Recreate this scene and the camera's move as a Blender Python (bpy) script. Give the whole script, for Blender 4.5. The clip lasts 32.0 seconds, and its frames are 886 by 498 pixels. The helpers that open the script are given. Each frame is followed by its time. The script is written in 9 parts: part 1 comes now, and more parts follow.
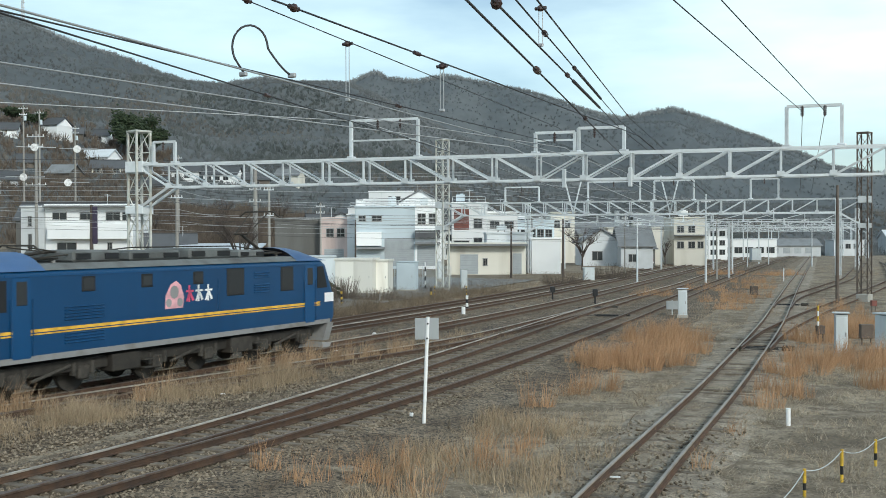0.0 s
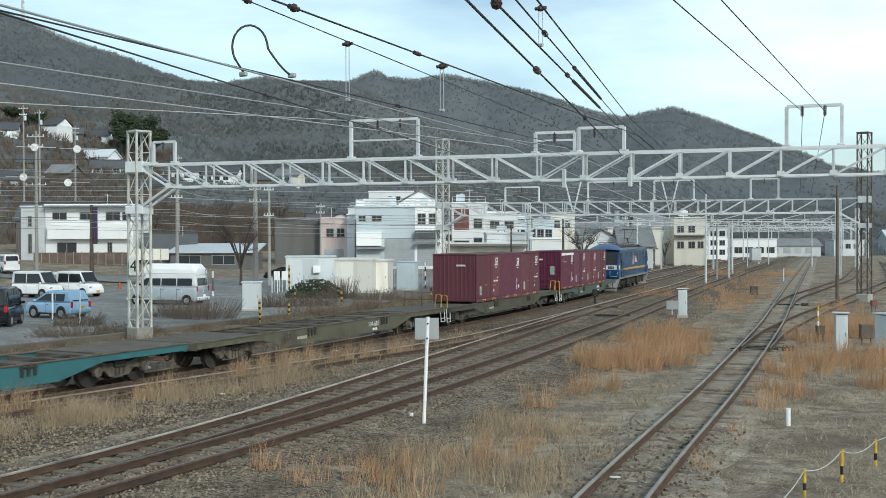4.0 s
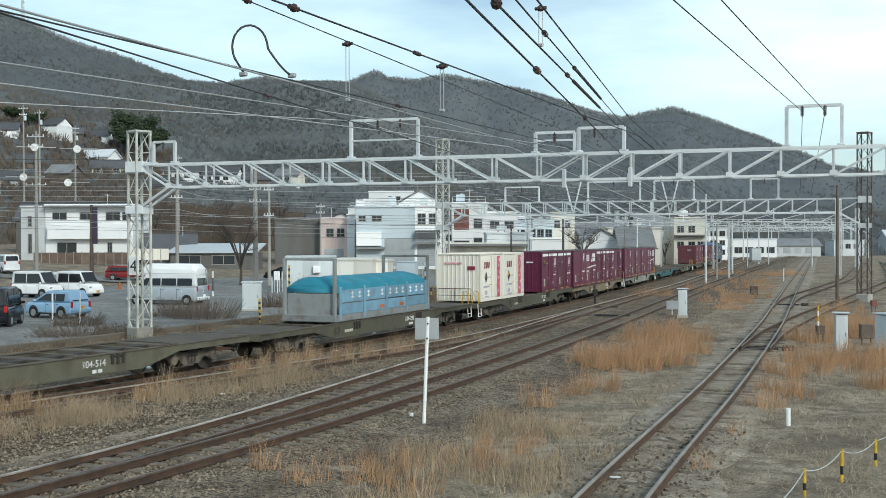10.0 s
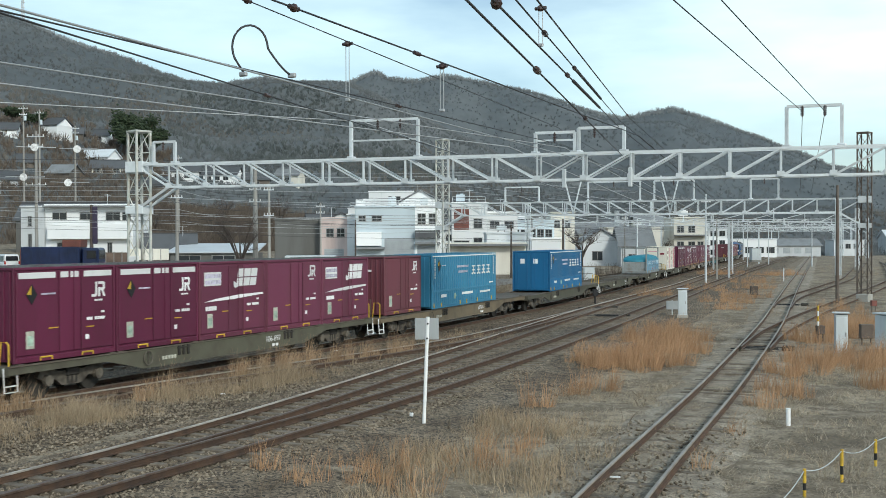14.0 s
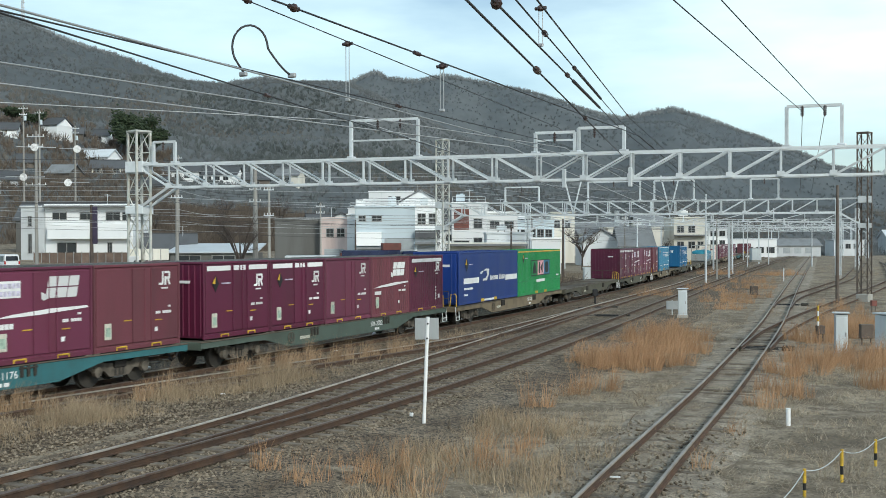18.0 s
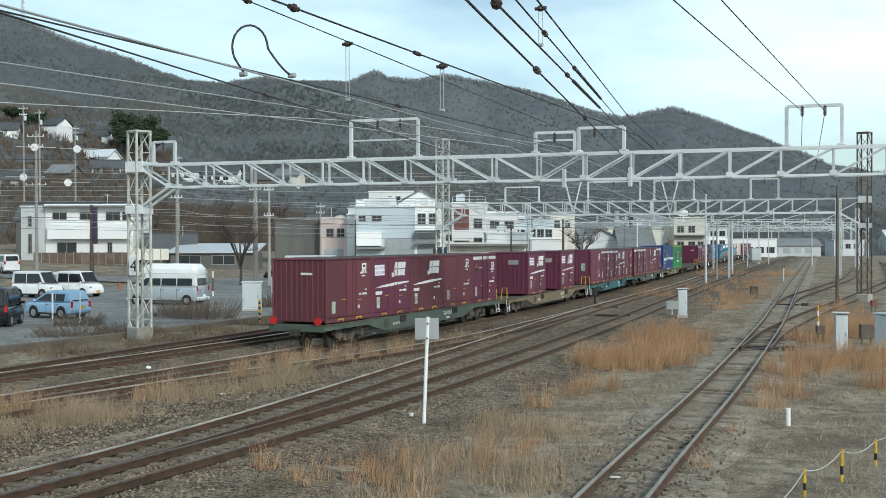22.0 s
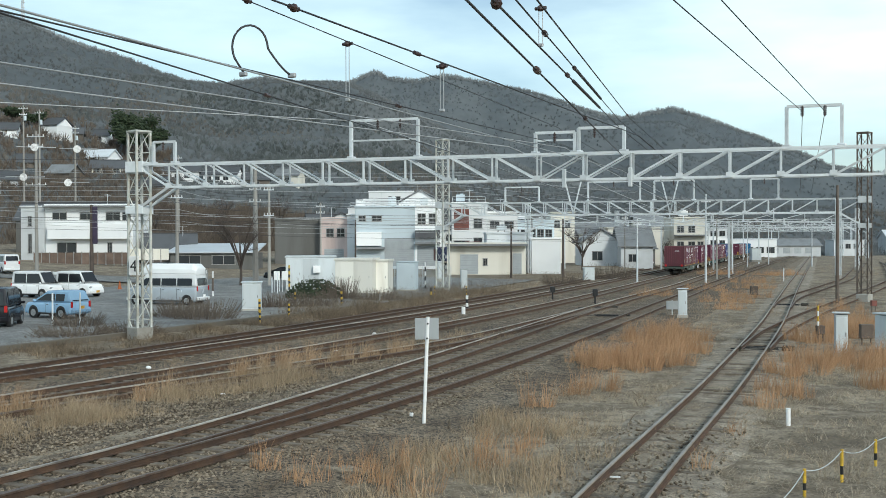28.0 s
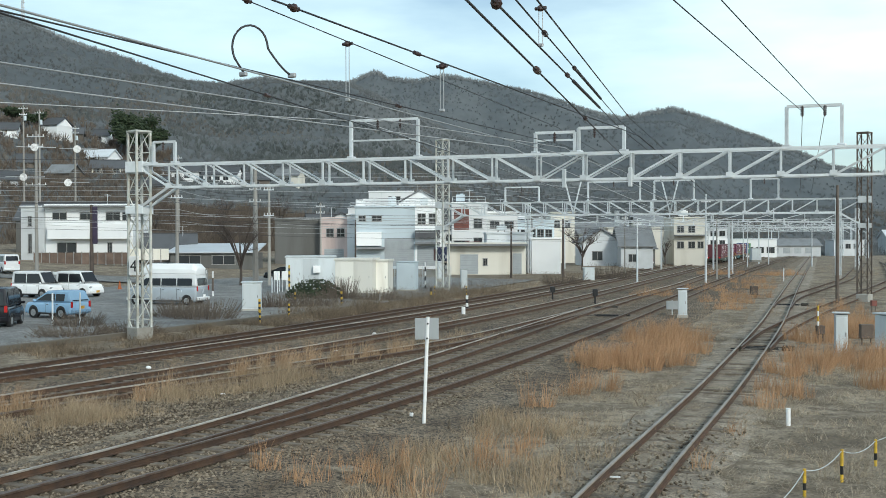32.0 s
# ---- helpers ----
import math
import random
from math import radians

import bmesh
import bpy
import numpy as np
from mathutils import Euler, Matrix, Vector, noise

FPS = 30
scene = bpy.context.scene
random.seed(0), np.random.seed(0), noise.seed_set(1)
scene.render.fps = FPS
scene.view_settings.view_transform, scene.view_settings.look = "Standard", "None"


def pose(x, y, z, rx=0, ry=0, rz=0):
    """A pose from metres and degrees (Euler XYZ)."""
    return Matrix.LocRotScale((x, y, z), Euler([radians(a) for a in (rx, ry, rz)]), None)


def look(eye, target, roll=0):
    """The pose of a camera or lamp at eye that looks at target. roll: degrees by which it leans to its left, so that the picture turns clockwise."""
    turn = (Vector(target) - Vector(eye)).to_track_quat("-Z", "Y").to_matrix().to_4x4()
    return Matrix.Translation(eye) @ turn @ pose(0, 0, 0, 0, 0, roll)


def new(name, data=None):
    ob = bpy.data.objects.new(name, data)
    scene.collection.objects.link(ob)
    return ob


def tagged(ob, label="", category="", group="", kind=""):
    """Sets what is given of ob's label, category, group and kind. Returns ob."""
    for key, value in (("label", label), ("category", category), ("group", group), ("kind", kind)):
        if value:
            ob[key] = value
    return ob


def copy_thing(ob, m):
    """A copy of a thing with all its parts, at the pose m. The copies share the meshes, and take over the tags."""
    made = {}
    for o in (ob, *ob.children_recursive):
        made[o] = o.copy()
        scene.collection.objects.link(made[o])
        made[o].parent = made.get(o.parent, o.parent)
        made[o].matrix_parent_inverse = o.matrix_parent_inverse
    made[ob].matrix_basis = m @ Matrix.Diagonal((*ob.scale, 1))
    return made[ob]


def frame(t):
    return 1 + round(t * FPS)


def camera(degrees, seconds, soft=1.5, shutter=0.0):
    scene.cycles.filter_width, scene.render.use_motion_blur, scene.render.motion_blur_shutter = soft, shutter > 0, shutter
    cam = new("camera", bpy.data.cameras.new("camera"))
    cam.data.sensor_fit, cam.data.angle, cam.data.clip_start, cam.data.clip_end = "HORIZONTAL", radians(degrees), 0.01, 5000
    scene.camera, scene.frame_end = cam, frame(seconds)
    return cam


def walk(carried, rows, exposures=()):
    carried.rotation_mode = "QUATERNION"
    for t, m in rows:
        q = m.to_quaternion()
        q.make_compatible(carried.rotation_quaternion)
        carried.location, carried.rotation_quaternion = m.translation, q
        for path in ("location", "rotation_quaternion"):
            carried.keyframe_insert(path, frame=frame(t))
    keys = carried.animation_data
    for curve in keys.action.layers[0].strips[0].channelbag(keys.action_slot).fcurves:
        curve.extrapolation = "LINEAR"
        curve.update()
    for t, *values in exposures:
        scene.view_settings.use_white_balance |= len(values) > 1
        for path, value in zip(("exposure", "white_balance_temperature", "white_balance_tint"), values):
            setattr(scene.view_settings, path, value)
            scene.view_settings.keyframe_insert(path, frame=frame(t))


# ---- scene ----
cam = camera(43.42, 32.0, soft=0.85, shutter=0.1)
EYE = (0.0, 0.0, 4.285)
YAW, TILT, LEAN = 30.65, -0.60, -0.165
CAM_POSE = pose(*EYE, 90 + TILT, 0, YAW) @ pose(0, 0, 0, 0, 0, LEAN)
walk(cam, [(0.0, CAM_POSE), (32.0, CAM_POSE)], exposures=[(0.0, 0.13, 6400, 2), (32.0, 0.13, 6400, 2)])

# ---- light: hazy winter afternoon sky, weak wide sun off to the right ----
SUN_EL, SUN_AZ = radians(30), radians(118)      # azimuth clockwise from +y
world = bpy.data.worlds.new("world")
scene.world = world
world.use_nodes = True
wn, wl = world.node_tree.nodes, world.node_tree.links
sky = wn.new("ShaderNodeTexSky")
sky.sky_type, sky.sun_disc = "NISHITA", False
sky.sun_elevation, sky.sun_rotation = SUN_EL, SUN_AZ
sky.air_density, sky.dust_density, sky.ozone_density = 1.0, 1.25, 3.2
wtc = wn.new("ShaderNodeTexCoord")
wmap = wn.new("ShaderNodeMapping")
wmap.inputs["Scale"].default_value = (1.0, 1.0, 4.0)
wnoise = wn.new("ShaderNodeTexNoise")
wnoise.inputs["Scale"].default_value, wnoise.inputs["Detail"].default_value = 1.6, 7.0
wramp = wn.new("ShaderNodeValToRGB")
wramp.color_ramp.elements[0].position, wramp.color_ramp.elements[1].position = 0.41, 0.77
wmix = wn.new("ShaderNodeMix")
wmix.data_type = "RGBA"
wmix.inputs["B"].default_value = (9.8, 11.7, 12.0, 1)
wl.new(wtc.outputs["Generated"], wmap.inputs["Vector"])
wl.new(wmap.outputs["Vector"], wnoise.inputs["Vector"])
wl.new(wnoise.outputs["Fac"], wramp.inputs["Fac"])
wl.new(wramp.outputs["Color"], wmix.inputs["Factor"])
wl.new(sky.outputs["Color"], wmix.inputs["A"])
wl.new(wmix.outputs["Result"], wn["Background"].inputs["Color"])
wn["Background"].inputs["Strength"].default_value = 0.112
sun = new("sun", bpy.data.lights.new("sun", "SUN"))
sun.data.energy, sun.data.angle, sun.data.color = 2.0, radians(10), (1.0, 0.95, 0.88)
sun.matrix_world = look((0, 0, 60), (-60 * math.sin(SUN_AZ) / math.tan(SUN_EL), -60 * math.cos(SUN_AZ) / math.tan(SUN_EL), 0))


# ---- materials ----
def mat(name, color, rough=0.7, metal=0.0, vary=0.25, scale=3.0, fine=40.0, bump=0.15, second=None, cover=0.5, streak=False, glow=0.0, depth=0.01):
    """Procedural surface: base colour broken up at two scales, a second colour in stains, fine relief."""
    m = bpy.data.materials.new(name)
    m.use_nodes = True
    nt = m.node_tree
    n, l = nt.nodes, nt.links
    b = n["Principled BSDF"]
    b.inputs["Metallic"].default_value = metal
    tc, info = n.new("ShaderNodeTexCoord"), n.new("ShaderNodeObjectInfo")
    mp = n.new("ShaderNodeMapping")
    mul = n.new("ShaderNodeMath")
    mul.operation, mul.inputs[1].default_value = "MULTIPLY", 37.0
    l.new(info.outputs["Random"], mul.inputs[0])
    l.new(mul.outputs[0], mp.inputs["Location"])
    l.new(tc.outputs["Object"], mp.inputs["Vector"])
    if streak:
        mp.inputs["Scale"].default_value = (1.0, 1.0, 0.18)
    big, small = n.new("ShaderNodeTexNoise"), n.new("ShaderNodeTexNoise")
    big.inputs["Scale"].default_value, big.inputs["Detail"].default_value = scale, 4.0
    small.inputs["Scale"].default_value, small.inputs["Detail"].default_value = fine, 3.0
    l.new(mp.outputs["Vector"], big.inputs["Vector"])
    l.new(tc.outputs["Object"], small.inputs["Vector"])
    ramp = n.new("ShaderNodeValToRGB")
    c2 = second or tuple(c * 0.55 for c in color)
    ramp.color_ramp.elements[0].color, ramp.color_ramp.elements[1].color = (*c2, 1), (*color, 1)
    ramp.color_ramp.elements[0].position = max(0.0, cover - 0.22)
    ramp.color_ramp.elements[1].position = min(1.0, cover + 0.12)
    l.new(big.outputs["Fac"], ramp.inputs["Fac"])
    hs = n.new("ShaderNodeHueSaturation")
    rng = n.new("ShaderNodeMapRange")
    rng.inputs["To Min"].default_value, rng.inputs["To Max"].default_value = 1 - vary, 1 + vary
    l.new(small.outputs["Fac"], rng.inputs["Value"])
    l.new(rng.outputs["Result"], hs.inputs["Value"])
    l.new(ramp.outputs["Color"], hs.inputs["Color"])
    r2 = n.new("ShaderNodeMapRange")
    r2.inputs["To Min"].default_value, r2.inputs["To Max"].default_value = 0.82, 1.16
    l.new(info.outputs["Random"], r2.inputs["Value"])
    hs2 = n.new("ShaderNodeHueSaturation")
    l.new(r2.outputs["Result"], hs2.inputs["Value"])
    l.new(hs.outputs["Color"], hs2.inputs["Color"])
    l.new(hs2.outputs["Color"], b.inputs["Base Color"])
    rr = n.new("ShaderNodeMapRange")
    rr.inputs["To Min"].default_value, rr.inputs["To Max"].default_value = max(0.05, rough - 0.15), min(1.0, rough + 0.15)
    l.new(big.outputs["Fac"], rr.inputs["Value"])
    l.new(rr.outputs["Result"], b.inputs["Roughness"])
    if bump:
        bp = n.new("ShaderNodeBump")
        bp.inputs["Strength"].default_value, bp.inputs["Distance"].default_value = bump, depth
        l.new(small.outputs["Fac"], bp.inputs["Height"])
        l.new(bp.outputs["Normal"], b.inputs["Normal"])
    if glow:
        b.inputs["Emission Color"].default_value, b.inputs["Emission Strength"].default_value = (*color, 1), glow
    return m


M_PLUM = mat("plum_paint", (0.142, 0.030, 0.064), 0.5, 0.0, 0.12, 1.2, 30, 0.06, (0.110, 0.027, 0.042), 0.42, True)
M_PLUM_OLD = mat("faded_plum_paint", (0.150, 0.042, 0.058), 0.62, 0.0, 0.15, 1.0, 30, 0.08, (0.105, 0.036, 0.044), 0.45, True)
M_PLUM_DARK = mat("dark_plum_paint", (0.112, 0.014, 0.045), 0.45, 0.0, 0.1, 1.4, 30, 0.05, (0.085, 0.013, 0.035), 0.4, True)
M_WHITE = mat("white_paint", (0.80, 0.80, 0.80), 0.55, 0.0, 0.06, 2.0, 40, 0.04, (0.62, 0.61, 0.60), 0.36)
M_CREAM = mat("cream_paint", (0.78, 0.74, 0.66), 0.5, 0.0, 0.06, 1.2, 30, 0.05, (0.55, 0.42, 0.30), 0.30, True)
M_PINK = mat("pink_paint", (0.70, 0.10, 0.20), 0.5, 0.0, 0.08, 3.0, 40, 0.04)
M_PINK2 = mat("pale_pink_paint", (0.85, 0.45, 0.50), 0.5, 0.0, 0.08, 3.0, 40, 0.04)
M_MAROON = mat("maroon_paint", (0.26, 0.03, 0.05), 0.5, 0.0, 0.08, 3.0, 40, 0.04)
M_RED = mat("red_paint", (0.60, 0.02, 0.02), 0.4, 0.0, 0.08, 3.0, 40, 0.03)
M_YELLOW = mat("yellow_paint", (0.62, 0.40, 0.04), 0.55, 0.0, 0.15, 5.0, 60, 0.08, (0.30, 0.17, 0.03), 0.42)
M_GOLD = mat("yellow_stripe_paint", (0.85, 0.48, 0.06), 0.45, 0.0, 0.06, 3.0, 40, 0.03)
M_BLACK = mat("black_paint", (0.015, 0.015, 0.017), 0.5, 0.0, 0.15, 3.0, 40, 0.05)
M_LABEL = mat("pale_green_label", (0.42, 0.55, 0.45), 0.6, 0.0, 0.1, 8.0, 60, 0.03)
M_LABELPAPER = mat("grimy_white_label", (0.56, 0.55, 0.47), 0.6, 0.0, 0.15, 6.0, 40, 0.03, (0.36, 0.34, 0.27), 0.45)
M_PURPLE_TXT = mat("pale_lilac_print", (0.62, 0.58, 0.72), 0.6, 0.0, 0.08, 8.0, 60, 0.03)
M_KBLUE = mat("bright_blue_paint", (0.009, 0.132, 0.300), 0.5, 0.0, 0.1, 0.8, 30, 0.06, (0.009, 0.102, 0.24), 0.42, True)
M_KBLUE2 = mat("pale_blue_paint", (0.045, 0.215, 0.355), 0.5, 0.0, 0.1, 0.8, 30, 0.06, (0.038, 0.175, 0.30), 0.42, True)
M_NAVY = mat("navy_paint", (0.010, 0.040, 0.210), 0.45, 0.0, 0.08, 0.9, 30, 0.05, (0.008, 0.032, 0.16), 0.42, True)
M_GREEN = mat("green_paint", (0.020, 0.270, 0.080), 0.5, 0.0, 0.1, 0.9, 30, 0.06, (0.018, 0.22, 0.07), 0.42, True)
M_LOCO = mat("locomotive_blue_paint", (0.006, 0.060, 0.165), 0.35, 0.0, 0.06, 0.9, 25, 0.03, (0.006, 0.050, 0.135), 0.40, True)
M_LOCO_ROOF = mat("light_blue_roof_paint", (0.05, 0.115, 0.26), 0.45, 0.0, 0.12, 1.2, 25, 0.05, (0.06, 0.09, 0.13), 0.36)
M_ROOF_GREY = mat("sooty_grey_roof", (0.14, 0.15, 0.15), 0.75, 0.0, 0.2, 1.5, 30, 0.1, (0.07, 0.065, 0.06), 0.45)
M_SKIRT = mat("warm_grey_paint", (0.30, 0.30, 0.30), 0.6, 0.0, 0.15, 2.0, 40, 0.06, (0.18, 0.16, 0.14), 0.4)
# Soot colour taken darker for the shadow beneath the wagons.
M_UNDER = mat("sooty_shaded_underframe", (0.045, 0.040, 0.034), 0.85, 0.0, 0.3, 4.0, 40, 0.2, (0.022, 0.019, 0.016), 0.5)
M_BOGIE = mat("dusty_bogie_steel", (0.150, 0.130, 0.104), 0.85, 0.0, 0.25, 4.0, 40, 0.15, (0.04, 0.032, 0.025), 0.5)
M_LOCOGEAR = mat("oily_black_running_gear", (0.062, 0.056, 0.048), 0.8, 0.0, 0.3, 4.0, 40, 0.2, (0.022, 0.019, 0.016), 0.5)
M_OLIVE = mat("olive_drab_wagon_paint", (0.105, 0.100, 0.070), 0.75, 0.0, 0.2, 1.5, 40, 0.1, (0.065, 0.055, 0.040), 0.45)
M_WGREEN = mat("grey_green_wagon_paint", (0.085, 0.115, 0.095), 0.7, 0.0, 0.15, 1.5, 40, 0.08, (0.06, 0.07, 0.055), 0.42)
M_TEAL = mat("teal_wagon_paint", (0.035, 0.135, 0.150), 0.7, 0.0, 0.15, 1.5, 40, 0.08, (0.035, 0.085, 0.09), 0.42)
M_TAN = mat("khaki_wagon_paint", (0.21, 0.165, 0.105), 0.75, 0.0, 0.18, 1.5, 40, 0.08, (0.12, 0.09, 0.06), 0.45)
M_WGREY = mat("grey_wagon_paint", (0.30, 0.30, 0.27), 0.7, 0.0, 0.15, 1.5, 40, 0.08, (0.17, 0.14, 0.11), 0.45)
M_DECK = mat("rusty_deck_steel", (0.115, 0.100, 0.080), 0.85, 0.0, 0.25, 2.0, 30, 0.15, (0.07, 0.05, 0.035), 0.5)
M_RAILMID = mat("lightly_worn_rail_head", (0.36, 0.32, 0.28), 0.55, 0.3, 0.1, 1.0, 8, 0.0, (0.20, 0.16, 0.13), 0.45)
M_RAILTOP = mat("polished_rail_head", (0.60, 0.54, 0.48), 0.45, 0.6, 0.05, 1.0, 4, 0.0, (0.20, 0.17, 0.15), 0.45)
M_RAILDULL = mat("dull_rail_head", (0.16, 0.13, 0.11), 0.5, 0.4, 0.2, 6.0, 60, 0.08, (0.12, 0.07, 0.05), 0.5)
M_RUST = mat("rusty_rail", (0.098, 0.056, 0.034), 0.9, 0.0, 0.3, 3.0, 50, 0.2, (0.048, 0.030, 0.022), 0.5)
M_SLEEPER = mat("weathered_timber", (0.190, 0.158, 0.124), 0.9, 0.0, 0.3, 4.0, 60, 0.3, (0.085, 0.064, 0.046), 0.47)
M_CONC = mat("weathered_concrete", (0.36, 0.35, 0.32), 0.9, 0.0, 0.15, 1.5, 50, 0.15, (0.24, 0.22, 0.19), 0.45)
M_GALV = mat("galvanised_steel", (0.62, 0.65, 0.67), 0.5, 0.1, 0.10, 2.5, 50, 0.06, (0.52, 0.53, 0.54), 0.4)
M_LATTICE = mat("weathered_lattice_steel", (0.56, 0.57, 0.54), 0.7, 0.05, 0.2, 2.0, 50, 0.1, (0.33, 0.29, 0.23), 0.45)
M_RUSTY = mat("rusty_lattice_steel", (0.125, 0.105, 0.090), 0.85, 0.0, 0.25, 2.0, 50, 0.15, (0.09, 0.06, 0.045), 0.5)
M_WIRE = mat("overhead_wire", (0.045, 0.045, 0.05), 0.6, 0.2, 0.02, 0.5, 2, 0.0, (0.040, 0.040, 0.045))
M_WIRE_PALE = mat("pale_cable", (0.42, 0.43, 0.44), 0.5, 0.3, 0.02, 0.5, 2, 0.0, (0.36, 0.37, 0.38))
M_INSUL = mat("insulator_porcelain", (0.060, 0.035, 0.032), 0.3, 0.0, 0.1, 8.0, 60, 0.0)
M_INSUL_W = mat("white_insulator", (0.70, 0.70, 0.70), 0.3, 0.0, 0.06, 8.0, 60, 0.0)
M_POLE = mat("concrete_pole", (0.30, 0.29, 0.27), 0.85, 0.0, 0.12, 1.0, 40, 0.08, (0.21, 0.19, 0.17), 0.42, True)
M_POLE_DK = mat("dark_brown_pole", (0.085, 0.065, 0.055), 0.8, 0.0, 0.2, 1.0, 40, 0.1)
M_GREYBOX = mat("pale_grey_cabinet_paint", (0.58, 0.62, 0.64), 0.55, 0.0, 0.08, 1.5, 40, 0.04, (0.46, 0.48, 0.48), 0.4, True)
M_BEIGEBOX = mat("beige_cabinet_paint", (0.76, 0.74, 0.68), 0.6, 0.0, 0.08, 1.0, 40, 0.05, (0.58, 0.55, 0.49), 0.4, True)
M_BOARD = mat("dull_grey_board", (0.33, 0.35, 0.36), 0.6, 0.0, 0.08, 1.5, 40, 0.04, (0.26, 0.27, 0.27), 0.4)
M_GLASS = mat("dark_window_glass", (0.035, 0.040, 0.045), 0.08, 0.0, 0.1, 1.0, 10, 0.0, second=(0.033, 0.037, 0.042))
M_CARGLASS = mat("tinted_car_glass", (0.02, 0.022, 0.025), 0.06, 0.0, 0.1, 1.0, 10, 0.0, second=(0.019, 0.020, 0.023))
M_TYRE = mat("rubber_tyre", (0.02, 0.02, 0.02), 0.9, 0.0, 0.2, 8.0, 60, 0.1)
M_WHEEL = mat("silver_wheel", (0.42, 0.43, 0.44), 0.4, 0.6, 0.08, 8.0, 60, 0.02)
M_TARP = mat("blue_green_tarpaulin", (0.022, 0.215, 0.300), 0.6, 0.0, 0.15, 1.6, 12, 0.5, (0.018, 0.15, 0.22), 0.45, depth=0.05)
M_RACK = mat("worn_light_blue_paint", (0.17, 0.32, 0.44), 0.65, 0.0, 0.2, 2.0, 40, 0.1, (0.14, 0.17, 0.18), 0.42)
M_RACKG = mat("worn_grey_steel", (0.26, 0.28, 0.28), 0.7, 0.0, 0.2, 2.0, 40, 0.1, (0.16, 0.10, 0.07), 0.38)
M_ORANGE = mat("orange_rust_primer", (0.45, 0.13, 0.04), 0.7, 0.0, 0.2, 5.0, 50, 0.1)


# ---- mesh kit ----
class Kit:
    """Collects vertices and faces of one mesh."""

    def __init__(self):
        self.v, self.f = [], []

    def add(self, vs, fs):
        o = len(self.v)
        self.v.extend(tuple(p) for p in vs)
        self.f.extend(tuple(i + o for i in f) for f in fs)
        return self

    def box(self, c, s, b=0.0, m=None):
        """Box round c of size s; b: chamfer."""
        x, y, z = s[0] / 2, s[1] / 2, s[2] / 2
        m = m or Matrix()
        if b <= 0:
            vs = [(i * x, j * y, k * z) for i in (-1, 1) for j in (-1, 1) for k in (-1, 1)]
            fs = [(0, 1, 3, 2), (4, 6, 7, 5), (0, 4, 5, 1), (2, 3, 7, 6), (0, 2, 6, 4), (1, 5, 7, 3)]
        else:
            b = min(b, x * 0.9, y * 0.9, z * 0.9)
            bm = bmesh.new()
            for k, (ax, ay, az) in enumerate([(x - b, y - b, z), (x - b, y, z - b), (x, y - b, z - b)]):
                for i in (-1, 1):
                    for j in (-1, 1):
                        for q in (-1, 1):
                            bm.verts.new((i * ax, j * ay, q * az))
            bmesh.ops.convex_hull(bm, input=bm.verts)
            bm.verts.index_update()
            vs = [v.co.copy() for v in bm.verts]
            fs = [tuple(v.index for v in f.verts) for f in bm.faces]
            bm.free()
        return self.add([m @ Vector(p) + Vector(c) for p in vs], fs)

    def bar(self, a, b, w, h=None, up=(0, 0, 1)):
        """Rectangular bar from a to b."""
        a, b = Vector(a), Vector(b)
        d = (b - a)
        n = d.length
        if n < 1e-6:
            return self
        d /= n
        u = Vector(up)
        if abs(d.dot(u)) > 0.98:
            u = Vector((1, 0, 0))
        s = d.cross(u).normalized()
        u = s.cross(d)
        h = h or w
        vs = [p + s * (i * w / 2) + u * (j * h / 2) for p in (a, b) for i, j in ((-1, -1), (1, -1), (1, 1), (-1, 1))]
        return self.add(vs, [(3, 2, 1, 0), (4, 5, 6, 7), (0, 1, 5, 4), (1, 2, 6, 5), (2, 3, 7, 6), (3, 0, 4, 7)])

    def rod(self, a, b, r, n=8, r2=None):
        """Round bar or cone from a to b."""
        a, b = Vector(a), Vector(b)
        r2 = r if r2 is None else r2
        d = (b - a).normalized()
        u = Vector((0, 0, 1)) if abs(d.z) < 0.95 else Vector((1, 0, 0))
        s = d.cross(u).normalized()
        u = s.cross(d)
        vs = []
        for p, q in ((a, r), (b, r2)):
            vs += [p + (s * math.cos(t) + u * math.sin(t)) * q for t in (2 * math.pi * i / n for i in range(n))]
        fs = [(i, (i + 1) % n, n + (i + 1) % n, n + i) for i in range(n)]
        return self.add(vs, fs + [tuple(range(n))[::-1], tuple(range(n, 2 * n))])

    def tube(self, pts, r, n=5):
        """Round tube along points."""
        pts = [Vector(p) for p in pts]
        rings = []
        for i, p in enumerate(pts):
            d = (pts[min(i + 1, len(pts) - 1)] - pts[max(i - 1, 0)]).normalized()
            u = Vector((0, 0, 1)) if abs(d.z) < 0.9 else Vector((1, 0, 0))
            s = d.cross(u).normalized()
            u = s.cross(d)
            rings.append([p + (s * math.cos(t) + u * math.sin(t)) * r for t in (2 * math.pi * k / n for k in range(n))])
        vs = [q for ring in rings for q in ring]
        fs = [(i * n + k, i * n + (k + 1) % n, (i + 1) * n + (k + 1) % n, (i + 1) * n + k) for i in range(len(pts) - 1) for k in range(n)]
        return self.add(vs, fs + [tuple(range(n))[::-1], tuple(range(len(vs) - n, len(vs)))])

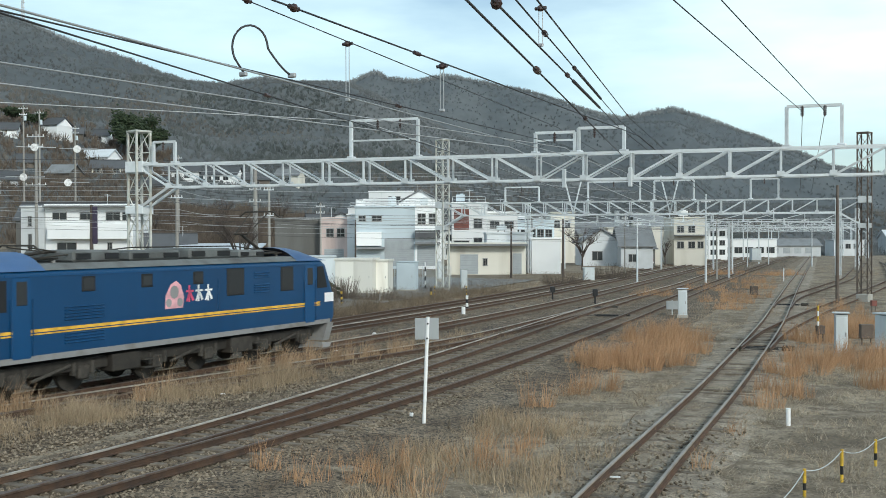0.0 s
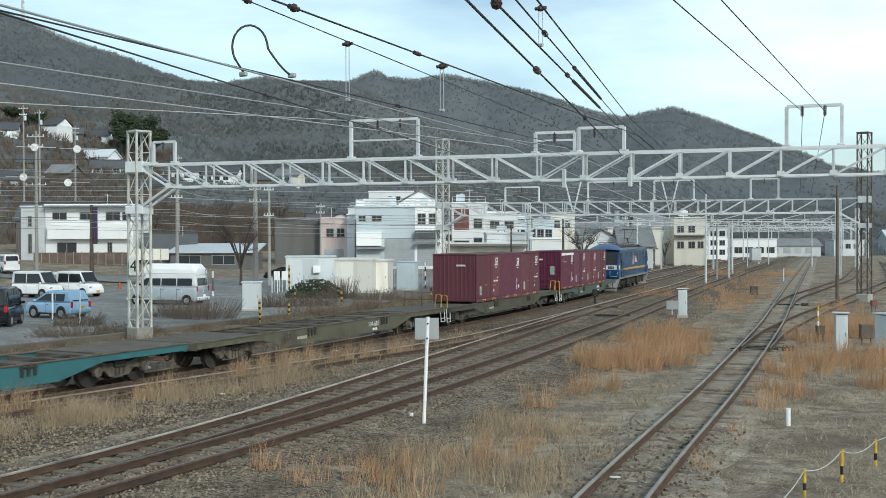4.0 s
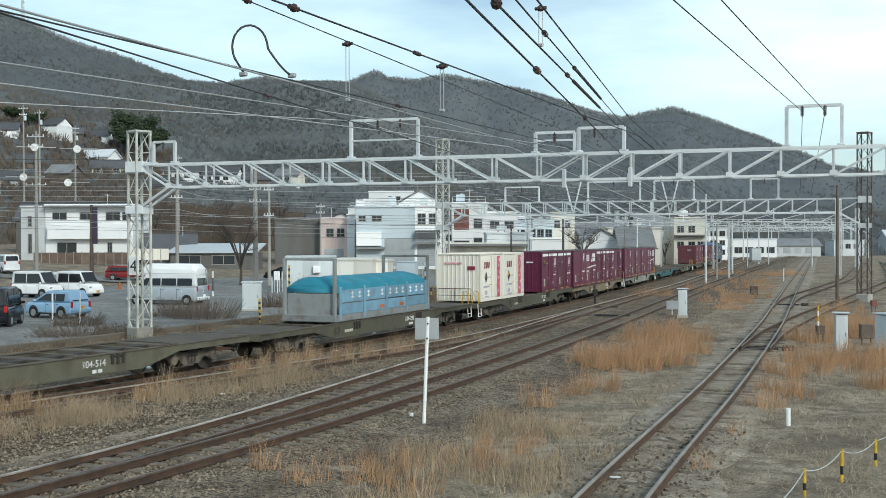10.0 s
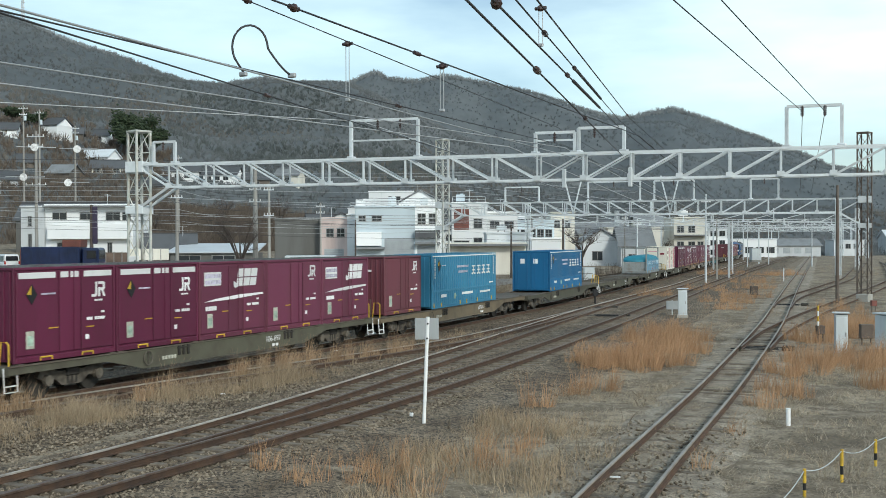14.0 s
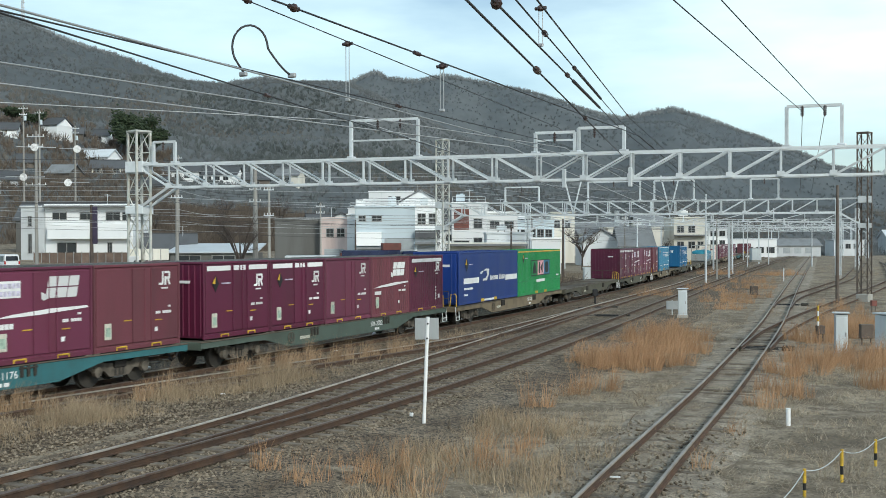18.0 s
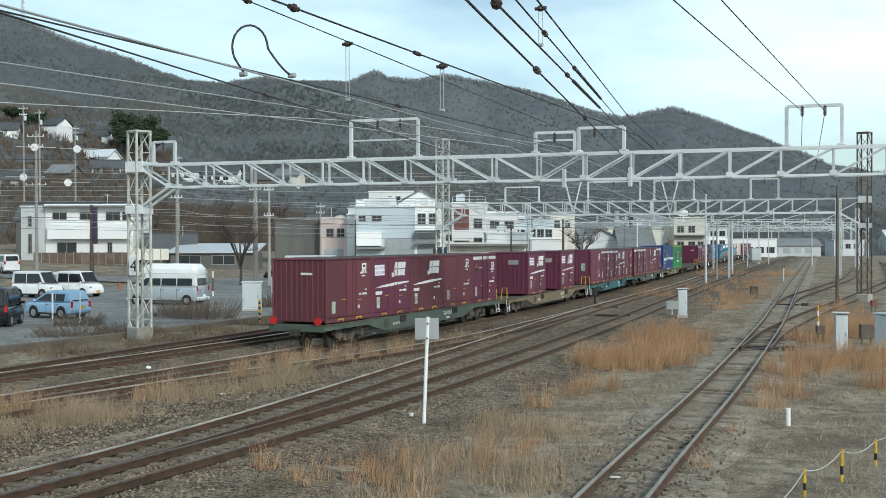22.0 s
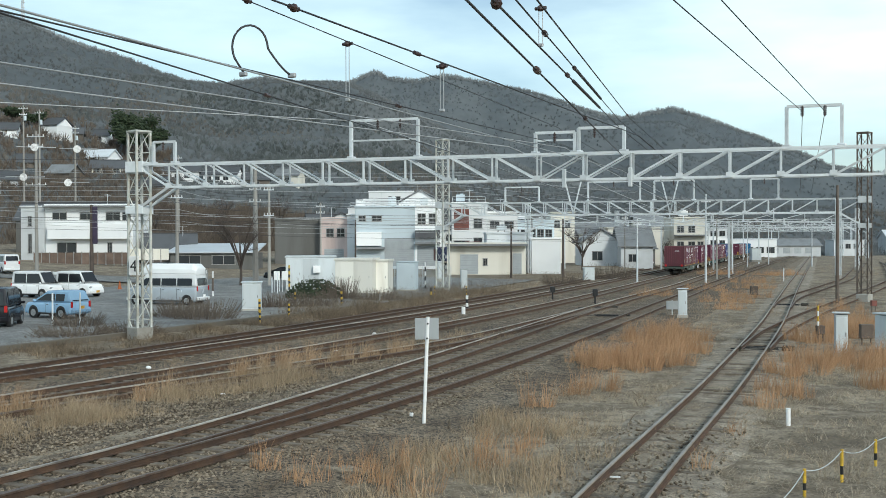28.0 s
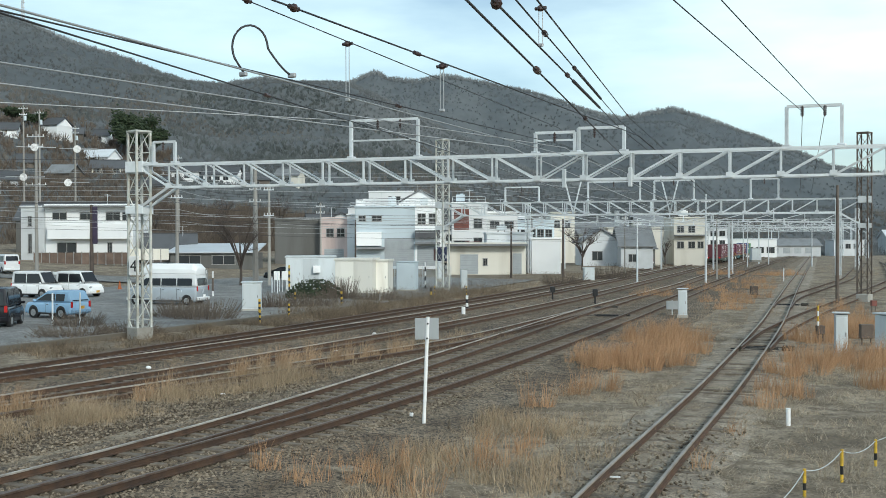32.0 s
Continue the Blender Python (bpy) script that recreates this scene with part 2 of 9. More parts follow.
    def prism(self, poly, lo, hi, axis="y"):
        """Polygon of (a, b) pairs drawn out along an axis: x uses (y, z), y uses (x, z), z uses (x, y)."""
        n = len(poly)
        put = {"x": lambda a, b, t: (t, a, b), "y": lambda a, b, t: (a, t, b), "z": lambda a, b, t: (a, b, t)}[axis]
        vs = [put(a, b, lo) for a, b in poly] + [put(a, b, hi) for a, b in poly]
        return self.add(vs, [tuple(range(n))[::-1], tuple(range(n, 2 * n))] + [(i, (i + 1) % n, n + (i + 1) % n, n + i) for i in range(n)])

    def ball(self, c, r, n=8, squash=1.0):
        vs, fs = [], []
        k = n // 2
        for i in range(k + 1):
            a = math.pi * i / k
            for j in range(n):
                t = 2 * math.pi * j / n
                vs.append((c[0] + r * math.sin(a) * math.cos(t), c[1] + r * math.sin(a) * math.sin(t), c[2] + r * squash * math.cos(a)))
        for i in range(k):
            for j in range(n):
                fs.append((i * n + j, (i + 1) * n + j, (i + 1) * n + (j + 1) % n, i * n + (j + 1) % n))
        return self.add(vs, fs)

    def mesh(self, name, smooth=False):
        me = bpy.data.meshes.new(name)
        me.from_pydata(self.v, [], self.f)
        bm = bmesh.new()
        bm.from_mesh(me)
        bmesh.ops.remove_doubles(bm, verts=bm.verts, dist=1e-5)
        bmesh.ops.recalc_face_normals(bm, faces=bm.faces)
        bm.to_mesh(me)
        bm.free()
        if smooth:
            me.polygons.foreach_set("use_smooth", [True] * len(me.polygons))
        return me


FINE = {"stencil_line", "print_line", "upright_line", "cross_tie", "lacing", "mesh", "drop_bracket", "louvre", "roof_rib", "end_rib", "twig_spray", "slat_row", "painted_sign", "stem", "owner_sign", "top_stripe", "end_line", "white_band", "wide_mark", "owner_mark"}


def part(name, kit, material, parent, label="", smooth=False):
    me = kit.mesh(name, smooth) if isinstance(kit, Kit) else kit
    if material and not me.materials:
        me.materials.append(material)
    ob = new(name, me)
    ob.parent = parent
    if label:
        ob["label"] = label
    if name in FINE:
        ob["kind"] = "stuff"
    return ob


def empty(name, label, category, group="", m=None, kind=""):
    ob = new(name)
    tagged(ob, label, category, group, kind)
    if m is not None:
        ob.matrix_basis = m
    return ob


def solid(name, kit, material, label, category, group="", m=None, kind="", smooth=False):
    ob = new(name, kit.mesh(name, smooth))
    ob.data.materials.append(material)
    tagged(ob, label, category, group, kind)
    if m is not None:
        ob.matrix_basis = m
    return ob


def letters(text, size, material):
    """Mesh of written characters, standing in the xz plane, origin at their lower left, facing -y."""
    cu = bpy.data.curves.new("letters", "FONT")
    cu.body, cu.size, cu.extrude = text, size, 0.002
    ob = bpy.data.objects.new("letters", cu)
    scene.collection.objects.link(ob)
    me = bpy.data.meshes.new_from_object(ob.evaluated_get(bpy.context.evaluated_depsgraph_get()))
    bpy.data.objects.remove(ob)
    me.transform(Matrix.Rotation(radians(90), 4, "X"))
    me.materials.clear()
    me.materials.append(material)
    return me


# ---- plan: the tracks bend gently to the left and away ----
def bend(y):
    """Sideways shift of the running lines at y."""
    u, v = min(max(y, 0.0), 85.0) / 50.0, max(0.0, y - 85.0)
    return -4.584 * u * u + 0.5557 * u ** 3 - 0.216 * v - 0.00007 * min(v, 120.0) ** 2


def fall(y):
    """The yard runs gently downhill, away from the viewpoint."""
    u = min(max(0.0, y - 20.0), 500.0)
    return -0.0042 * u * u / (u + 12.0)


def between(rows, y):
    """Value between (y, value) rows, drawn on straight past the ends."""
    for (y0, a), (y1, b) in zip(rows, rows[1:]):
        if y <= y1 or (y1, b) == rows[-1]:
            return a + (b - a) * (y - y0) / (y1 - y0)


def smoothed(rows, y, w=5.0):
    return sum(between(rows, y + d * w) for d in (-1, -0.5, 0, 0.5, 1)) / 5


LINE_B = -24.74


def line_b(y):
    return LINE_B + bend(y)


def line_a(y):
    return LINE_B + bend(y) - 4.12


def line_a2(y):
    """Loop line that leaves the outer running line beside the car park."""
    return LINE_B + bend(y) + between([(-40, -4.12), (12, -4.3), (24, -5.15), (34, -5.95), (46, -6.5), (56, -6.85), (80, -6.9), (120, -7.6), (400, -8.2)], y)


def line_x(y):
    """Crossover from the train's line to the next running line."""
    return smoothed([(-40, -23.6), (5, -23.95), (20, -23.82), (27, -23.72), (37, -23.25), (43.5, -23.75), (50, -24.9), (60, -26.55), (68, -28.1), (76, -29.6)], y, 4.0)


CL_ROWS = [(-40, -15.2), (5, -16.1), (12.5, -16.45), (16, -16.75), (21, -17.6), (26.6, -18.85), (38, -21.4), (50, -24.15), (58, -26.0), (70, -28.6), (85, -31.4), (104.5, -35.2), (144, -44.0), (200, -56.5), (300, -78.5)]
CR_ROWS = [(-40, -12.5), (5, -14.75), (12.5, -15.35), (21, -16.0), (26.6, -16.75), (38, -18.65), (58, -22.55), (68.5, -24.8), (85.4, -28.3), (107, -32.8), (143, -40.3), (201, -51.9), (300, -71.5)]
E_ROWS = [(-40, 2.5), (5, -4.8), (10, -5.6), (17, -6.95), (20.8, -7.65), (28, -8.85), (33, -9.75), (42, -11.5), (46.5, -12.35), (60.7, -15.2), (77, -18.7), (107, -25.1), (175, -39.35), (240, -53.0)]


def line_cl(y):
    return smoothed(CL_ROWS, y)


def line_cr(y):
    return smoothed(CR_ROWS, y)


def line_e(y):
    return smoothed(E_ROWS, y)


# ---- ground ----
def land(x, y):
    """Height of the ground: level yard, a slope up to the town on its left, rail heads at 0."""
    d = line_a(min(max(y, -40), 400)) - x
    h = -0.27 + fall(y) * min(1.0, max(0.0, (8.0 - d) / 4.5)) + 0.05 * noise.noise((x * 0.6, y * 0.6, 0)) + 0.03 * noise.noise((x * 1.9, y * 1.9, 5))
    if d > 42:
        h += 0.042 * (d - 42)
    e = x - line_e(min(max(y, -40), 400))
    if e > 60:
        h += 0.01 * (e - 60)
    return h


def grid_sheet(xs, ys, fz):
    vs = [(x, y, fz(x, y)) for y in ys for x in xs]
    n = len(xs)
    fs = [(j * n + i, j * n + i + 1, (j + 1) * n + i + 1, (j + 1) * n + i) for j in range(len(ys) - 1) for i in range(n - 1)]
    return vs, fs


def steps(a, b, fine_lo, fine_hi, fine, grow=1.16):
    out, s = [fine_lo], fine
    while out[0] > a:
        s *= grow
        out.insert(0, out[0] - s)
    x = fine_lo
    while x < fine_hi:
        x += fine
        out.append(x)
    s = fine
    while out[-1] < b:
        s *= grow
        out.append(out[-1] + s)
    return out


def sheet(name, vs, fs, material, label, category, kind="structure", smooth=True):
    me = bpy.data.meshes.new(name)
    me.from_pydata(vs, [], fs)
    me.materials.append(material)
    if smooth:
        me.polygons.foreach_set("use_smooth", [True] * len(me.polygons))
    ob = new(name, me)
    return tagged(ob, label, category, "", kind)


def ground_material(name, cols, scale, fine, bump, depth, stones=0.0, along=None, lo=0.45, hi=1.55):
    """Earth, straw or gravel: three colours over two noises, optional stone cells."""
    m = bpy.data.materials.new(name)
    m.use_nodes = True
    n, l = m.node_tree.nodes, m.node_tree.links
    b = n["Principled BSDF"]
    b.inputs["Roughness"].default_value = 0.95
    tc = n.new("ShaderNodeTexCoord")
    big, mid, small = n.new("ShaderNodeTexNoise"), n.new("ShaderNodeTexNoise"), n.new("ShaderNodeTexNoise")
    src_v = tc.outputs["Object"]
    if along is not None:                       # stretched down the fall of a slope
        turn, mp = n.new("ShaderNodeMapping"), n.new("ShaderNodeMapping")
        turn.inputs["Rotation"].default_value = (0, 0, -radians(YAW))
        mp.inputs["Scale"].default_value = (1.0, along, 1.0)
        l.new(tc.outputs["Object"], turn.inputs["Vector"])
        l.new(turn.outputs["Vector"], mp.inputs["Vector"])
        src_v = mp.outputs["Vector"]
    for q, s, d in ((big, scale, 5.0), (mid, scale * 5, 4.0), (small, fine, 4.0)):
        q.inputs["Scale"].default_value, q.inputs["Detail"].default_value = s, d
        l.new(src_v, q.inputs["Vector"])
    r1 = n.new("ShaderNodeValToRGB")
    r1.color_ramp.elements[0].position, r1.color_ramp.elements[1].position = 0.38, 0.62
    r1.color_ramp.elements[0].color, r1.color_ramp.elements[1].color = (*cols[0], 1), (*cols[1], 1)
    l.new(big.outputs["Fac"], r1.inputs["Fac"])
    r2 = n.new("ShaderNodeValToRGB")
    r2.color_ramp.elements[0].position, r2.color_ramp.elements[1].position = 0.42, 0.66
    r2.color_ramp.elements[0].color, r2.color_ramp.elements[1].color = (0, 0, 0, 1), (0.85, 0.85, 0.85, 1)
    l.new(mid.outputs["Fac"], r2.inputs["Fac"])
    mx = n.new("ShaderNodeMix")
    mx.data_type = "RGBA"
    mx.inputs["B"].default_value = (*cols[2], 1)
    l.new(r2.outputs["Color"], mx.inputs["Factor"])
    l.new(r1.outputs["Color"], mx.inputs["A"])
    hs = n.new("ShaderNodeHueSaturation")
    mr = n.new("ShaderNodeMapRange")
    mr.inputs["From Min"].default_value, mr.inputs["From Max"].default_value = 0.25, 0.75
    mr.inputs["To Min"].default_value, mr.inputs["To Max"].default_value = lo, hi
    src = small.outputs["Fac"]
    if stones:
        vo = n.new("ShaderNodeTexVoronoi")
        vo.inputs["Scale"].default_value = stones
        l.new(tc.outputs["Object"], vo.inputs["Vector"])
        sep = n.new("ShaderNodeSeparateColor")
        l.new(vo.outputs["Color"], sep.inputs["Color"])
        src = sep.outputs["Red"]
        mr.inputs["From Min"].default_value, mr.inputs["From Max"].default_value = 0.0, 1.0
        mr.inputs["To Min"].default_value, mr.inputs["To Max"].default_value = 0.15, 2.1
    l.new(src, mr.inputs["Value"])
    l.new(mr.outputs["Result"], hs.inputs["Value"])
    l.new(mx.outputs["Result"], hs.inputs["Color"])
    l.new(hs.outputs["Color"], b.inputs["Base Color"])
    bp = n.new("ShaderNodeBump")
    bp.inputs["Strength"].default_value, bp.inputs["Distance"].default_value = bump, depth
    l.new(src, bp.inputs["Height"])
    l.new(bp.outputs["Normal"], b.inputs["Normal"])
    return m


M_GROUND = ground_material("dry_winter_ground", ((0.150, 0.117, 0.080), (0.325, 0.270, 0.200), (0.112, 0.084, 0.056)), 0.5, 14.0, 0.9, 0.06)
M_BALLAST = ground_material("brown_grey_ballast", ((0.115, 0.085, 0.056), (0.165, 0.130, 0.092), (0.072, 0.049, 0.030)), 0.3, 30.0, 1.0, 0.04, 19.0)
M_ASPHALT = ground_material("worn_asphalt", ((0.165, 0.165, 0.163), (0.245, 0.240, 0.230), (0.135, 0.130, 0.122)), 0.22, 9.0, 0.3, 0.01)

gx = steps(-2600, 1400, -46, 2, 0.5, 1.13)
gy = steps(-400, 3200, 4, 70, 0.5, 1.10)
sheet("ground", *grid_sheet(gx, gy, land), M_GROUND, "level ground of dry straw grass, gravel and earth", "ground")


def strip(fx, y0, y1, prof, dy=1.0, jag=0.0):
    """Band along a line: prof is (sideways, height) pairs."""
    vs, fs = [], []
    n, ys = len(prof), []
    y = y0
    while y < y1:
        ys.append(y)
        y += dy * (1 + max(0, y - 60) / 40)
    ys.append(y1)
    for y in ys:
        s = (fx(y + 0.5) - fx(y - 0.5))
        nx, ny = 1 / math.hypot(1, s), -s / math.hypot(1, s)
        for a, h in prof:
            vs.append((fx(y) + a * nx + jag * noise.noise((a * 3, y * 0.8, 2)), y + a * ny, fall(y) + h + jag * 0.35 * noise.noise((a * 2, y * 1.5, 7))))
    for j in range(len(ys) - 1):
        fs += [(j * n + i, j * n + i + 1, (j + 1) * n + i + 1, (j + 1) * n + i) for i in range(n - 1)]
    return vs, fs


BED = [(-2.5, -0.36), (-2.0, -0.25), (-1.4, -0.205), (-0.8, -0.205), (-0.3, -0.215), (0.3, -0.215), (0.8, -0.205), (1.4, -0.205), (2.0, -0.25), (2.5, -0.36)]
for nm, fx in (("ballast_bed_a", line_a), ("ballast_bed_l", line_a2), ("ballast_bed_x", line_x), ("ballast_bed_b", line_b), ("ballast_bed_cl", line_cl), ("ballast_bed_cr", line_cr)):
    lift = {"ballast_bed_a": 0.0, "ballast_bed_l": -0.012, "ballast_bed_x": -0.006, "ballast_bed_b": 0.004, "ballast_bed_cl": 0.0, "ballast_bed_cr": 0.006}[nm]
    sheet("ballast_bed", *strip(fx, -60, 70 if nm.endswith("x") else 520, [(a, h + lift) for a, h in BED[:-1] + ([(2.6, -0.255), (3.6, -0.25), (4.1, -0.36)] if nm.endswith("r") else BED[-1:])], 0.5, 0.16), M_BALLAST, "bed of brown-grey crushed stone under a track", "ballast")

M_DUST = ground_material("dusty_grey_siding_bed", ((0.25, 0.210, 0.162), (0.37, 0.322, 0.260), (0.16, 0.128, 0.094)), 0.5, 18.0, 0.9, 0.05)
sheet("ballast_bed", *strip(line_e, -40, 300, [(a * 0.75, h - 0.012) for a, h in BED], 0.5, 0.16), M_DUST, "dusty pale grey bed that buries the siding's sleepers", "ballast")


# crushed stone filling the ground between the running lines
mv, mf, my_row = [], [], [(-8 + i * 0.6) for i in range(130)]
for y in my_row:
    lo, hi = line_b(y) + 2.0, line_cl(y) - 2.0
    for i in range(7):
        f = i / 6
        rise = min(f, 1 - f) * 6
        mv.append((lo + (hi - lo) * f + 0.25 * noise.noise((f * 3, y * 0.7, 4)), y, fall(y) - 0.34 + 0.12 * min(1, rise) + 0.03 * noise.noise((f * 5, y, 6))))
for j in range(len(my_row) - 1):
    mf += [(j * 7 + i, j * 7 + i + 1, (j + 1) * 7 + i + 1, (j + 1) * 7 + i) for i in range(6)]
sheet("ballast_bed", mv, mf, M_BALLAST, "brown-grey crushed stone between two running lines", "ballast")


# ---- tracks ----
RAIL_TOP = [(-0.0325, -0.035), (-0.0325, -0.006), (-0.022, 0.0), (0.022, 0.0), (0.0325, -0.006), (0.0325, -0.035)]
RAIL_WEB = [(-0.0635, -0.153), (-0.0635, -0.140), (-0.010, -0.122), (-0.010, -0.045), (-0.030, -0.034), (0.030, -0.034), (0.010, -0.045), (0.010, -0.122), (0.0635, -0.140), (0.0635, -0.153)]


def sleeper_mesh():
    me = Kit().box((0, 0, -0.225), (2.1, 0.21, 0.14), 0.015).mesh("sleeper")
    me.materials.append(M_SLEEPER)
    return me


SLEEPER = sleeper_mesh()


def track(label, fx, y0, y1, gauge=1.132, head=None, near=None, sleepers=None, far=None, sunk=0.0):
    t = empty("railway_track", label, "railway track", "", None, "structure")
    for s in (-1, 1):
        def side(y, s=s):
            return fx(y) + s * gauge / 2
        rail = part("rail", bpy.data.meshes.new("rail"), None, t)
        vs, fs = strip(side, y0, y1, RAIL_WEB, 1.0)
        v2, f2 = strip(side, y0, y1, RAIL_TOP, 1.0)
        rail.data.from_pydata(vs, [], fs)
        rail.data.materials.append(M_RUST)
        h = part("rail_head", bpy.data.meshes.new("rail_head"), None, rail)
        h.data.from_pydata(v2, [], f2)
        h.data.materials.append(near if near and s > 0 else head or M_RAILTOP)
    if sleepers:
        a, b = sleepers
        y = a
        while y < b:
            ob = part("sleeper", SLEEPER, None, t)
            ang = math.atan(fx(y + 0.5) - fx(y - 0.5))
            ob.matrix_basis = pose(fx(y), y, fall(y) + random.uniform(-0.012, 0.012) - sunk * random.uniform(0.3, 1.0), 0, 0, -math.degrees(ang))
            y += 0.62 + random.uniform(-0.02, 0.02)
    if far:
        k = Kit()
        for a, b in far:
            y = a
            while y < b:
                ang = math.atan(fx(y + 0.5) - fx(y - 0.5))
                k.box((fx(y), y, fall(y) - 0.225), (2.1, 0.21, 0.14), 0, Matrix.Rotation(-ang, 3, "Z"))
                y += 0.62
        tagged(part("sleepers", k, M_SLEEPER, t, "far row of timber sleepers"), kind="stuff")
    return t


track("rusty-sided running line on a stone bed beside the car park", line_a, -60, 700, head=M_RAILTOP, near=M_RAILDULL, far=[(10, 150)])
track("rusty loop line with weathered sleepers leaving the outer line", line_a2, -60, 400, head=M_RAILDULL, far=[(10, 130)])
track("crossover track between two running lines", line_x, -20, 74, head=M_RAILTOP, near=M_RAILDULL, far=[(10, 70)])
track("running line with polished rails that carries the train", line_b, -420, 900, head=M_RAILTOP, near=M_RAILDULL, far=[(10, 150)])
track("rust-brown running line joining another at a turnout", line_cl, -40, 700, head=M_RAILTOP, near=M_RAILDULL, sleepers=(9, 60), far=[(-10, 9), (60, 130)])
track("rust-brown line beside dry grass with plain timber sleepers", line_cr, -40, 700, head=M_RAILDULL, sleepers=(17, 62), far=[(62, 130)])
track("lightly used siding with weathered sleepers in dry grass", line_e, -30, 700, head=M_RAILMID, sleepers=(8, 62), sunk=0.11)


# ---- hills and woods behind the town ----
AX_R = (math.cos(radians(YAW)), math.sin(radians(YAW)))
AX_F = (-math.sin(radians(YAW)), math.cos(radians(YAW)))


def axis(a, b):
    """Plan point a metres right of the valley axis and b metres along it."""
    return (a * AX_R[0] + b * AX_F[0], a * AX_R[1] + b * AX_F[1])


RIDGE_1 = [(-0.60, 0.215), (-0.398, 0.2035), (-0.368, 0.195), (-0.332, 0.180), (-0.281, 0.1645), (-0.2306, 0.1507), (-0.195, 0.1447), (-0.16, 0.1475), (-0.114, 0.141), (-0.085, 0.138), (-0.043, 0.120), (0.008, 0.095), (0.059, 0.070), (0.11, 0.055), (0.186, 0.040), (0.262, 0.028), (0.398, 0.015), (0.6, 0.010)]
RIDGE_2 = [(-0.30, 0.110), (-0.13, 0.128), (-0.088, 0.1405), (-0.073, 0.147), (-0.0604, 0.1515), (-0.048, 0.1455), (-0.0223, 0.1435), (-0.007, 0.147), (0.003, 0.149), (0.0335, 0.140), (0.084, 0.127), (0.135, 0.116), (0.1605, 0.112), (0.186, 0.118), (0.206, 0.1215), (0.2265, 0.1145), (0.252, 0.104), (0.272, 0.0957), (0.2976, 0.089), (0.323, 0.0824), (0.348, 0.0714), (0.398, 0.060), (0.465, 0.045), (0.6, 0.04)]


def foot(t):
    return 185 + 90 * min(1, max(0, (t + 0.25) / 0.35)) + 60 * min(1, max(0, (t - 0.1) / 0.2))


def slope_1(t, q):
    """Near hill: t sideways per metre along the axis, q from 0 at its foot to 1 on its crest."""
    z0 = foot(t)
    b = z0 + (650 - z0) * q
    top = 1.6 + between(RIDGE_1, t) * 650
    x, y = t * b, b
    h = -4.0 + (top + 4.0) * (q ** 1.08) + (9 * q * (1.12 - q) * noise.fractal((x / 95, y / 170, 1.7), 1.0, 2.0, 4) * 4.2 + 58 * q * (1.03 - q) * (abs(noise.noise((x / 75, y / 170, 4.2))) - 0.15))
    return b, h


def slope_2(t, q):
    b = 560 + (1250 - 560) * q
    top = -1.0 + between(RIDGE_2, t) * 1250
    x, y = t * b, b
    h = 5 + (top - 5) * q ** 1.25 + (26 * q * (1.1 - q) * noise.fractal((x / 180, y / 300, 8.3), 1.0, 2.0, 4) * 3.0 + 90 * q * (1.02 - q) * (abs(noise.noise((x / 160, y / 340, 2.2))) - 0.15))
    return b, h


def hill_sheet(name, fn, t0, t1, nt, nq, material, label):
    vs, fs = [], []
    for i in range(nt + 1):
        t = t0 + (t1 - t0) * i / nt
        for j in range(nq + 4):
            q = min(1.0, j / nq)
            b, h = fn(t, q)
            if j > nq:
                b, h = b + 90 * (j - nq), h - 40 * (j - nq)
            x, y = axis(t * b, b)
            vs.append((x, y, h))
    n = nq + 4
    for i in range(nt):
        for j in range(n - 1):
            fs.append((i * n + j, (i + 1) * n + j, (i + 1) * n + j + 1, i * n + j + 1))
    return sheet(name, vs, fs, material, label, "hill")


# Bluish grey puts the haze of distance into both slopes' base colour.
M_HILL = ground_material("haze_tinted_wooded_slope", ((0.080, 0.090, 0.097), (0.112, 0.118, 0.120), (0.068, 0.079, 0.087)), 0.011, 0.30, 0.05, 0.4, 0.0, 0.22, 0.88, 1.12)
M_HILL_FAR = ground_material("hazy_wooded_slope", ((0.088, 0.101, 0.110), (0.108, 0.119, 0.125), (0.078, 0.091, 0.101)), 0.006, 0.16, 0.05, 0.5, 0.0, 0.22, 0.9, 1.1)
hill_sheet("backdrop_hill", slope_1, -0.6, 0.6, 240, 70, M_HILL, "steep near hill of leafless woods, haze in its colour")
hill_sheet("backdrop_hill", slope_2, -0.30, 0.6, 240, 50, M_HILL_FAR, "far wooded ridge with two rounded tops")


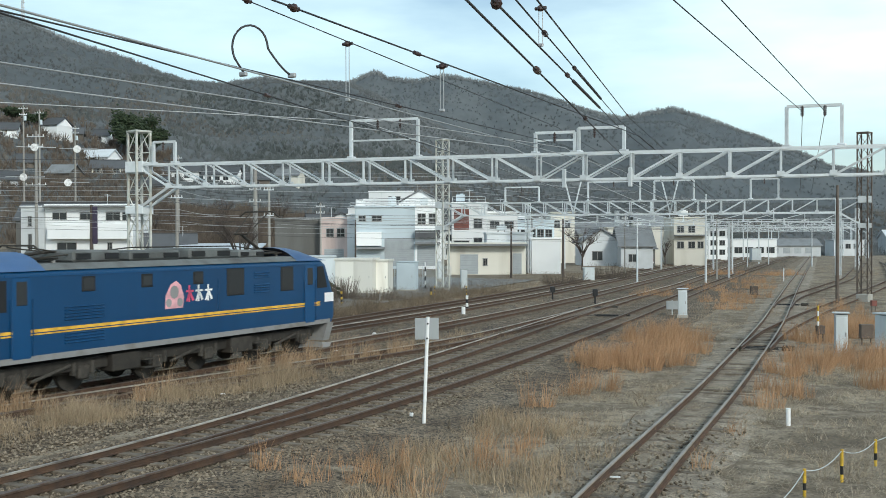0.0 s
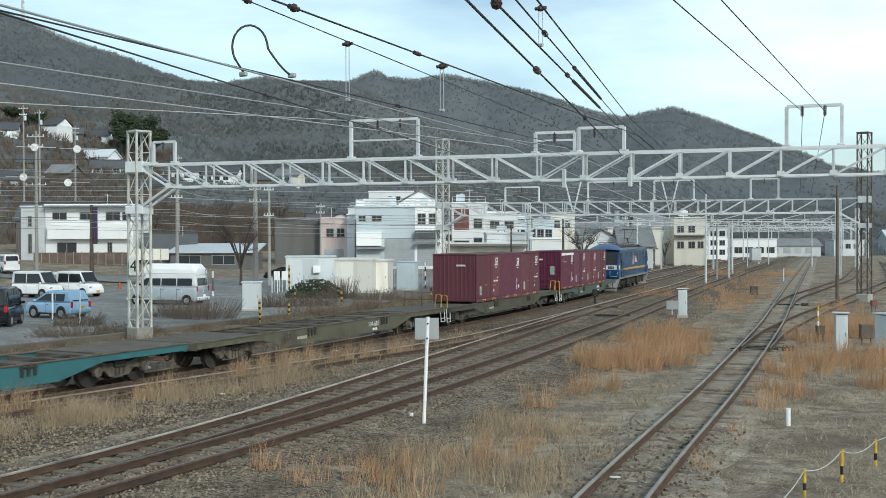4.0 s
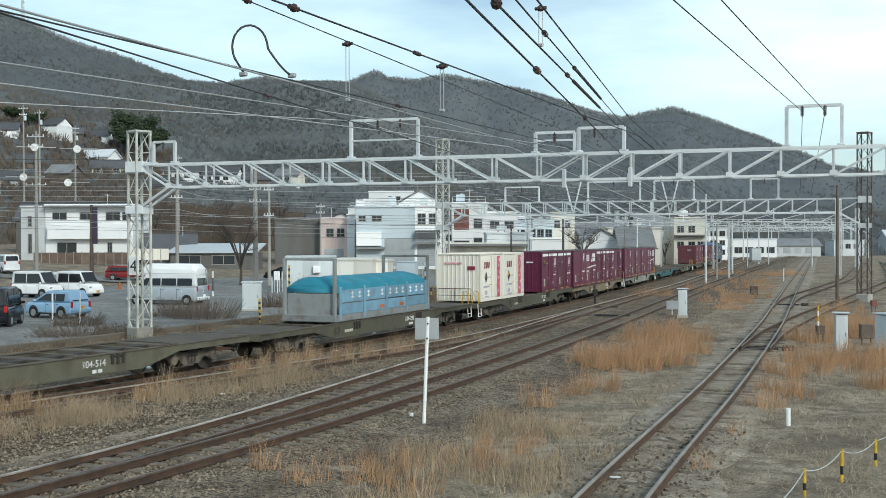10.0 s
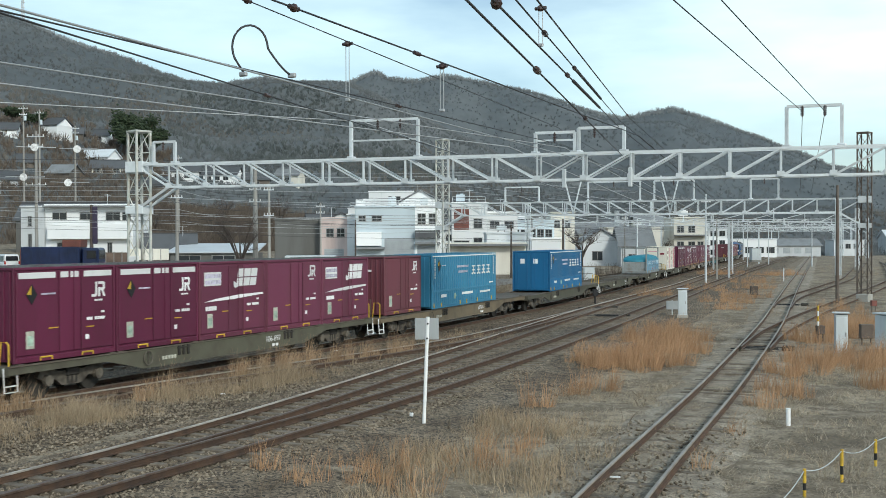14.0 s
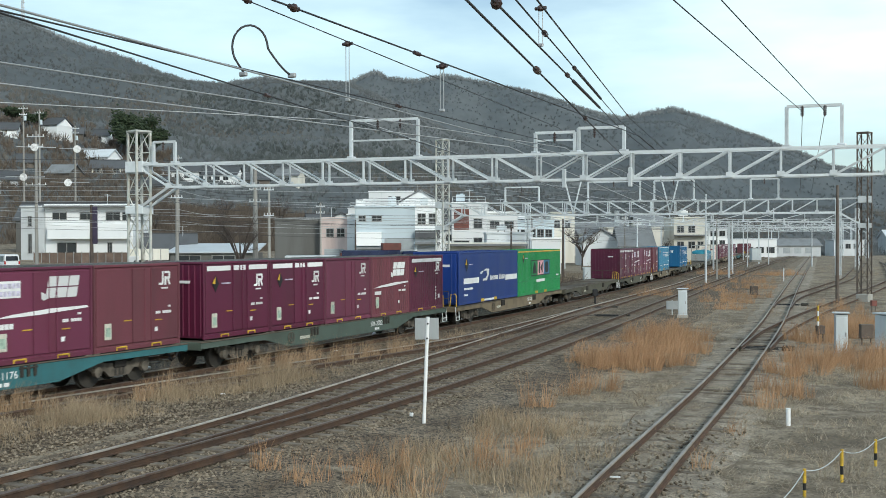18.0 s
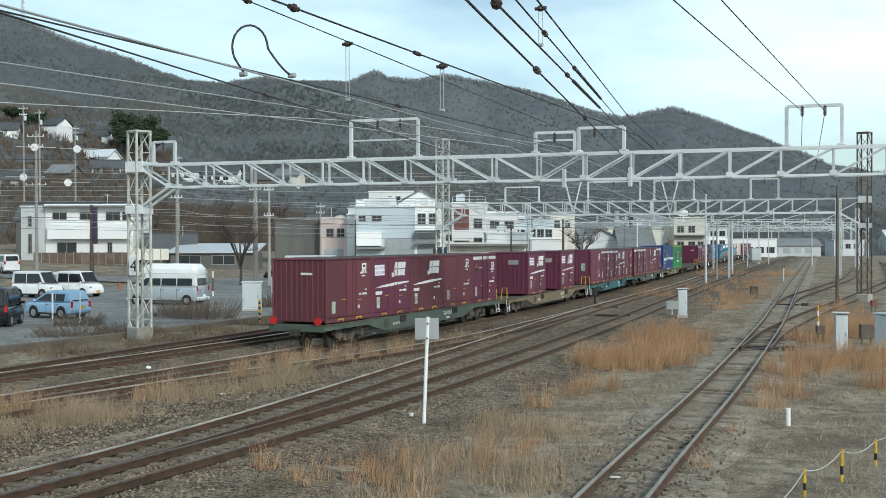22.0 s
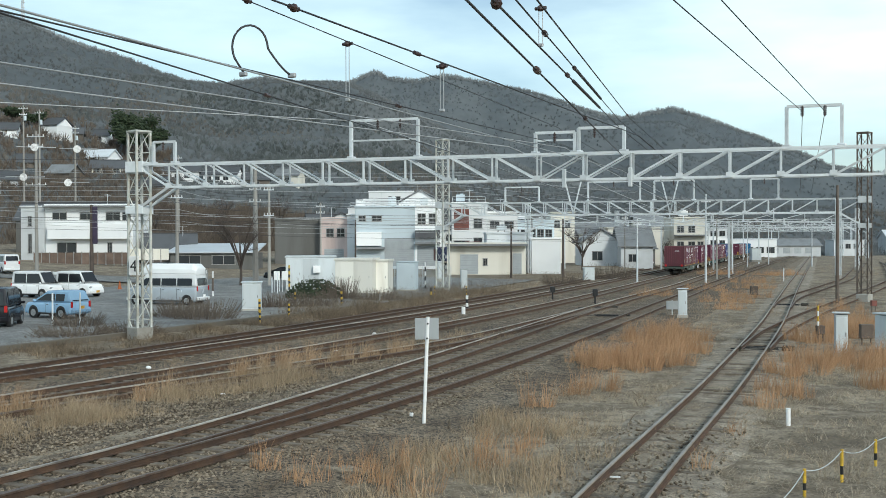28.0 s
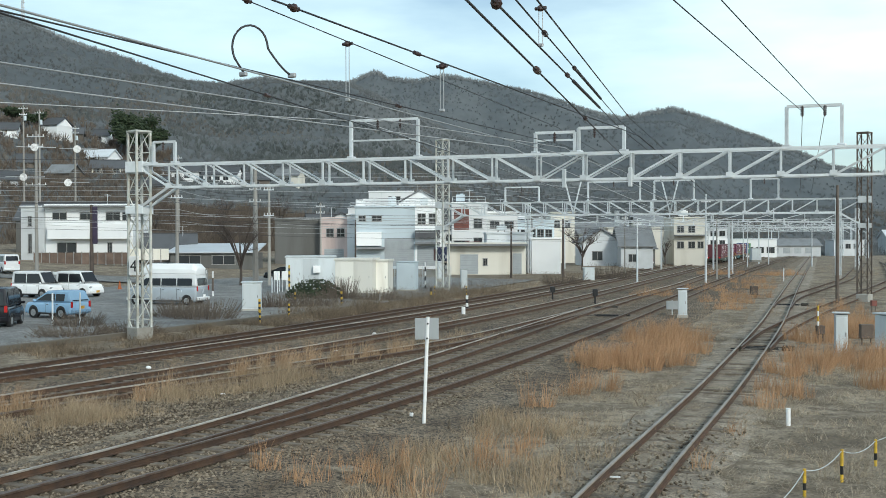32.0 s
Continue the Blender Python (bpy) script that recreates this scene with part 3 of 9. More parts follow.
def leaf_material(name, col, col2, patch=0.6, swing=0.4):
    """Foliage and twigs: colour drawn per clump."""
    m = bpy.data.materials.new(name)
    m.use_nodes = True
    n, l = m.node_tree.nodes, m.node_tree.links
    b = n["Principled BSDF"]
    b.inputs["Roughness"].default_value = 0.95
    geo, mx = n.new("ShaderNodeNewGeometry"), n.new("ShaderNodeMix")
    tc, nz = n.new("ShaderNodeTexCoord"), n.new("ShaderNodeTexNoise")
    nz.inputs["Scale"].default_value = patch
    l.new(tc.outputs["Object"], nz.inputs["Vector"])
    ad = n.new("ShaderNodeMath")
    ad.operation = "MULTIPLY"
    l.new(geo.outputs["Random Per Island"], ad.inputs[0])
    ad.inputs[1].default_value = 1.0
    mx.data_type = "RGBA"
    mx.inputs["A"].default_value, mx.inputs["B"].default_value = (*col, 1), (*col2, 1)
    l.new(ad.outputs[0], mx.inputs["Factor"])
    hs, mr = n.new("ShaderNodeHueSaturation"), n.new("ShaderNodeMapRange")
    mr.inputs["To Min"].default_value, mr.inputs["To Max"].default_value = 1 - swing, 1 + swing
    l.new(nz.outputs["Fac"], mr.inputs["Value"])
    l.new(mr.outputs["Result"], hs.inputs["Value"])
    l.new(mx.outputs["Result"], hs.inputs["Color"])
    l.new(hs.outputs["Color"], b.inputs["Base Color"])
    return m


# Bare-twig colours are raised to cancel the shading on upright slivers.
# M_TWIGS also holds haze blue; its broad swing imitates shaded hill folds.
M_TWIGS = leaf_material("haze_tinted_winter_crowns", (0.106, 0.118, 0.126), (0.137, 0.145, 0.149), 0.016, 0.6)
M_TWIGS_WARM = leaf_material("brightened_russet_crowns", (0.120, 0.113, 0.103), (0.147, 0.136, 0.122), 0.02, 0.45)
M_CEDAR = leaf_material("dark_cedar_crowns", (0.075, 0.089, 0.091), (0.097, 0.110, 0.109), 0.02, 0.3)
# Far twigs: haze mixed into the grey, brightness raised against shading.
M_TWIGS_FAR = leaf_material("far_haze_tinted_crowns", (0.116, 0.133, 0.145), (0.142, 0.156, 0.165), 0.008, 0.5)
# Crest twigs coloured lighter still, as if the sky lit them through.
M_CREST = leaf_material("brightened_bare_twigs", (0.140, 0.157, 0.168), (0.238, 0.252, 0.260), 0.02, 0.6)
M_EVERGREEN = leaf_material("evergreen_leaves", (0.020, 0.034, 0.018), (0.050, 0.072, 0.034))
M_STRAW = leaf_material("pale_straw", (0.26, 0.190, 0.120), (0.44, 0.345, 0.235))
M_RUSSET = leaf_material("russet_grass", (0.34, 0.185, 0.096), (0.52, 0.335, 0.195))
M_WEED = leaf_material("brown_weed_stalks", (0.095, 0.070, 0.048), (0.215, 0.168, 0.118))

ICO = bmesh.new()
bmesh.ops.create_icosphere(ICO, subdivisions=1, radius=1.0)
ICO.verts.index_update()
ICO_V = np.array([v.co[:] for v in ICO.verts])
ICO_F = np.array([[v.index for v in f.verts] for f in ICO.faces])
ICO.free()
OCT_V = np.array([(1, 0, 0), (-1, 0, 0), (0, 1, 0), (0, -1, 0), (0, 0, 1), (0, 0, -1)], float)
OCT_F = np.array([(0, 2, 4), (2, 1, 4), (1, 3, 4), (3, 0, 4), (2, 0, 5), (1, 2, 5), (3, 1, 5), (0, 3, 5)])


def clump_cloud(name, centres, radii, material, label, category, squash=0.8, rough=0.45, kind="stuff", parent=None, smooth=False, chips=False):
    """Many small uneven clumps joined in one mesh; chips: sharp broken stones."""
    sv, sf = (OCT_V, OCT_F) if chips else (ICO_V, ICO_F)
    rng = np.random.default_rng(len(centres) + 7)
    c, r = np.array(centres), np.array(radii)
    n, k = len(c), len(sv)
    j = 1 + rough * (rng.random((n, k, 1)) * 2 - 1)
    v = sv[None] * j * r[:, None, None] * np.array([1, 1, squash]) + c[:, None]
    f = sf[None] + (np.arange(n) * k)[:, None, None]
    me = bpy.data.meshes.new(name)
    me.from_pydata(v.reshape(-1, 3).tolist(), [], f.reshape(-1, 3).tolist())
    me.materials.append(material)
    if smooth:
        me.polygons.foreach_set("use_smooth", [True] * len(me.polygons))
    ob = new(name, me)
    if parent:
        ob.parent = parent
        tagged(ob, kind=kind)
        return ob
    return tagged(ob, label, category, "", kind)


def woods(name, fn, count, t0, t1, h0, h1, w, qmin, seed, crest, material, label, qmax=1.0, shoots=8, patch=None):
    """Leafless trees as fans of thin upright slivers; patch: (scale, shift, least) keeps trees in groves."""
    rg = np.random.default_rng(seed)
    rows = []
    while len(rows) < count:
        t = rg.uniform(t0, t1)
        q = 1.0 - rg.random() * 0.03 if rg.random() < crest else qmin + (qmax - qmin) * rg.random() ** 0.85
        b, z = fn(t, q)
        x, y = axis(t * b, b)
        if patch and noise.noise((x / patch[0], y / patch[0] * 0.6, patch[1])) < patch[2] + rg.normal(0, 0.08):
            continue
        rows.append((x, y, z, rg.uniform(h0, h1)))
    p = np.repeat(np.array(rows), shoots, 0)
    n = len(p)
    a, f = rg.uniform(0, 6.283, n), rg.uniform(0.1, 0.95, n)
    sp = f * p[:, 3] * 0.8
    e = np.stack([p[:, 0] + sp * np.cos(a), p[:, 1] + sp * np.sin(a), p[:, 2] + p[:, 3] * np.sqrt(1.02 - f * f) * rg.uniform(0.8, 1.0, n)], 1)
    base = p[:, :3] - np.array([0, 0, 0.5])
    m = p[:, :3] + (e - p[:, :3]) * np.array([0.6, 0.6, 0.5])
    side_ = np.array([AX_R[0] * w, AX_R[1] * w, 0.0])
    v = np.stack([base, m - side_, e, m + side_], 1).reshape(-1, 3)
    me = bpy.data.meshes.new(name)
    me.from_pydata(v.tolist(), [], np.arange(4 * n).reshape(-1, 4).tolist())
    me.materials.append(material)
    return tagged(new(name, me), label, "woods", "", "stuff")


woods("woodland", slope_1, 3600, -0.45, 0.42, 1.0, 3.0, 0.07, 0.97, 3, 0.6, M_CREST, "leafless twigs brightened in colour along the near hill's crest")
woods("woodland", slope_2, 3200, -0.16, 0.46, 2.0, 6.0, 0.13, 0.975, 5, 0.6, M_CREST, "leafless twigs brightened in colour along the far ridge")
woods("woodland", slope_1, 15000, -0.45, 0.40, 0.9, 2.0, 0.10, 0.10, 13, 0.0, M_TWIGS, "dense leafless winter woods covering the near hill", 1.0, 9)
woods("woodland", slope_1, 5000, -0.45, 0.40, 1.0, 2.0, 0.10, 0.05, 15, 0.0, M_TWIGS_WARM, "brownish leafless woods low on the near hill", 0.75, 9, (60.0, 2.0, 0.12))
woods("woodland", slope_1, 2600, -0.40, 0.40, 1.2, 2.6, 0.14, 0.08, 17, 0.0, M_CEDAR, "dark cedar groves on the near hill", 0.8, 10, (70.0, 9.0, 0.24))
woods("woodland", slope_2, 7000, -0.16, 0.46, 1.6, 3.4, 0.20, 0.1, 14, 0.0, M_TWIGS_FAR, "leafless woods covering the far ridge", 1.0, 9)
M_SCRUB = leaf_material("brown_scrub", (0.088, 0.070, 0.056), (0.165, 0.132, 0.104))
woods("scrub", slope_1, 1500, -0.31, -0.07, 2.0, 4.6, 0.045, 0.0, 8, 0.0, M_SCRUB, "brown leafless scrub on terraces above the houses", 0.13, 26)
woods("scrub", slope_1, 1500, -0.43, -0.24, 1.5, 3.4, 0.05, 0.0, 9, 0.0, M_SCRUB, "brown leafless scrub between hillside houses", 0.34, 20)
# Haze over these far trees comes from the twig colour.
woods("scrub", slope_1, 900, 0.12, 0.46, 2.5, 6.0, 0.06, 0.0, 10, 0.0, M_TWIGS_FAR, "leafless trees beyond the yard, haze grey in their colour", 0.10, 22)
k = Kit()
mb, mh = slope_1(-0.376, 1.0)
mx_, my_ = axis(-0.376 * mb, mb)
for s in ((-0.8, -0.8), (0.8, -0.8), (0, 0.9)):
    k.bar((mx_ + s[0], my_ + s[1], mh - 2), (mx_ + s[0] * 0.3, my_ + s[1] * 0.3, mh + 22), 0.35)
for i in range(7):
    k.box((mx_, my_, mh + 2 + i * 3), (1.5, 1.5, 0.35))
solid("radio_mast", k, M_GALV, "thin pale radio mast on the hill crest", "mast")


# ---- overhead line portals ----
def lattice_post(name, base, top, w, material, parent, label="", step=0.9, lean=0.0):
    """Square lattice mast: four legs and crossed lacing, as one thing with parts."""
    x, y, z0 = base
    h = top - z0
    m = Matrix.Rotation(radians(-12), 3, "Z")
    post = part(name, Kit().box((0, 0, 0.25), (w + 0.15, w + 0.15, 0.7), 0.03), M_CONC, parent, label)
    post.matrix_basis = Matrix.Translation((x, y, z0)) @ m.to_4x4()
    cs = [(-w / 2, -w / 2), (w / 2, -w / 2), (w / 2, w / 2), (-w / 2, w / 2)]
    for a, b in cs:
        part("leg", Kit().bar((a, b, 0), (a, b, h), 0.09), material, post)
    n = max(2, int(h / step))
    for i in range(4):
        (a, b), (c, d) = cs[i], cs[(i + 1) % 4]
        k = Kit()
        for j in range(n):
            za, zb = h * j / n, h * (j + 1) / n
            if j % 2:
                k.bar((a, b, za), (c, d, zb), 0.05, 0.02)
            else:
                k.bar((c, d, za), (a, b, zb), 0.05, 0.02)
            k.bar((a, b, zb), (c, d, zb), 0.045, 0.02)
        part("lacing", k, material, post)
    part("cap", Kit().box((0, 0, h), (w + 0.12, w + 0.12, 0.1), 0.02), material, post)
    return post


def portal(label, left, direction, length, zt, zb, post_top, posts, mast_mat, step, first=1.6, w=0.7, turn=0.5, depth=0.7, right_top=None):
    """Truss beam on two lattice masts; u runs along the beam from the left mast."""
    dx, dy = direction
    n = math.hypot(dx, dy)
    dx, dy = dx / n, dy / n
    g = empty("line_portal", label, "gantry", "overhead line portals")

    def at(u, s, z):
        return (left[0] + dx * u - dy * s, left[1] + dy * u + dx * s, z)

    if "l" in posts:
        lattice_post("mast", (left[0], left[1], -0.3 + fall(left[1])), post_top, w, mast_mat, g)
    if "r" in posts:
        e = at(length, 0, 0)
        lattice_post("mast", (e[0], e[1], -0.3 + fall(e[1])), right_top or post_top, w, M_RUSTY if right_top else mast_mat, g)
    h = depth / 2
    for s in (-h, h):
        part("top_chord", Kit().bar(at(0, s, zt), at(length, s, zt), 0.095, 0.095), M_GALV, g)
        part("bottom_chord", Kit().bar(at(first, s, zb), at(length - first, s, zb), 0.095, 0.095), M_GALV, g)
        u, i = first, 0
        while u < length - first + 0.01:
            part("upright", Kit().bar(at(u, s, zb), at(u, s, zt), 0.07), M_GALV, g)
            part("gusset", Kit().box((0, 0, 0), (0.26, 0.02, 0.2), 0, Matrix.Rotation(math.atan2(dy, dx), 3, "Z")), M_GALV, g).location = at(u, s + (0.075 if s > 0 else -0.075), zb + 0.08)
            v = u + step
            if v < length - first + 0.01:
                lo, hi = ((v, u) if u < length * turn else (u, v))
                part("diagonal", Kit().bar(at(lo, s, zb), at(hi, s, zt), 0.085, 0.06), M_GALV, g)
            u = v
        for q, e in ((0.0, first), (length, length - first)):
            part("end_diagonal", Kit().bar(at(q, s, zt), at(e, s, zb), 0.09, 0.07), M_GALV, g)
            part("bracket", Kit().bar(at(q, s, zb - 1.05), at(e, s, zb), 0.12, 0.12), M_GALV, g)
    u = first
    k = Kit()
    while u < length:
        k.bar(at(u, -h, zt), at(u, h, zt), 0.06).bar(at(u, -h, zb), at(u, h, zb), 0.06)
        k.bar(at(u, -h, zb), at(min(u + step, length - first), h, zb), 0.05)
        u += step
    part("cross_tie", k, M_GALV, g)
    for q in ((0.0,) if "l" in posts else ()) + ((length,) if "r" in posts else ()):
        for z, hh in ((zt - 0.1, 0.5), (zb - 1.0, 0.36)):
            part("collar", Kit().box((0, 0, 0), (w + 0.2, w + 0.2, hh), 0.02, Matrix.Rotation(math.atan2(dy, dx), 3, "Z")), M_GALV, g).location = at(q, 0, z)
    return g, at


def top_frame(g, at, u0, u1, z0, z1, bar=None, insulators=()):
    """Steel hoop on the beam that carries feeder insulators."""
    for u in (u0, u1):
        part("hoop_leg", Kit().bar(at(u, 0, z0), at(u, 0, z1), 0.12), M_GALV, g)
        part("foot_plate", Kit().box(at(u, 0, z0 + 0.06), (0.3, 0.3, 0.12), 0.02), M_GALV, g)
    part("hoop_bar", Kit().bar(at(u0, 0, z1), at(u1, 0, z1), 0.11), M_GALV, g)
    if bar:
        part("hoop_bar", Kit().bar(at(u0, 0, bar), at(u1, 0, bar), 0.07), M_GALV, g)
    for u in insulators:
        k = Kit()
        for i in range(5):
            k.rod(at(u, -0.1, z1 - 0.06 - i * 0.065), at(u, -0.1, z1 - 0.10 - i * 0.065), 0.065, 8)
        part("insulator", k.rod(at(u, -0.1, z1), at(u, -0.1, z1 - 0.42), 0.025, 6), M_INSUL, g, "brown porcelain insulator")


P1_L, P1_D = (-37.5, 36.34), (30.3, 6.9)
P1, p1_at = portal("pale grey steel truss portal on lattice masts over the tracks", P1_L, P1_D, 35.0, 7.58, 6.55, 9.1, "lr", M_LATTICE, 1.86, 1.75)
top_frame(P1, p1_at, 10.36, 13.35, 7.6, 9.22, 8.38, (11.6, 12.6))
top_frame(P1, p1_at, 18.35, 19.95, 7.6, 8.46, 8.15, (19.15,))
top_frame(P1, p1_at, 20.1, 21.9, 7.6, 8.6, None, (20.75,))
top_frame(P1, p1_at, 27.99, 29.95, 7.6, 9.15, None, (28.55, 29.35))
top_frame(P1, p1_at, 0.75, 1.85, 7.6, 8.6, None, (1.3,))
plate = part("number_plate", Kit().box((0, 0, 0), (0.52, 0.03, 0.85), 0.01), M_WHITE, P1, "white plate with a black 4")
plate.matrix_basis = pose(P1_L[0] + 0.12, P1_L[1] - 0.46, 3.05, 0, 0, 13)
four = part("numeral", letters("4", 0.75, M_BLACK), None, plate)
four.location = (-0.21, -0.02, -0.26)
DROP = Kit()
for u in (19.6, 22.2):
    DROP.box(p1_at(u, -0.42, 6.6), (0.16, 0.1, 0.75), 0.02)
part("drop_bracket", DROP, M_GALV, P1)

P2, p2_at = portal("far pale truss portal with tall rusty lattice masts", (-46.9, 79.1), (32, 6.2), 32.6, 7.05, 6.05, 12.3, "lr", M_LATTICE, 1.72, 1.8, w=0.75, turn=0.5, right_top=11.8)
for u0, u1, z1 in ((5.4, 8.2, 8.3), (12.2, 16.3, 8.6), (17.4, 20.4, 8.6), (24.6, 26.6, 8.6)):
    top_frame(P2, p2_at, u0, u1, 7.05, z1, None, ((u0 + u1) / 2,))
for u in (11.0, 18.6):
    k = Kit()
    for s in (-0.6, 0.6):
        k.bar(p2_at(u, 0, 6.1), p2_at(u + s * 1.2, 0, 9.0), 0.1)
    part("vee_strut", k, M_GALV, P2)

# portals that stand farther down the line
for i in range(1, 8):
    y = 79.1 + 44.0 * i
    px = -46.9 - 0.225 * 44.0 * i
    gk, ak = portal("distant grey truss portal over the yard tracks", (px - (4 if i % 2 else 0), y), (32, 7.4), 36.0 + (6 if i > 2 else 0), 6.9, 6.0, 8.4, "lr", M_GALV, 3.4, 1.8, w=0.45)
    for u in (7.0, 15.0, 24.0):
        part("drop_post", Kit().bar(ak(u, 0, 6.0), ak(u, 0, -0.3 + fall(y)), 0.22) if (i + int(u)) % 2 else Kit().bar(ak(u, 0, 6.9), ak(u, 0, 8.6), 0.14), M_GALV, gk)


# ---- the train: a blue locomotive, 18 container flat wagons and their load ----
# local frame of every piece: +y is the way it runs, +x its side towards the camera
SPEED = 17.10
ARC_Y = [-460 + 0.5 * i for i in range(2400)]
ARC_S = [0.0]
for ya, yb in zip(ARC_Y, ARC_Y[1:]):
    ARC_S.append(ARC_S[-1] + math.hypot(yb - ya, bend(yb) - bend(ya)))
ARC_0 = ARC_S[920]


def on_line(s):
    """Point and heading on the train's line, s metres along it from y = 0."""
    y = float(np.interp(s + ARC_0, ARC_S, ARC_Y))
    return line_b(y), y


def train_pose(c, t, z=0.0, half=5.0):
    """Pose at time t of a piece whose middle has train coordinate c."""
    s = c + SPEED * t
    a, b = on_line(s - half), on_line(s + half)
    x, y = (a[0] + b[0]) / 2, (a[1] + b[1]) / 2
    return pose(x, y, z + fall(y), 0, 0, -math.degrees(math.atan2(b[0] - a[0], b[1] - a[1])))


ROLLING = []          # (thing, middle coordinate, height, half base)


def run(ob, c, z=0.0, half=5.0):
    ob.matrix_basis = train_pose(c, 0.0, z, half)
    ROLLING.append((ob, c, z, half))
    return ob


def side_text(text, size, material, parent, y, z, x=1.238, name="lettering"):
    ob = part(name, letters(text, size, material), None, parent)
    ob.matrix_basis = Matrix.Translation((x, y, z)) @ Matrix.Rotation(radians(90), 4, "Z")
    return ob


# -- containers, built once a kind --
CL, CW, CH = 3.70, 2.44, 2.50


def flat_panel(k, y0, y1, z0, z1, x=1.226, t=0.012):
    return k.box((x, (y0 + y1) / 2, (z0 + z1) / 2), (t, y1 - y0, z1 - z0))


def quad_logo(k, y, z, s, x=1.228):
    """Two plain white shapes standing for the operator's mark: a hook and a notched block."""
    w = 0.17 * s
    k.prism([(y, z), (y, z + w), (y + 0.30 * s, z + w), (y + 0.34 * s, z + 0.25 * s), (y + 0.34 * s, z + s), (y + 0.34 * s + w, z + s), (y + 0.34 * s + w, z + 0.14 * s), (y + 0.40 * s, z)], x, x + 0.008, "x")
    y += 0.62 * s
    k.prism([(y - 0.02 * s, z), (y - 0.02 * s, z + 0.62 * s), (y + w, z + 0.62 * s), (y + w, z)], x, x + 0.008, "x")
    k.prism([(y - 0.02 * s, z + s - w), (y - 0.02 * s, z + s), (y + 0.50 * s, z + s), (y + 0.60 * s, z + 0.9 * s), (y + 0.60 * s, z + 0.52 * s), (y + 0.50 * s, z + 0.42 * s), (y + w, z + 0.42 * s), (y + w, z + 0.42 * s + w), (y + 0.60 * s - w, z + 0.60 * s), (y + 0.60 * s - w, z + s - w)], x, x + 0.008, "x")
    k.prism([(y + 0.28 * s, z + 0.42 * s), (y + 0.46 * s, z + 0.42 * s), (y + 0.66 * s, z), (y + 0.46 * s, z)], x, x + 0.008, "x")


def slab_logo(k, y, z, s, x=1.228):
    """Three slanted plain slabs cut by a line, standing for the wide mark."""
    for a, w in ((0.0, 0.55), (0.62, 0.62), (1.3, 0.6)):
        for lo, hi in ((0.0, 0.47), (0.53, 1.0)):
            sh = 0.22 * s
            k.prism([(y + a * s + sh * lo, z + lo * s), (y + (a + w) * s + sh * lo, z + lo * s), (y + (a + w) * s + sh * hi, z + hi * s), (y + a * s + sh * hi, z + hi * s)], x, x + 0.008, "x")
    k.prism([(y - 0.25 * s, z + 0.3 * s), (y - 0.25 * s, z - 0.02 * s), (y - 0.1 * s, z - 0.1 * s), (y + 0.2 * s, z), (y + 0.1 * s, z + 0.14 * s)], x, x + 0.008, "x")


def bars(k, y, z, n, w, h, gap, x=1.228, up=False):
    """A line of plain bars for writing too small to read."""
    for i in range(n):
        if up:
            flat_panel(k, y, y + w, z - i * (h + gap), z - i * (h + gap) + h, x, 0.01)
        else:
            flat_panel(k, y + i * (w + gap), y + i * (w + gap) + w, z, z + h, x, 0.01)
    return k


def ribbed(length, lo, hi, pitch, depth, axis_x):
    """Corrugated side sheet facing +x (or -x)."""
    prof = []
    n = int(length / pitch)
    p = length / n
    for i in range(n):
        y = -length / 2 + i * p
        prof += [(axis_x, y), (axis_x, y + 0.45 * p), (axis_x - math.copysign(depth, axis_x), y + 0.55 * p), (axis_x - math.copysign(depth, axis_x), y + 0.92 * p)]
    prof.append((axis_x, length / 2))
    inner = axis_x - math.copysign(0.06, axis_x)
    return Kit().prism(prof + [(inner, length / 2), (inner, -length / 2)], lo, hi, "z")


def container(kind, body, label, L=CL, H=CH, W=CW, name="freight_container", roof=None):
    c = empty(name, label, "container", "containers on the train")
    e = 0.07
    x0 = W / 2
    part("body", Kit().box((0, 0, H / 2), (W - 0.09, L - 0.09, H - 0.06), 0.02), body, c)
    for s in (-1, 1):
        for t in (-1, 1):
            part("corner_post", Kit().box((s * (x0 - e / 2), t * (L / 2 - e / 2), H / 2), (e, e, H), 0.012), body, c)
        part("top_rail", Kit().box((s * (x0 - 0.035), 0, H - 0.04), (0.07, L - 0.14, 0.08), 0.012), body, c)
        part("bottom_rail", Kit().box((s * (x0 - 0.035), 0, 0.07), (0.07, L - 0.14, 0.14), 0.012), body, c)
        part("end_rail", Kit().box((0, s * (L / 2 - 0.035), H - 0.04), (W - 0.14, 0.07, 0.08), 0.012), body, c)
        k = Kit()
        n = max(3, int(W / 0.24))
        for i in range(n):
            k.box((-W / 2 + 0.16 + i * (W - 0.32) / (n - 1), s * (L / 2 - 0.03), H / 2), (0.05, 0.05, H - 0.2), 0.01)
        part("end_rib", k, body, c)
    k = Kit()
    for i in range(max(4, int(L / 0.6))):
        k.box((0, -L / 2 + 0.3 + i * 0.6, H - 0.005), (W - 0.2, 0.06, 0.025))
    rf = part("roof", Kit().box((0, 0, H - 0.03), (W - 0.1, L - 0.1, 0.04)), roof or M_ROOF_GREY, c, "grimy grey sheet roof")
    part("roof_rib", k, roof or M_ROOF_GREY, rf)
    return c


def pockets(c, at_y, z=0.07):
    for y in at_y:
        part("fork_pocket", Kit().box((1.21, y, z + 0.035), (0.06, 0.44, 0.05), 0.015).box((1.21, y - 0.2, z), (0.06, 0.05, 0.11), 0.012).box((1.21, y + 0.2, z), (0.06, 0.05, 0.11), 0.012), M_YELLOW, c, "yellow fork pocket frame")


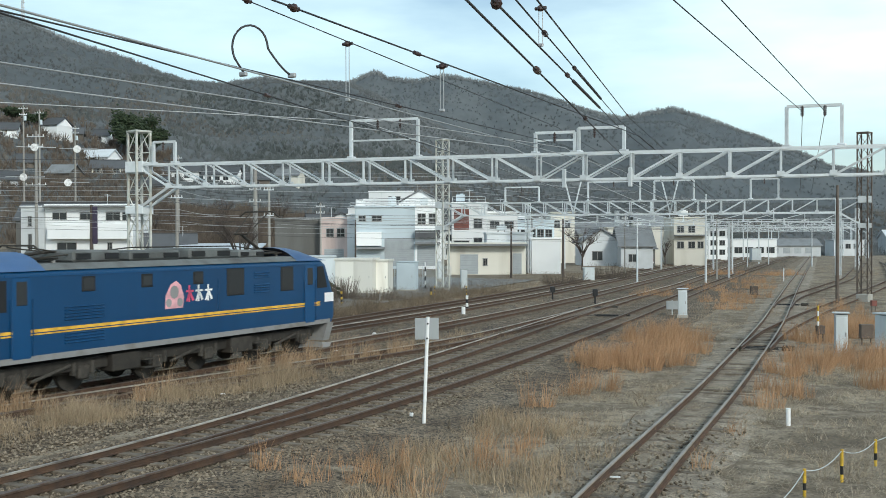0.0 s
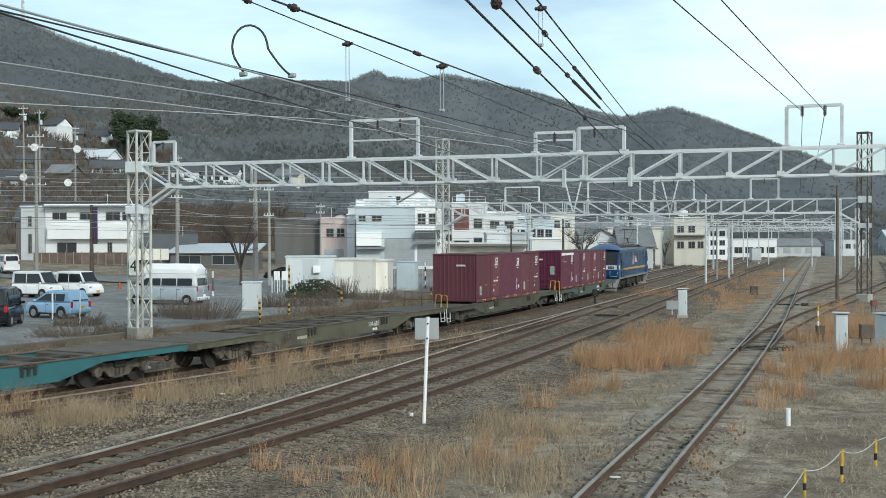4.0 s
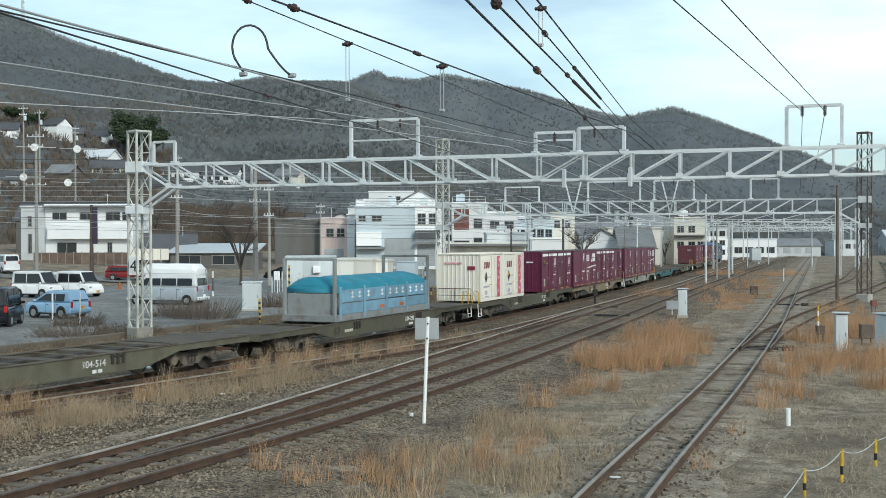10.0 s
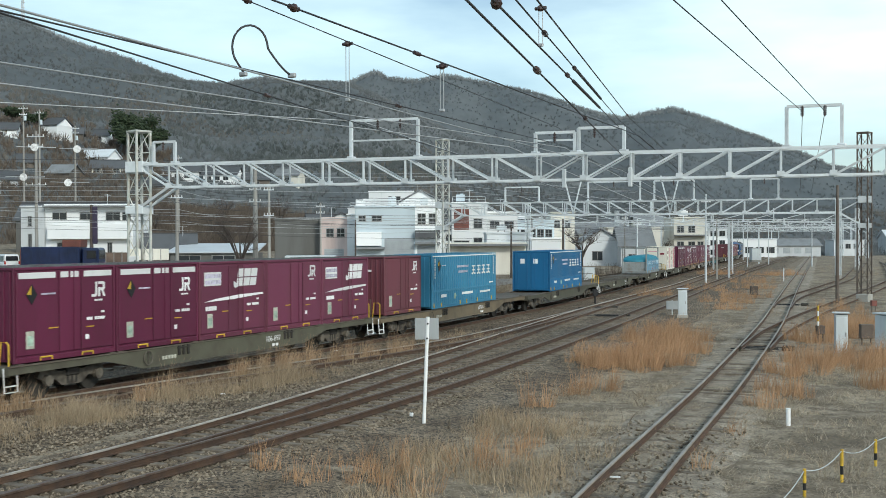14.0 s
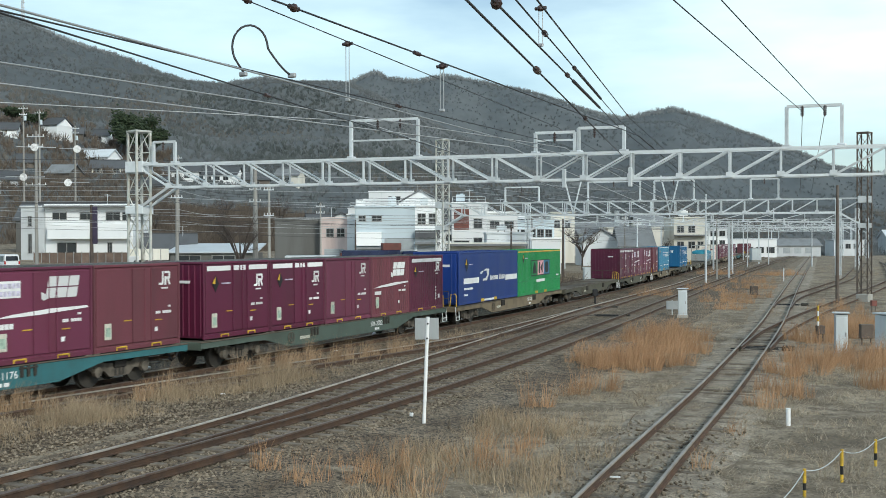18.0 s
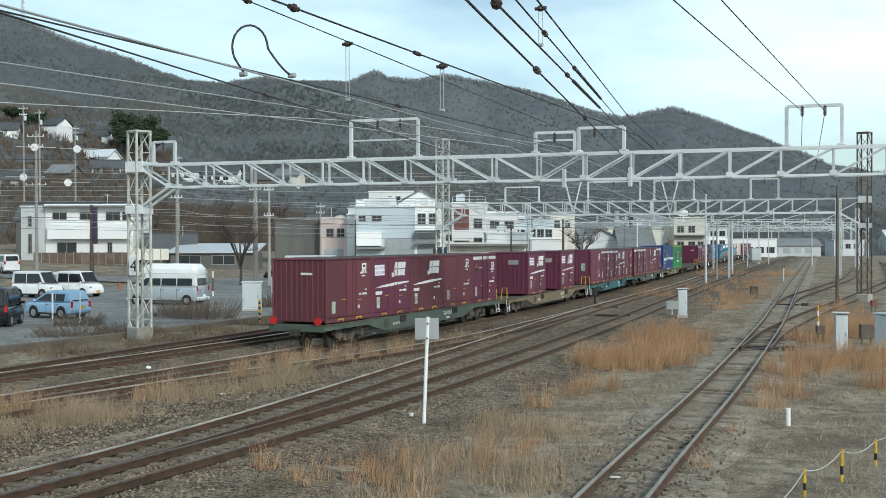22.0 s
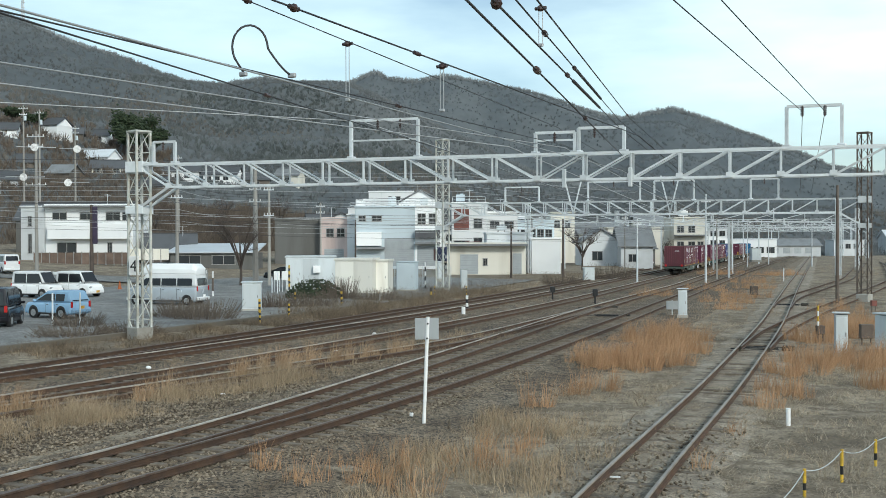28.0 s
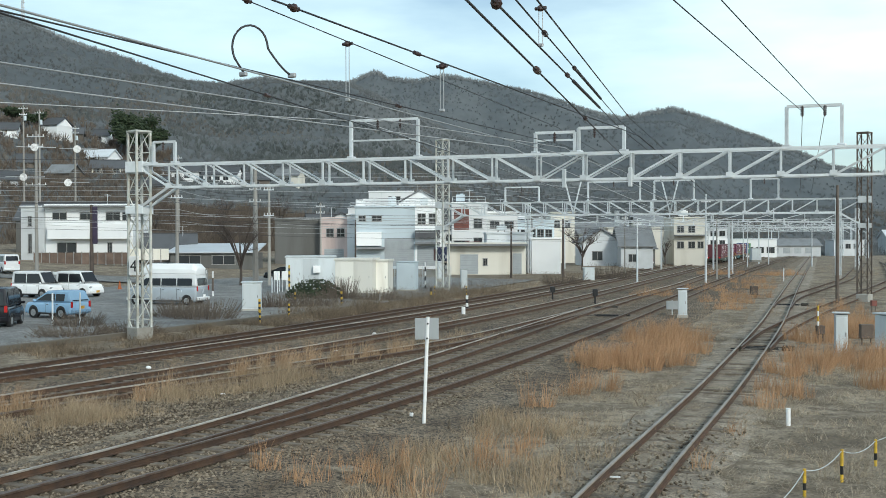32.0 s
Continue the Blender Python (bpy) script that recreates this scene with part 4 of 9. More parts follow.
def door_side(c, body, ys, x=1.2):
    """Door leaves, standing bars and handles on the side towards the camera."""
    edges = [-CL / 2 + 0.09, *ys, CL / 2 - 0.09]
    for a, b in zip(edges, edges[1:]):
        part("door_leaf", Kit().box((x, (a + b) / 2, 1.28), (0.035, b - a - 0.03, 2.18), 0.012), body, c)
    for y in ys:
        part("lock_bar", Kit().rod((x + 0.025, y, 0.2), (x + 0.025, y, 2.36), 0.018, 6), body, c)
    part("lock_bar", Kit().rod((x + 0.03, (ys[0] + ys[1]) / 2 + 0.12, 0.2), (x + 0.03, (ys[0] + ys[1]) / 2 + 0.12, 2.36), 0.018, 6), body, c)
    part("door_handle", Kit().box((x + 0.03, ys[0] - 0.22, 0.86), (0.02, 0.32, 0.03)), M_YELLOW, c, "yellow door handle")
    part("door_handle", Kit().box((x + 0.03, ys[1] + 0.32, 0.80), (0.02, 0.3, 0.03)), M_YELLOW, c, "yellow door handle")


def small_marks(c, label_y=-1.45):
    part("inspection_label", flat_panel(Kit(), label_y, label_y + 0.27, 0.36, 0.82, 1.232), M_LABELPAPER, c, "grimy white and green inspection label")
    part("inspection_mark", flat_panel(Kit(), label_y + 0.04, label_y + 0.23, 0.44, 0.70, 1.238), M_LABEL, c)
    k = bars(bars(Kit(), 0.72, 0.98, 3, 0.055, 0.085, 0.018, 1.232), 1.02, 0.98, 6, 0.05, 0.085, 0.016, 1.232)
    part("stencil_line", bars(bars(k, 1.27, 1.16, 2, 0.05, 0.06, 0.02, 1.232), 0.66, 0.46, 1, 0.13, 0.13, 0.02, 1.232), M_WHITE, c, "white stencilled marks")


def kind_plain(body, label):
    c = container("C", body, label)
    door_side(c, body, (-0.28, 0.52))
    pockets(c, (-0.75, 0.75))
    small_marks(c)
    k = Kit()
    quad_logo(k, 0.86, 1.84, 0.42)
    part("operator_mark", bars(k, 0.98, 1.72, 4, 0.06, 0.05, 0.02), M_WHITE, c, "white operator mark")
    part("end_line", Kit().box((0.35, -CL / 2 - 0.006, 1.9), (0.5, 0.012, 0.09)), M_WHITE, c)
    return c


def diamond(c, y, z, s=0.27):
    k1 = Kit().prism([(y - s * 0.7, z), (y, z - s), (y + s * 0.7, z), (y, z + s)], 1.228, 1.236, "x")
    d = part("diamond_mark", k1, M_BLACK, c, "black and yellow diamond mark")
    part("diamond_half", Kit().prism([(y - s * 0.62, z + 0.01), (y - 0.015, z - s * 0.05), (y - 0.015, z + s * 0.85)], 1.236, 1.24, "x"), M_YELLOW, d)
    part("stencil_line", bars(Kit(), y + 0.32, z - 0.02, 1, 0.5, 0.045, 0, 1.232), M_PURPLE_TXT, c)


def kind_striped(body, label):
    c = container("S", body, label)
    door_side(c, body, (-0.28, 0.52))
    pockets(c, (-0.75, 0.75))
    small_marks(c)
    k = Kit()
    for a, b in ((-1.68, -0.42), (-0.24, 0.04), (0.12, 0.42), (0.62, 1.68)):
        flat_panel(k, a, b, 2.2, 2.36, 1.226)
    part("top_stripe", k, M_WHITE, c, "white reflective stripe")
    diamond(c, -1.25, 1.78)
    k = Kit()
    quad_logo(k, 0.9, 1.62, 0.42)
    part("operator_mark", bars(k, 1.02, 1.50, 4, 0.06, 0.05, 0.02), M_WHITE, c, "white operator mark")
    part("end_line", Kit().box((0.45, -CL / 2 - 0.006, 1.85), (0.45, 0.012, 0.09)), M_WHITE, c)
    return c


def kind_slogan(body, label, side="door"):
    c = container("J", body, label)
    if side == "door":
        door_side(c, body, (-0.28, 0.52))
    else:
        part("ribbed_side", ribbed(CL - 0.14, 0.14, 2.42, 0.2, 0.03, 1.215), body, c)
    pockets(c, (-0.75, 0.75))
    small_marks(c)
    part("slogan_panel", flat_panel(Kit(), -1.6, -0.72, 1.72, 2.16, 1.227), M_WHITE, c, "white panel with lilac print") if side == "door" else None
    if side == "door":
        part("print_line", bars(bars(Kit(), -1.56, 1.97, 6, 0.11, 0.13, 0.03, 1.236), -1.56, 1.77, 6, 0.11, 0.13, 0.03, 1.236), M_PURPLE_TXT, c)
    k = Kit()
    slab_logo(k, 0.12, 1.66, 0.58)
    part("wide_mark", k, M_WHITE, c, "white slanted operator mark")
    part("swoosh", Kit().prism([(-1.65, 1.20), (-0.2, 1.23), (1.68, 1.34), (1.62, 1.40), (0.3, 1.38), (-1.0, 1.29)], 1.228, 1.236, "x"), M_WHITE, c, "white lens-shaped streak")
    part("stencil_line", bars(Kit(), -1.55, 0.92, 4, 0.13, 0.14, 0.02, 1.232), M_WHITE, c)
    part("end_mark", Kit().box((0.3, -CL / 2 - 0.006, 1.9), (0.62, 0.012, 0.26)), M_SKIRT, c, "worn pale mark on the end")
    part("end_line", Kit().box((-0.95, -CL / 2 - 0.006, 1.5), (0.08, 0.012, 0.9)), M_WHITE, c)
    return c


def kind_ribbed(body, label, stripe=False):
    c = container("R", body, label)
    part("ribbed_side", ribbed(CL - 0.14, 0.14, 2.42, 0.2, 0.03, 1.215), body, c)
    pockets(c, (-0.75, 0.75))
    k = Kit()
    quad_logo(k, 0.86, 1.74, 0.44)
    part("operator_mark", bars(k, 0.98, 1.62, 4, 0.06, 0.05, 0.02), M_WHITE, c, "white operator mark")
    part("stencil_line", bars(bars(Kit(), 0.95, 0.95, 5, 0.08, 0.1, 0.03, 1.228, True), 1.25, 0.5, 1, 0.18, 0.18, 0), M_WHITE, c)
    if stripe:
        part("top_stripe", flat_panel(Kit(), -1.65, 1.65, 2.2, 2.36, 1.228), M_WHITE, c, "white reflective stripe")
        diamond(c, -1.25, 1.78)
    part("end_label", Kit().box((0.65, -CL / 2 - 0.006, 1.25), (0.3, 0.012, 0.55)), M_LABEL, c, "white and green inspection label")
    part("end_line", Kit().box((-0.4, -CL / 2 - 0.006, 1.95), (0.8, 0.012, 0.1)), M_WHITE, c)
    return c


def kind_cream(label):
    c = container("N", M_CREAM, label, roof=M_CREAM)
    door_side(c, M_CREAM, (-0.1, 0.35))
    for y in (-1.55, -0.1, 0.35, 1.6):
        for z in (0.35, 0.95, 1.6, 2.2):
            part("hinge", Kit().box((1.235, y, z), (0.03, 0.09, 0.07), 0.008), M_CREAM, c)
    stripe = part("pink_band", flat_panel(Kit(), 0.78, 1.18, 0.16, 2.34, 1.234), M_PINK, c, "pink band with pale blossom shapes")
    for i, z in enumerate((0.5, 0.85, 1.2, 1.5, 1.85, 2.15)):
        k = Kit()
        for a in range(5):
            k.rod((1.242, 0.94 + (i % 2) * 0.12 + 0.06 * math.cos(a * 1.257), z + 0.06 * math.sin(a * 1.257)), (1.246, 0.94 + (i % 2) * 0.12 + 0.06 * math.cos(a * 1.257), z + 0.06 * math.sin(a * 1.257)), 0.045, 6)
        part("blossom", k, M_PINK2, stripe)
    k = Kit()
    for y, w in ((-1.3, 0.2), (-1.04, 0.3), (-0.68, 0.24)):
        k.prism([(y, 1.72), (y + w * 0.7, 1.72), (y + w, 2.06), (y + w * 0.3, 2.06)], 1.234, 1.242, "x")
    part("owner_mark", k, M_MAROON, c, "dark red owner mark")
    diamond(c, -1.0, 1.25, 0.3)
    part("stencil_line", bars(bars(bars(Kit(), -1.4, 0.72, 9, 0.08, 0.09, 0.03, 1.234), -1.2, 0.22, 6, 0.09, 0.06, 0.03, 1.234), -1.2, 0.35, 2, 0.16, 0.2, 0.04, 1.234), M_PURPLE_TXT, c)
    part("end_owner_mark", Kit().box((0.72, -CL / 2 - 0.006, 1.75), (0.42, 0.012, 0.2)), M_MAROON, c)
    part("end_line", Kit().box((-0.3, -CL / 2 - 0.006, 2.0), (0.95, 0.012, 0.1)), M_PINK2, c)
    return c


def long_box(body, label, L=8.75, H=2.52, ribs=True):
    c = container("L", body, label, L=L, H=H, name="long_container", roof=body)
    if ribs:
        part("ribbed_side", ribbed(L - 0.16, 0.85, H - 0.1, 0.25, 0.05, 1.218), body, c)
        part("ribbed_skirt", ribbed(L - 0.16, 0.14, 0.78, 0.25, 0.05, 1.225), body, c)
        part("belt_rail", Kit().box((1.2, 0, 0.81), (0.05, L - 0.15, 0.08), 0.01), body, c)
    else:
        part("side_sheet", Kit().box((1.19, 0, H / 2), (0.05, L - 0.14, H - 0.2), 0.01), body, c)
    for s in (-0.55, 0.55):
        part("end_door", Kit().box((s, -L / 2 - 0.005, H / 2), (1.06, 0.04, H - 0.2), 0.01), body, c)
        for q in (-0.3, 0.3):
            part("door_bar", Kit().rod((s + q, -L / 2 - 0.035, 0.12), (s + q, -L / 2 - 0.035, H - 0.1), 0.02, 6), body, c)
    return c


def kind_haulier(body, label):
    c = long_box(body, label)
    y = -3.8
    diamond(c, y + 0.25, 2.0, 0.28)
    k = Kit()
    for i in range(4):                       # four large plain signs
        yy = 0.75 + i * 0.72
        flat_panel(k, yy, yy + 0.5, 1.86, 1.92).box((1.23, yy + 0.25, 1.72), (0.012, 0.08, 0.42))
        flat_panel(k, yy + 0.03, yy + 0.47, 1.66, 1.72)
        flat_panel(k, yy, yy + 0.18, 1.47, 1.56)
        flat_panel(k, yy + 0.3, yy + 0.5, 1.47, 1.56)
    part("owner_sign", k, M_WHITE, c, "four large white signs")
    part("print_line", bars(bars(Kit(), -1.3, 1.86, 10, 0.12, 0.11, 0.04), -1.1, 1.6, 8, 0.12, 0.11, 0.04), M_PURPLE_TXT, c)
    part("stencil_line", bars(bars(bars(bars(Kit(), -0.6, 0.52, 11, 0.11, 0.12, 0.025, 1.23), 1.9, 0.5, 11, 0.11, 0.1, 0.03, 1.23), -3.35, 0.5, 6, 0.1, 0.14, 0.02, 1.23), 3.3, 0.95, 4, 0.13, 0.07, 0.03, 1.23), M_WHITE, c)
    part("upright_line", bars(bars(Kit(), 3.95, 2.25, 8, 0.08, 0.09, 0.03, 1.23, True), -4.1, 2.25, 8, 0.08, 0.09, 0.03, 1.23, True), M_WHITE, c)
    part("round_label", Kit().rod((1.226, -1.55, 0.5), (1.236, -1.55, 0.5), 0.15, 14), M_LABEL, c)
    for yy in (-4.2, -3.3, -0.9, 0.0, 1.5, 3.6):
        part("tie_ring", Kit().box((1.235, yy, 0.16), (0.03, 0.09, 0.2), 0.01), M_YELLOW, c, "yellow lashing ring")
    part("top_edge_stripe", flat_panel(Kit(), -4.3, 4.3, 2.42, 2.47, 1.222), M_WHITE, c)
    for s in (-0.55, 0.3):
        part("end_sign", Kit().box((s, -8.75 / 2 - 0.03, 1.9), (0.28, 0.012, 0.3)), M_WHITE, c)
    return c


def kind_navy(label):
    c = long_box(M_NAVY, label, 9.25, 2.62, False)
    diamond(c, -3.55, 1.98, 0.33)
    k = Kit()
    flat_panel(k, -3.95, -1.75, 1.02, 1.3).box((1.23, 3.45, 1.16), (0.012, 2.0, 0.28))
    part("white_band", k, M_WHITE, c, "two broad white bands")
    k = Kit()
    k.prism([(-1.2, 1.1), (-0.55, 1.1), (-0.25, 1.4), (-0.2, 1.68), (-0.7, 1.72), (-1.05, 1.62), (-0.6, 1.6), (-0.5, 1.4), (-0.75, 1.22), (-1.05, 1.22)], 1.222, 1.232, "x")
    k.prism([(-1.65, 1.5), (-1.25, 1.62), (-1.1, 1.58), (-1.4, 1.46)], 1.222, 1.232, "x")
    for i in range(13):
        yy = -0.05 + i * 0.185
        k.prism([(yy, 1.1), (yy + 0.12, 1.1), (yy + 0.16, 1.1 + (0.26 if i in (0, 8) else 0.22)), (yy + 0.04, 1.1 + (0.26 if i in (0, 8) else 0.22))], 1.222, 1.232, "x") if i != 7 else None
    part("owner_mark", k, M_WHITE, c, "white owner mark of plain slanted shapes")
    part("stencil_line", bars(bars(Kit(), -3.9, 0.72, 11, 0.085, 0.1, 0.03, 1.224), -3.9, 0.42, 4, 0.09, 0.09, 0.04, 1.224), M_WHITE, c)
    part("white_base_stripe", flat_panel(Kit(), -0.95, 0.55, 0.05, 0.15, 1.226), M_WHITE, c)
    for yy in (-1.2, 0.8):
        part("fork_pocket", Kit().box((1.21, yy, 0.1), (0.06, 0.45, 0.16), 0.02), M_YELLOW, c, "yellow fork pocket frame")
    part("end_line", Kit().box((0.2, -9.25 / 2 - 0.03, 1.95), (1.1, 0.012, 0.12)), M_WHITE, c)
    return c


def kind_green(label):
    c = long_box(M_GREEN, label, 9.3, 2.62, True)
    k = part("sign_board", flat_panel(Kit(), -2.05, 2.05, 1.08, 2.02, 1.222), M_BLACK, c, "board of three coloured squares with black shapes")
    for i, m in enumerate((M_GREEN, M_PINK2, M_KBLUE2)):
        y = -1.98 + i * 1.33
        part("square", flat_panel(Kit(), y, y + 1.3, 1.13, 1.97, 1.230), m, k)
        q = Kit()
        if i == 0:
            q.prism([(y + 0.2, 1.22), (y + 1.1, 1.22), (y + 0.78, 1.88), (y + 0.52, 1.88)], 1.236, 1.242, "x")
        elif i == 1:
            q.prism([(y + 0.25, 1.22), (y + 0.48, 1.22), (y + 0.48, 1.88), (y + 0.25, 1.88)], 1.236, 1.242, "x").prism([(y + 0.56, 1.55), (y + 1.08, 1.22), (y + 1.08, 1.88)], 1.236, 1.242, "x")
        else:
            q.prism([(y + 0.3, 1.34), (y + 0.45, 1.22), (y + 0.88, 1.22), (y + 1.02, 1.34), (y + 1.02, 1.76), (y + 0.88, 1.88), (y + 0.45, 1.88), (y + 0.3, 1.76)], 1.236, 1.242, "x")
        part("black_shape", q, M_BLACK, k)
    diamond(c, -3.6, 2.15, 0.26)
    part("print_panel", flat_panel(Kit(), -0.9, 0.9, 0.7, 0.86, 1.232), M_WHITE, c)
    part("top_edge_stripe", flat_panel(Kit(), -4.6, 4.6, 2.5, 2.57, 1.222), M_GOLD, c)
    part("stencil_line", bars(Kit(), 3.6, 0.95, 4, 0.12, 0.1, 0.03, 1.23), M_WHITE, c)
    for yy in (-0.9, 1.1):
        part("fork_pocket", Kit().box((1.21, yy, 0.1), (0.06, 0.45, 0.16), 0.02), M_YELLOW, c, "yellow fork pocket frame")
    return c


def kind_rack(label):
    """Open end-frame rack with boards and a rounded tarpaulin."""
    L = 8.9
    c = empty("flat_rack", label, "container", "containers on the train")
    part("base_frame", Kit().box((0, 0, 0.14), (2.42, L, 0.28), 0.03), M_RACKG, c)
    for t in (-1, 1):
        for s in (-1, 1):
            part("end_post", Kit().box((s * 1.13, t * (L / 2 - 0.1), 1.25), (0.12, 0.16, 2.5), 0.02), M_RACKG, c)
        part("head_beam", Kit().box((0, t * (L / 2 - 0.1), 2.46), (2.1, 0.1, 0.1), 0.02), M_RACKG, c)
        for z, h in ((0.65, 0.6),):
            part("end_board", Kit().box((0, t * (L / 2 - 0.2), z), (2.1, 0.06, h + 0.3), 0.01), M_RACKG, c)
    for i in range(5):
        y = -L / 2 + 0.45 + i * (L - 0.9) / 4
        part("stanchion", Kit().box((1.18, y, 0.72), (0.09, 0.14, 1.3), 0.015), M_RACK, c)
    for i in range(4):
        y0 = -L / 2 + 0.52 + i * (L - 0.9) / 4
        w = (L - 0.9) / 4 - 0.16
        part("lower_board", Kit().box((1.16, y0 + w / 2, 0.5), (0.06, w, 0.42), 0.01), M_RACK, c)
        up = part("upper_board", Kit().box((1.16, y0 + w / 2, 1.0), (0.06, w, 0.5), 0.01), M_RACK, c, "worn light blue side board")
        k = Kit()
        for q in range(3):
            if (i, q) in ((0, 0), (1, 1)):
                continue
            flat_panel(k, y0 + 0.18 + q * w / 3, y0 + 0.18 + q * w / 3 + 0.24, 0.92, 0.96, 1.194).box((1.194, y0 + 0.30 + q * w / 3, 1.03), (0.012, 0.05, 0.28)).box((1.194, y0 + 0.30 + q * w / 3, 1.1), (0.012, 0.2, 0.045))
        part("painted_sign", k, M_WHITE, up)
    for y in (-0.6, 1.3):
        part("rust_patch", flat_panel(Kit(), y, y + 0.4, 0.36, 0.5, 1.196), M_ORANGE, c)
    n, mm = 44, 12
    vs, fs = [], []
    for i in range(n + 1):
        y = -L / 2 + 0.25 + (L - 0.5) * i / n
        end = min(1.0, min(i, n - i) / 2.5)
        for j in range(mm + 1):
            a = math.pi * j / mm
            x = -1.19 * math.cos(a) * (0.98 + 0.02 * end)
            lump = 0.07 * noise.noise((y * 1.1, a * 1.5, 4)) + 0.05 * abs(math.sin(y * 2.2))
            z = 1.28 + (0.42 * math.sin(a) ** 0.75 + lump) * (0.35 + 0.65 * end) if 0 < j < mm else 1.16 + 0.03 * math.sin(y * 5)
            vs.append((x, y, z))
    for i in range(n):
        for j in range(mm):
            q = i * (mm + 1) + j
            fs.append((q, q + 1, q + mm + 2, q + mm + 1))
    fs.append(tuple(range(mm + 1)))
    fs.append(tuple(n * (mm + 1) + j for j in range(mm, -1, -1)))
    part("tarpaulin", Kit().add(vs, fs), M_TARP, c, "blue-green tarpaulin drawn over a round load", True)
    return c


PROTO = {
    "C": kind_plain(M_PLUM, "plum red railway freight container with side doors"),
    "c": kind_plain(M_PLUM_OLD, "faded plum railway freight container with side doors"),
    "S": kind_striped(M_PLUM_DARK, "deep plum freight container with a white top stripe"),
    "J": kind_slogan(M_PLUM, "plum freight container with a white streak and slogan"),
    "F": kind_slogan(M_PLUM_OLD, "ribbed faded plum freight container with a white streak", "ribs"),
    "R": kind_ribbed(M_PLUM, "plum freight container with finely ribbed sides"),
    "D": kind_ribbed(M_PLUM_DARK, "deep plum ribbed freight container with a white stripe", True),
    "N": kind_cream("cream freight container with a pink blossom band"),
    "K": kind_haulier(M_KBLUE, "long bright blue corrugated haulage container with white signs"),
    "k": kind_haulier(M_KBLUE2, "long paler blue corrugated haulage container with white signs"),
    "V": kind_navy("long navy blue container with white bands"),
    "G": kind_green("long green corrugated container with a coloured board"),
    "T": kind_rack("light blue flat rack with a tarpaulin over its load"),
}
USED = set()


def load(kind, c):
    if kind in USED:
        ob = copy_thing(PROTO[kind], Matrix())
    else:
        ob = PROTO[kind]
        USED.add(kind)
    run(ob, c, 1.03, 1.5)


# -- flat wagons --
DECK_L, GROUP_L, PITCH = 19.2, 18.66, 3.735


def bogie(w, y, name="bogie"):
    b = part(name, Kit().box((0, y, 0.62), (1.9, 0.5, 0.22), 0.03), M_UNDER, w)
    for s in (-1, 1):
        prof = [(y - 1.25, 0.56), (y - 1.2, 0.72), (y - 0.75, 0.74), (y - 0.45, 0.66), (y + 0.45, 0.66), (y + 0.75, 0.74), (y + 1.2, 0.72), (y + 1.25, 0.56), (y + 0.95, 0.40), (y + 0.62, 0.46), (y + 0.38, 0.26), (y - 0.38, 0.26), (y - 0.62, 0.46), (y - 0.95, 0.40)]
        part("side_frame", Kit().prism(prof, s * 0.82 - 0.06, s * 0.82 + 0.06, "x"), M_BOGIE, b)
        for q in (-0.95, 0.95):
            part("axle_box", Kit().rod((s * 0.86, y + q, 0.46), (s * 1.0, y + q, 0.46), 0.15, 10), M_BOGIE, b)
            k = Kit().rod((s * 0.5, y + q, 0.43), (s * 0.63, y + q, 0.43), 0.43, 20).rod((s * 0.47, y + q, 0.43), (s * 0.5, y + q, 0.43), 0.46, 20)
            part("wheel", k, M_UNDER, b)
        k = Kit()
        for q in (-0.16, 0.0, 0.16):
            k.rod((s * 0.84, y + q, 0.3), (s * 0.84, y + q, 0.64), 0.06, 8)
        part("spring", k, M_UNDER, b)
    for q in (-0.95, 0.95):
        part("axle", Kit().rod((-0.5, y + q, 0.43), (0.5, y + q, 0.43), 0.08, 8), M_UNDER, b)
    return b


